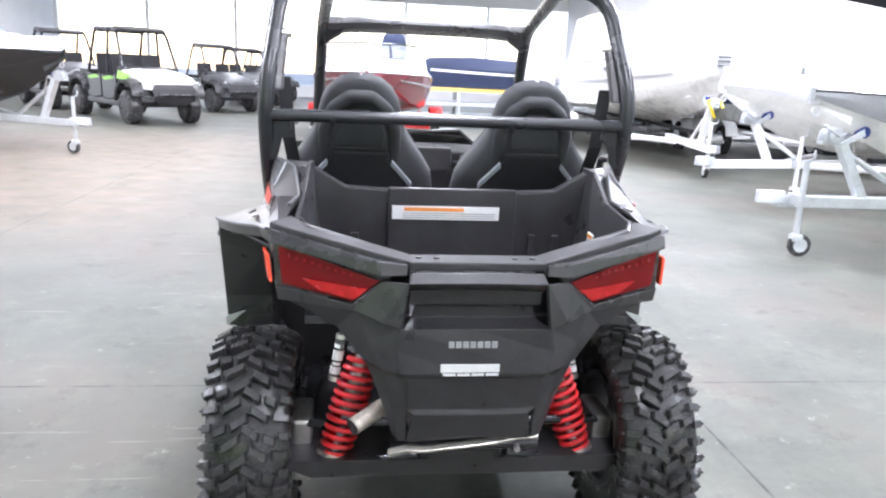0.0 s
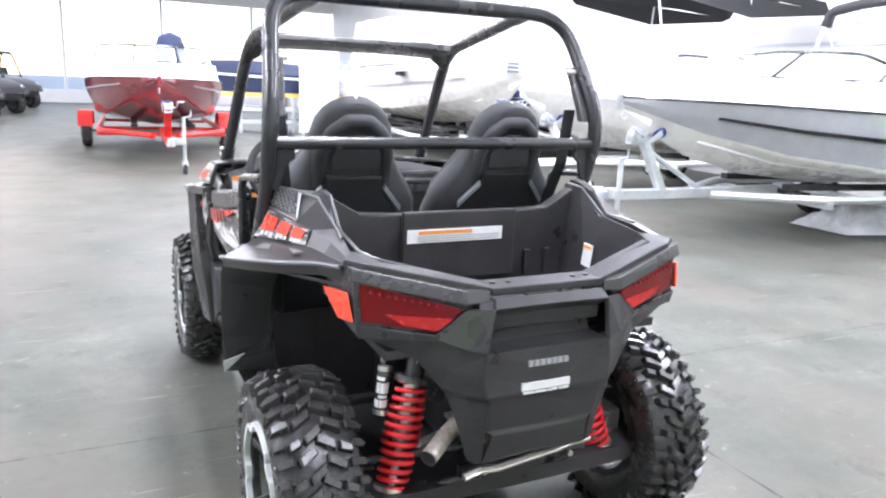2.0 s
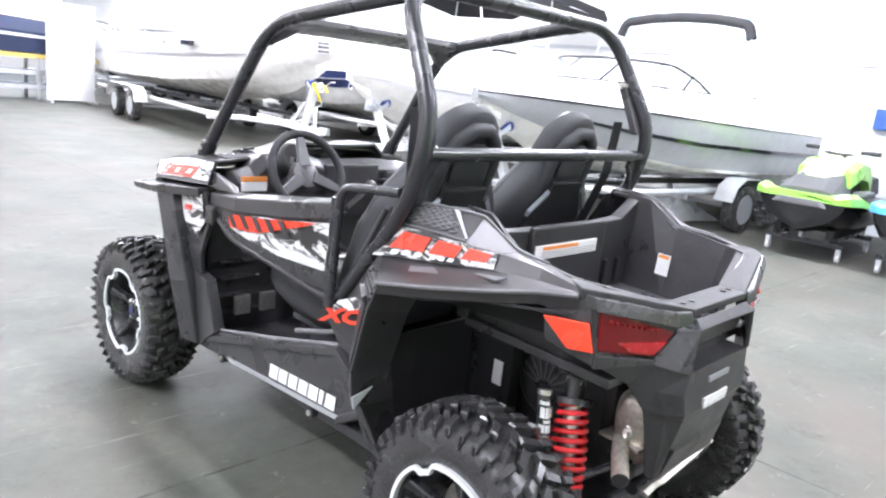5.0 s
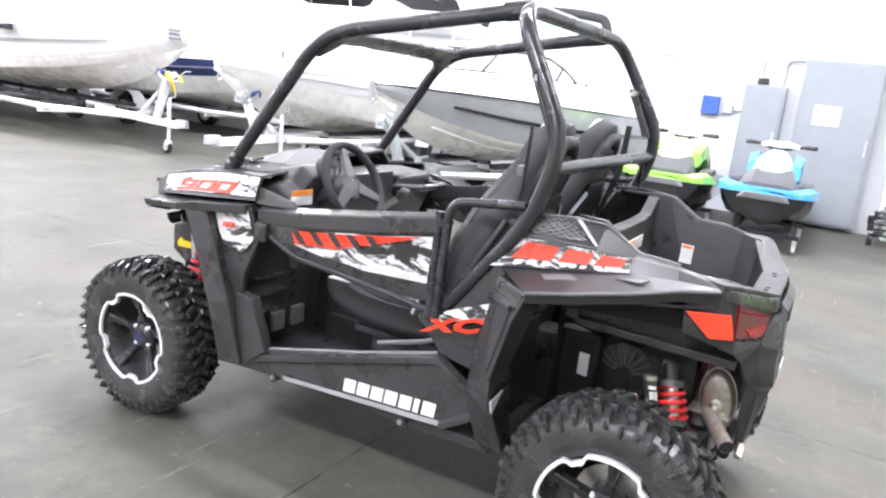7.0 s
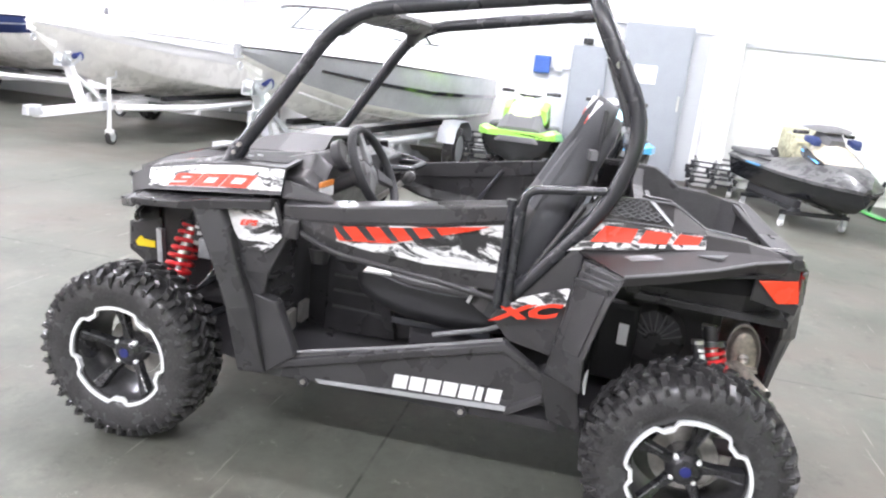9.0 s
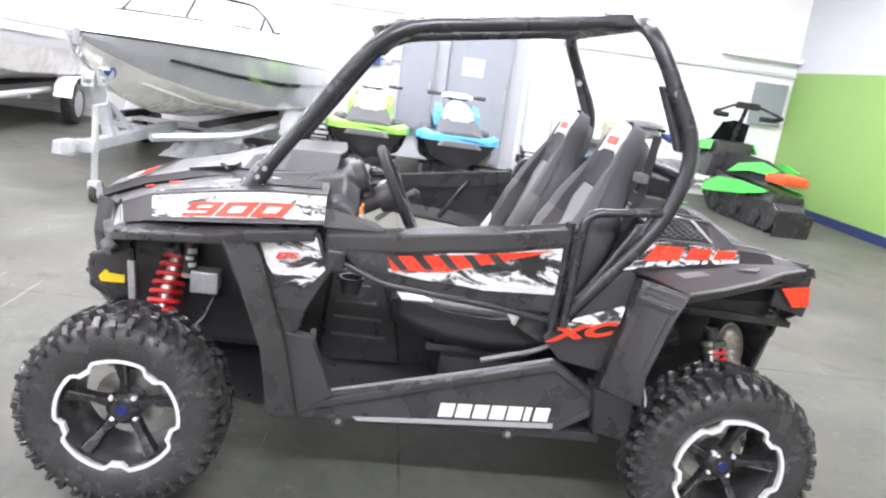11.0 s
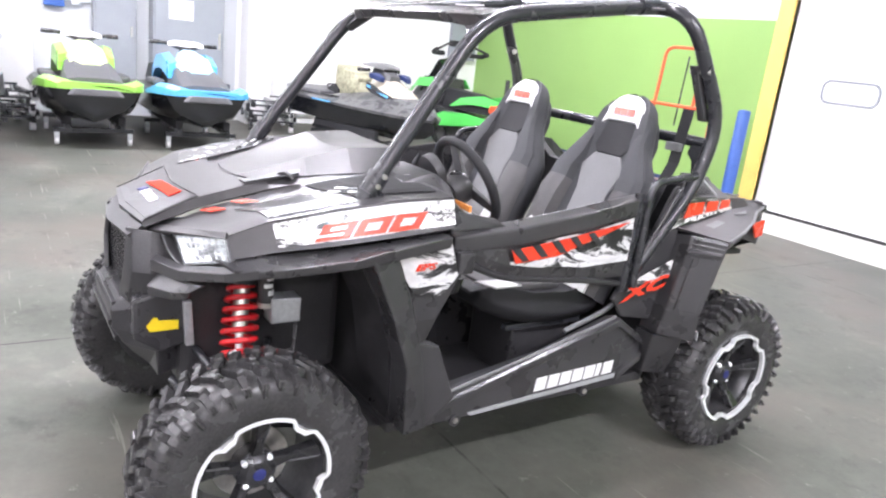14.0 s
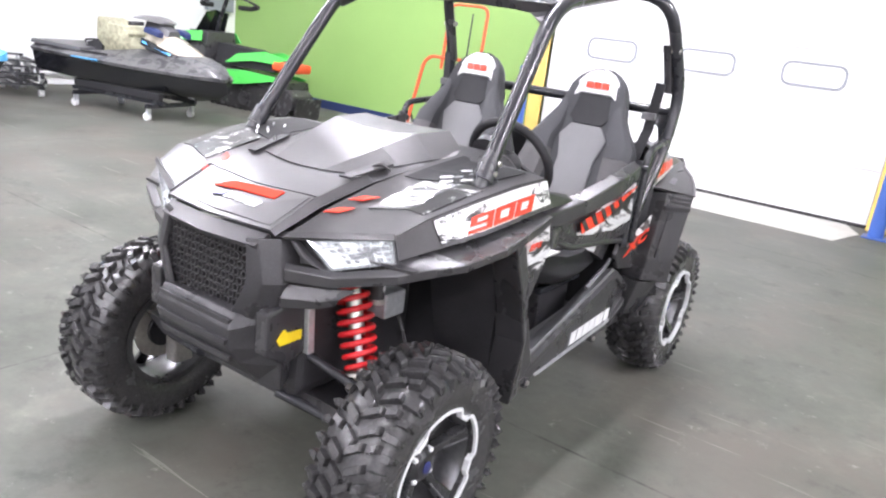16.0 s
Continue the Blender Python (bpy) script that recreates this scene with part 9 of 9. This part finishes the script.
for x, y, a, main, pale, lb, cm in ((7.8, 1.57, 1, SKI_GREEN, SKI_PALE, "lime green and black personal watercraft on a stand", False), (7.75, 0.39, 1, SKI_BLUE, SKI_PALEBLUE, "sky blue and black personal watercraft on a stand", False), (7.3, -2.1, 13, SKI_GREY, SKI_TAN, "tan camouflage and grey personal watercraft on a stand", True)):
    ski(heading(x, y, a) @ Matrix.Scale(0.94 if cm else 1.0, 4), main, pale, lb, cm)
    stand(heading(x - (0.05 if cm else 0.35), y + (0.1 if cm else -0.03), a))


def dolly_stack(m, n=5):
    t = thing("dolly_stack", "stack of folded black steel dollies", "dollies", m, "dolly stacks")
    for k in range(n):
        dx, rz = 0.06 * math.sin(2.3 * k), 6 * math.sin(1.7 * k)
        mm = pose(dx, 0, 0.1 + 0.075 * k, 0, 0, rz)
        for y in (-0.3, 0.0, 0.3):
            part("bar", boxb(-0.55, 0.55, y - 0.022, y + 0.022, 0, 0.05, m=mm), TUBE_BLACK, t)
        for x in (-0.45, 0.45):
            part("cross_bar", boxb(x - 0.03, x + 0.03, -0.34, 0.34, 0.048, 0.07, m=mm), TUBE_BLACK, t)
            for y in (-0.3, 0.3):
                part("roller", cyl(B(), mm @ Vector((x - 0.02, y - 0.03, -0.05 if k == 0 else 0.0)), mm @ Vector((x - 0.02, y + 0.03, -0.05 if k == 0 else 0.0)), 0.048, n=12), WHITE_PAINT if y < 0 else RUBBER, t, smooth=40)
    return t


dolly_stack(heading(8.3, 2.45, 8))
dolly_stack(heading(9.0, -1.22, -12), 5)

# ---- snowmobile ----
sl = thing("snowmobile", "green and black snowmobile parked by the green wall", "snowmobile", heading(7.86, -4.0, 4) @ Matrix.Scale(1.12, 4))
part("track", loft(B(), [[(u, -0.2, z0), (u, 0.2, z0), (u, 0.2, z1), (u, -0.2, z1)] for u, z0, z1 in ((-1.35, 0.14, 0.3), (-1.25, 0.03, 0.38), (-0.4, 0.01, 0.36), (0.2, 0.02, 0.34), (0.45, 0.2, 0.4))]), RUBBER, sl, "black rubber drive track", bevel=0.02)
bm = B()
for k in range(13):
    box(bm, -1.2 + 0.11 * k, -1.16 + 0.11 * k, -0.2, 0.2, 0.0, 0.03)
part("track_lugs", bm, RUBBER, sl)
part("tunnel", loft(B(), [[(u, -0.22, 0.36), (u, 0.22, 0.36), (u, 0.2, z), (u, -0.2, z)] for u, z in ((-1.25, 0.46), (-0.2, 0.52), (0.3, 0.56))]), PLASTIC, sl, bevel=0.01)
part("snow_flap", boxb(-1.42, -1.40, -0.23, 0.23, 0.1, 0.48, m=pose(0, 0, 0, 0, -8, 0)), RUBBER, sl, "black snow flap")
part("flap_label", boxb(-1.435, -1.428, -0.17, 0.17, 0.14, 0.18, m=pose(0, 0, 0, 0, -8, 0)), DECAL_WHITE, sl, "white bar on the snow flap")
part("saddle", loft(B(), [[(u, -w, 0.55), (u, -w * 0.7, z), (u, w * 0.7, z), (u, w, 0.55)] for u, w, z in ((-0.95, 0.12, 0.7), (-0.5, 0.16, 0.8), (0.15, 0.15, 0.82))]), SEAT_BLACK, sl, "black saddle", smooth=40)
part("tail_bag", boxb(-1.32, -0.92, -0.17, 0.17, 0.58, 0.7), ORANGE_PAINT, sl, "orange-red rear bag", bevel=0.04)
for s in (-1, 1):
    part("side_panel", sheet(B(), [[(-1.2, s * 0.24, 0.5), (-0.6, s * 0.27, 0.53), (-0.1, s * 0.31, 0.5), (0.15, s * 0.33, 0.4)], [(-1.1, s * 0.25, 0.46), (-0.6, s * 0.29, 0.36), (-0.1, s * 0.33, 0.3), (0.25, s * 0.35, 0.26)]], 0.015), SLED_GREEN, sl, "bright green side panel", smooth=30)
    part("seat_fairing", sheet(B(), [[(-1.15, s * 0.13, 0.74), (-0.8, s * 0.16, 0.8), (-0.3, s * 0.18, 0.72)], [(-0.95, s * 0.17, 0.66), (-0.6, s * 0.19, 0.66), (-0.1, s * 0.21, 0.58)]], 0.012), SLED_GREEN, sl, "green fairing under the saddle", smooth=30)
    part("cowl_flash", sheet(B(), [[(0.25, s * 0.3, 0.95), (0.55, s * 0.33, 0.92), (0.9, s * 0.26, 0.7)], [(0.2, s * 0.36, 0.82), (0.55, s * 0.38, 0.8), (0.9, s * 0.3, 0.6)]], 0.012), SLED_GREEN, sl, "green flash on the hood")
    part("hand_guard", tube(B(), [(0.0, s * 0.46, 1.34), (0.12, s * 0.44, 1.3), (0.14, s * 0.24, 1.3)], 0.035, 8, bend=0.05), SEAT_BLACK, sl, "black hand guard", smooth=50)
    for u in (-1.0, -0.5, 0.0):
        part("bogie_wheel", cyl(B(), (u, s * 0.21, 0.16), (u, s * 0.24, 0.16), 0.09, n=16), PLASTIC, sl, smooth=40)
    part("ski_runner", loft(B(), [[(u, s * 0.5 - 0.06, z), (u, s * 0.5 + 0.06, z), (u, s * 0.5 + 0.05, z + 0.02), (u, s * 0.5 - 0.05, z + 0.02)] for u, z in ((0.3, 0.02), (1.1, 0.01), (1.35, 0.1), (1.42, 0.2))]), SLED_GREEN, sl, "green steering ski", bevel=0.004)
    part("ski_leg", tube(B(), [(0.8, s * 0.5, 0.05), (0.7, s * 0.42, 0.45)], 0.025, 8), TUBE_BLACK, sl, smooth=50)
part("hood", loft(B(), [[(u, -w, 0.45), (u, -w * 0.7, z), (u, w * 0.7, z), (u, w, 0.45)] for u, w, z in ((0.2, 0.34, 0.95), (0.55, 0.36, 0.95), (0.95, 0.24, 0.66), (1.1, 0.1, 0.52))]), PLASTIC, sl, "black hood", smooth=30, bevel=0.02)
hp = part("steering_post", tube(B(), [(0.35, 0, 0.85), (0.12, 0, 1.42)], 0.03, 8), TUBE_BLACK, sl, smooth=50)
part("handlebar", tube(B(), [(0.0, -0.42, 1.36), (0.1, -0.2, 1.44), (0.1, 0.2, 1.44), (0.0, 0.42, 1.36)], 0.018, 8, bend=0.06), RUBBER, hp, "black handlebar", smooth=50)
part("bar_pad", boxb(0.06, 0.14, -0.16, 0.16, 1.4, 1.49), SEAT_BLACK, hp, bevel=0.02)
part("windscreen", sheet(B(), [[(0.45, -0.26, 0.92), (0.5, 0, 0.95), (0.45, 0.26, 0.92)], [(0.3, -0.2, 1.2), (0.34, 0, 1.24), (0.3, 0.2, 1.2)]], 0.008), GEL_BLACK, sl, "dark windscreen")

# ---- hand truck against the green wall ----
ht = thing("hand_truck", "orange tubular hand truck standing before the green wall", "hand truck", pose(4.2, -4.82, 0.16, 5, 0, 6) @ Matrix.Diagonal((1.15, 1, 1.0, 1)))
part("upper_loop", tube(B(), [(-0.25, 0, 0.85), (-0.25, 0, 1.72), (0.25, 0, 1.72), (0.25, 0, 0.85)], 0.02, 10, bend=0.12), ORANGE_PAINT, ht, "orange tubular handle loop", smooth=50)
part("lower_frame", tube(B(), [(-0.58, 0.05, 0.05), (-0.5, 0, 0.9), (-0.42, 0, 1.0), (0.42, 0, 1.0), (0.5, 0, 0.9), (0.58, 0.05, 0.05)], 0.022, 10, bend=0.1), ORANGE_PAINT, ht, "orange tubular frame", smooth=50)
part("axle", cyl(B(), (-0.66, 0.05, 0.05), (0.66, 0.05, 0.05), 0.012, n=10), STEEL, ht, smooth=40)
part("toe_plate", boxb(-0.3, 0.3, 0.0, 0.22, -0.02, -0.005), ORANGE_PAINT, ht, bevel=0.003)
part("back_rod", tube(B(), [(-0.05, -0.02, 1.62), (-0.06, -0.02, 0.75)], 0.01, 8), TUBE_BLACK, ht, "thin black rod", smooth=50)
for s in (-1, 1):
    wheel_parts(ht, (s * 0.62, 0.05, 0.035), (1, 0, 0), 0.18, 0.045, WHITE_PAINT)

# ---- switchgear on the side wall ----
def cabinet(y0, y1, z0, z1, depth, label):
    c = thing("switch_cabinet", label, "electrical cabinet", pose(X_E - 0.03, 0.5 * (y0 + y1), z0))
    h = 0.5 * (y1 - y0)
    part("body", boxb(-depth, 0, -h, h, 0, z1 - z0), CABINET_GREY, c, bevel=0.008)
    part("door", boxb(-depth - 0.02, -depth - 0.002, -h + 0.03, h - 0.03, 0.03, z1 - z0 - 0.03), CABINET_GREY, c, "grey cabinet door", bevel=0.006)
    part("latch", boxb(-depth - 0.04, -depth - 0.02, -h + 0.06, -h + 0.09, 0.45 * (z1 - z0), 0.55 * (z1 - z0)), STEEL, c, bevel=0.004)
    return c, h


c, h = cabinet(-0.62, 0.42, 0.06, 2.4, 0.32, "tall grey steel electrical cabinet with a white notice")
part("notice", boxb(-0.35, -0.341, -0.05, 0.3, 1.43, 1.71), DECAL_WHITE, c, "white paper notice")
bm = B()
for k in range(6):
    box(bm, -0.353, -0.349, -0.02, 0.26, 1.47 + 0.035 * k, 1.476 + 0.035 * k)
part("notice_lines", bm, DECAL_GREY, c, "grey lines of small print")
cabinet(0.62, 1.2, 0.5, 1.98, 0.2, "grey steel distribution cabinet")
bx = thing("blue_box", "small blue plastic box on the wall", "box", pose(X_E - 0.03, 1.68, 1.48))
part("case", boxb(-0.12, 0, -0.13, 0.13, 0, 0.28), BLUE_PAINT, bx, bevel=0.015)
part("lid", boxb(-0.135, -0.12, -0.12, 0.12, 0.18, 0.27), BLUE_PAINT, bx, bevel=0.004)
cd = thing("conduit", "grey steel conduit with junction boxes", "conduit", pose(X_E - 0.06, 0.9, 1.98))
part("elbow", tube(B(), [(0, -0.5, 0.42), (0, -0.18, 0.42), (0, -0.18, 0.0)], 0.035, 10, bend=0.16), GALV, cd, smooth=50)
part("riser", tube(B(), [(0, 0.12, 0.0), (0, 0.12, 0.36)], 0.02, 8), GALV, cd, smooth=50)
part("junction_box", boxb(-0.06, 0.03, 0.0, 0.16, 0.02, 0.12), GEL_BLACK, cd, bevel=0.01)
part("side_run", tube(B(), [(0, 0.3, -0.4), (0, 0.75, -0.4)], 0.014, 8), GALV, cd, smooth=50)
part("outlet_box", boxb(-0.06, 0.03, 0.45, 0.57, -0.46, -0.34), GALV, cd, bevel=0.01)
dp = thing("door_panel_box", "narrow grey breaker panel on the wall", "electrical cabinet", pose(X_E - 0.001, -5.2, 1.35))
part("case", boxb(-0.1, 0, -0.28, 0.28, 0, 0.72), CABINET_GREY, dp, bevel=0.01)
# company sign high on the wall: plain bars for its letters
sg = thing("wall_sign", "blue outlined letter bars of a wall sign", "sign", pose(X_E - 0.012, 0, 0))
for k in range(11):
    y = 6.05 - 0.34 * k - (0.2 if k > 6 else 0)
    fr = B()
    box(fr, -0.01, 0.012, y - 0.24, y, 2.64, 2.68)
    box(fr, -0.01, 0.012, y - 0.24, y, 2.90, 2.94)
    box(fr, -0.01, 0.012, y - 0.04, y, 2.68, 2.90)
    part("letter_bar", fr, SKI_PALEBLUE, sg, "pale blue sign bar")
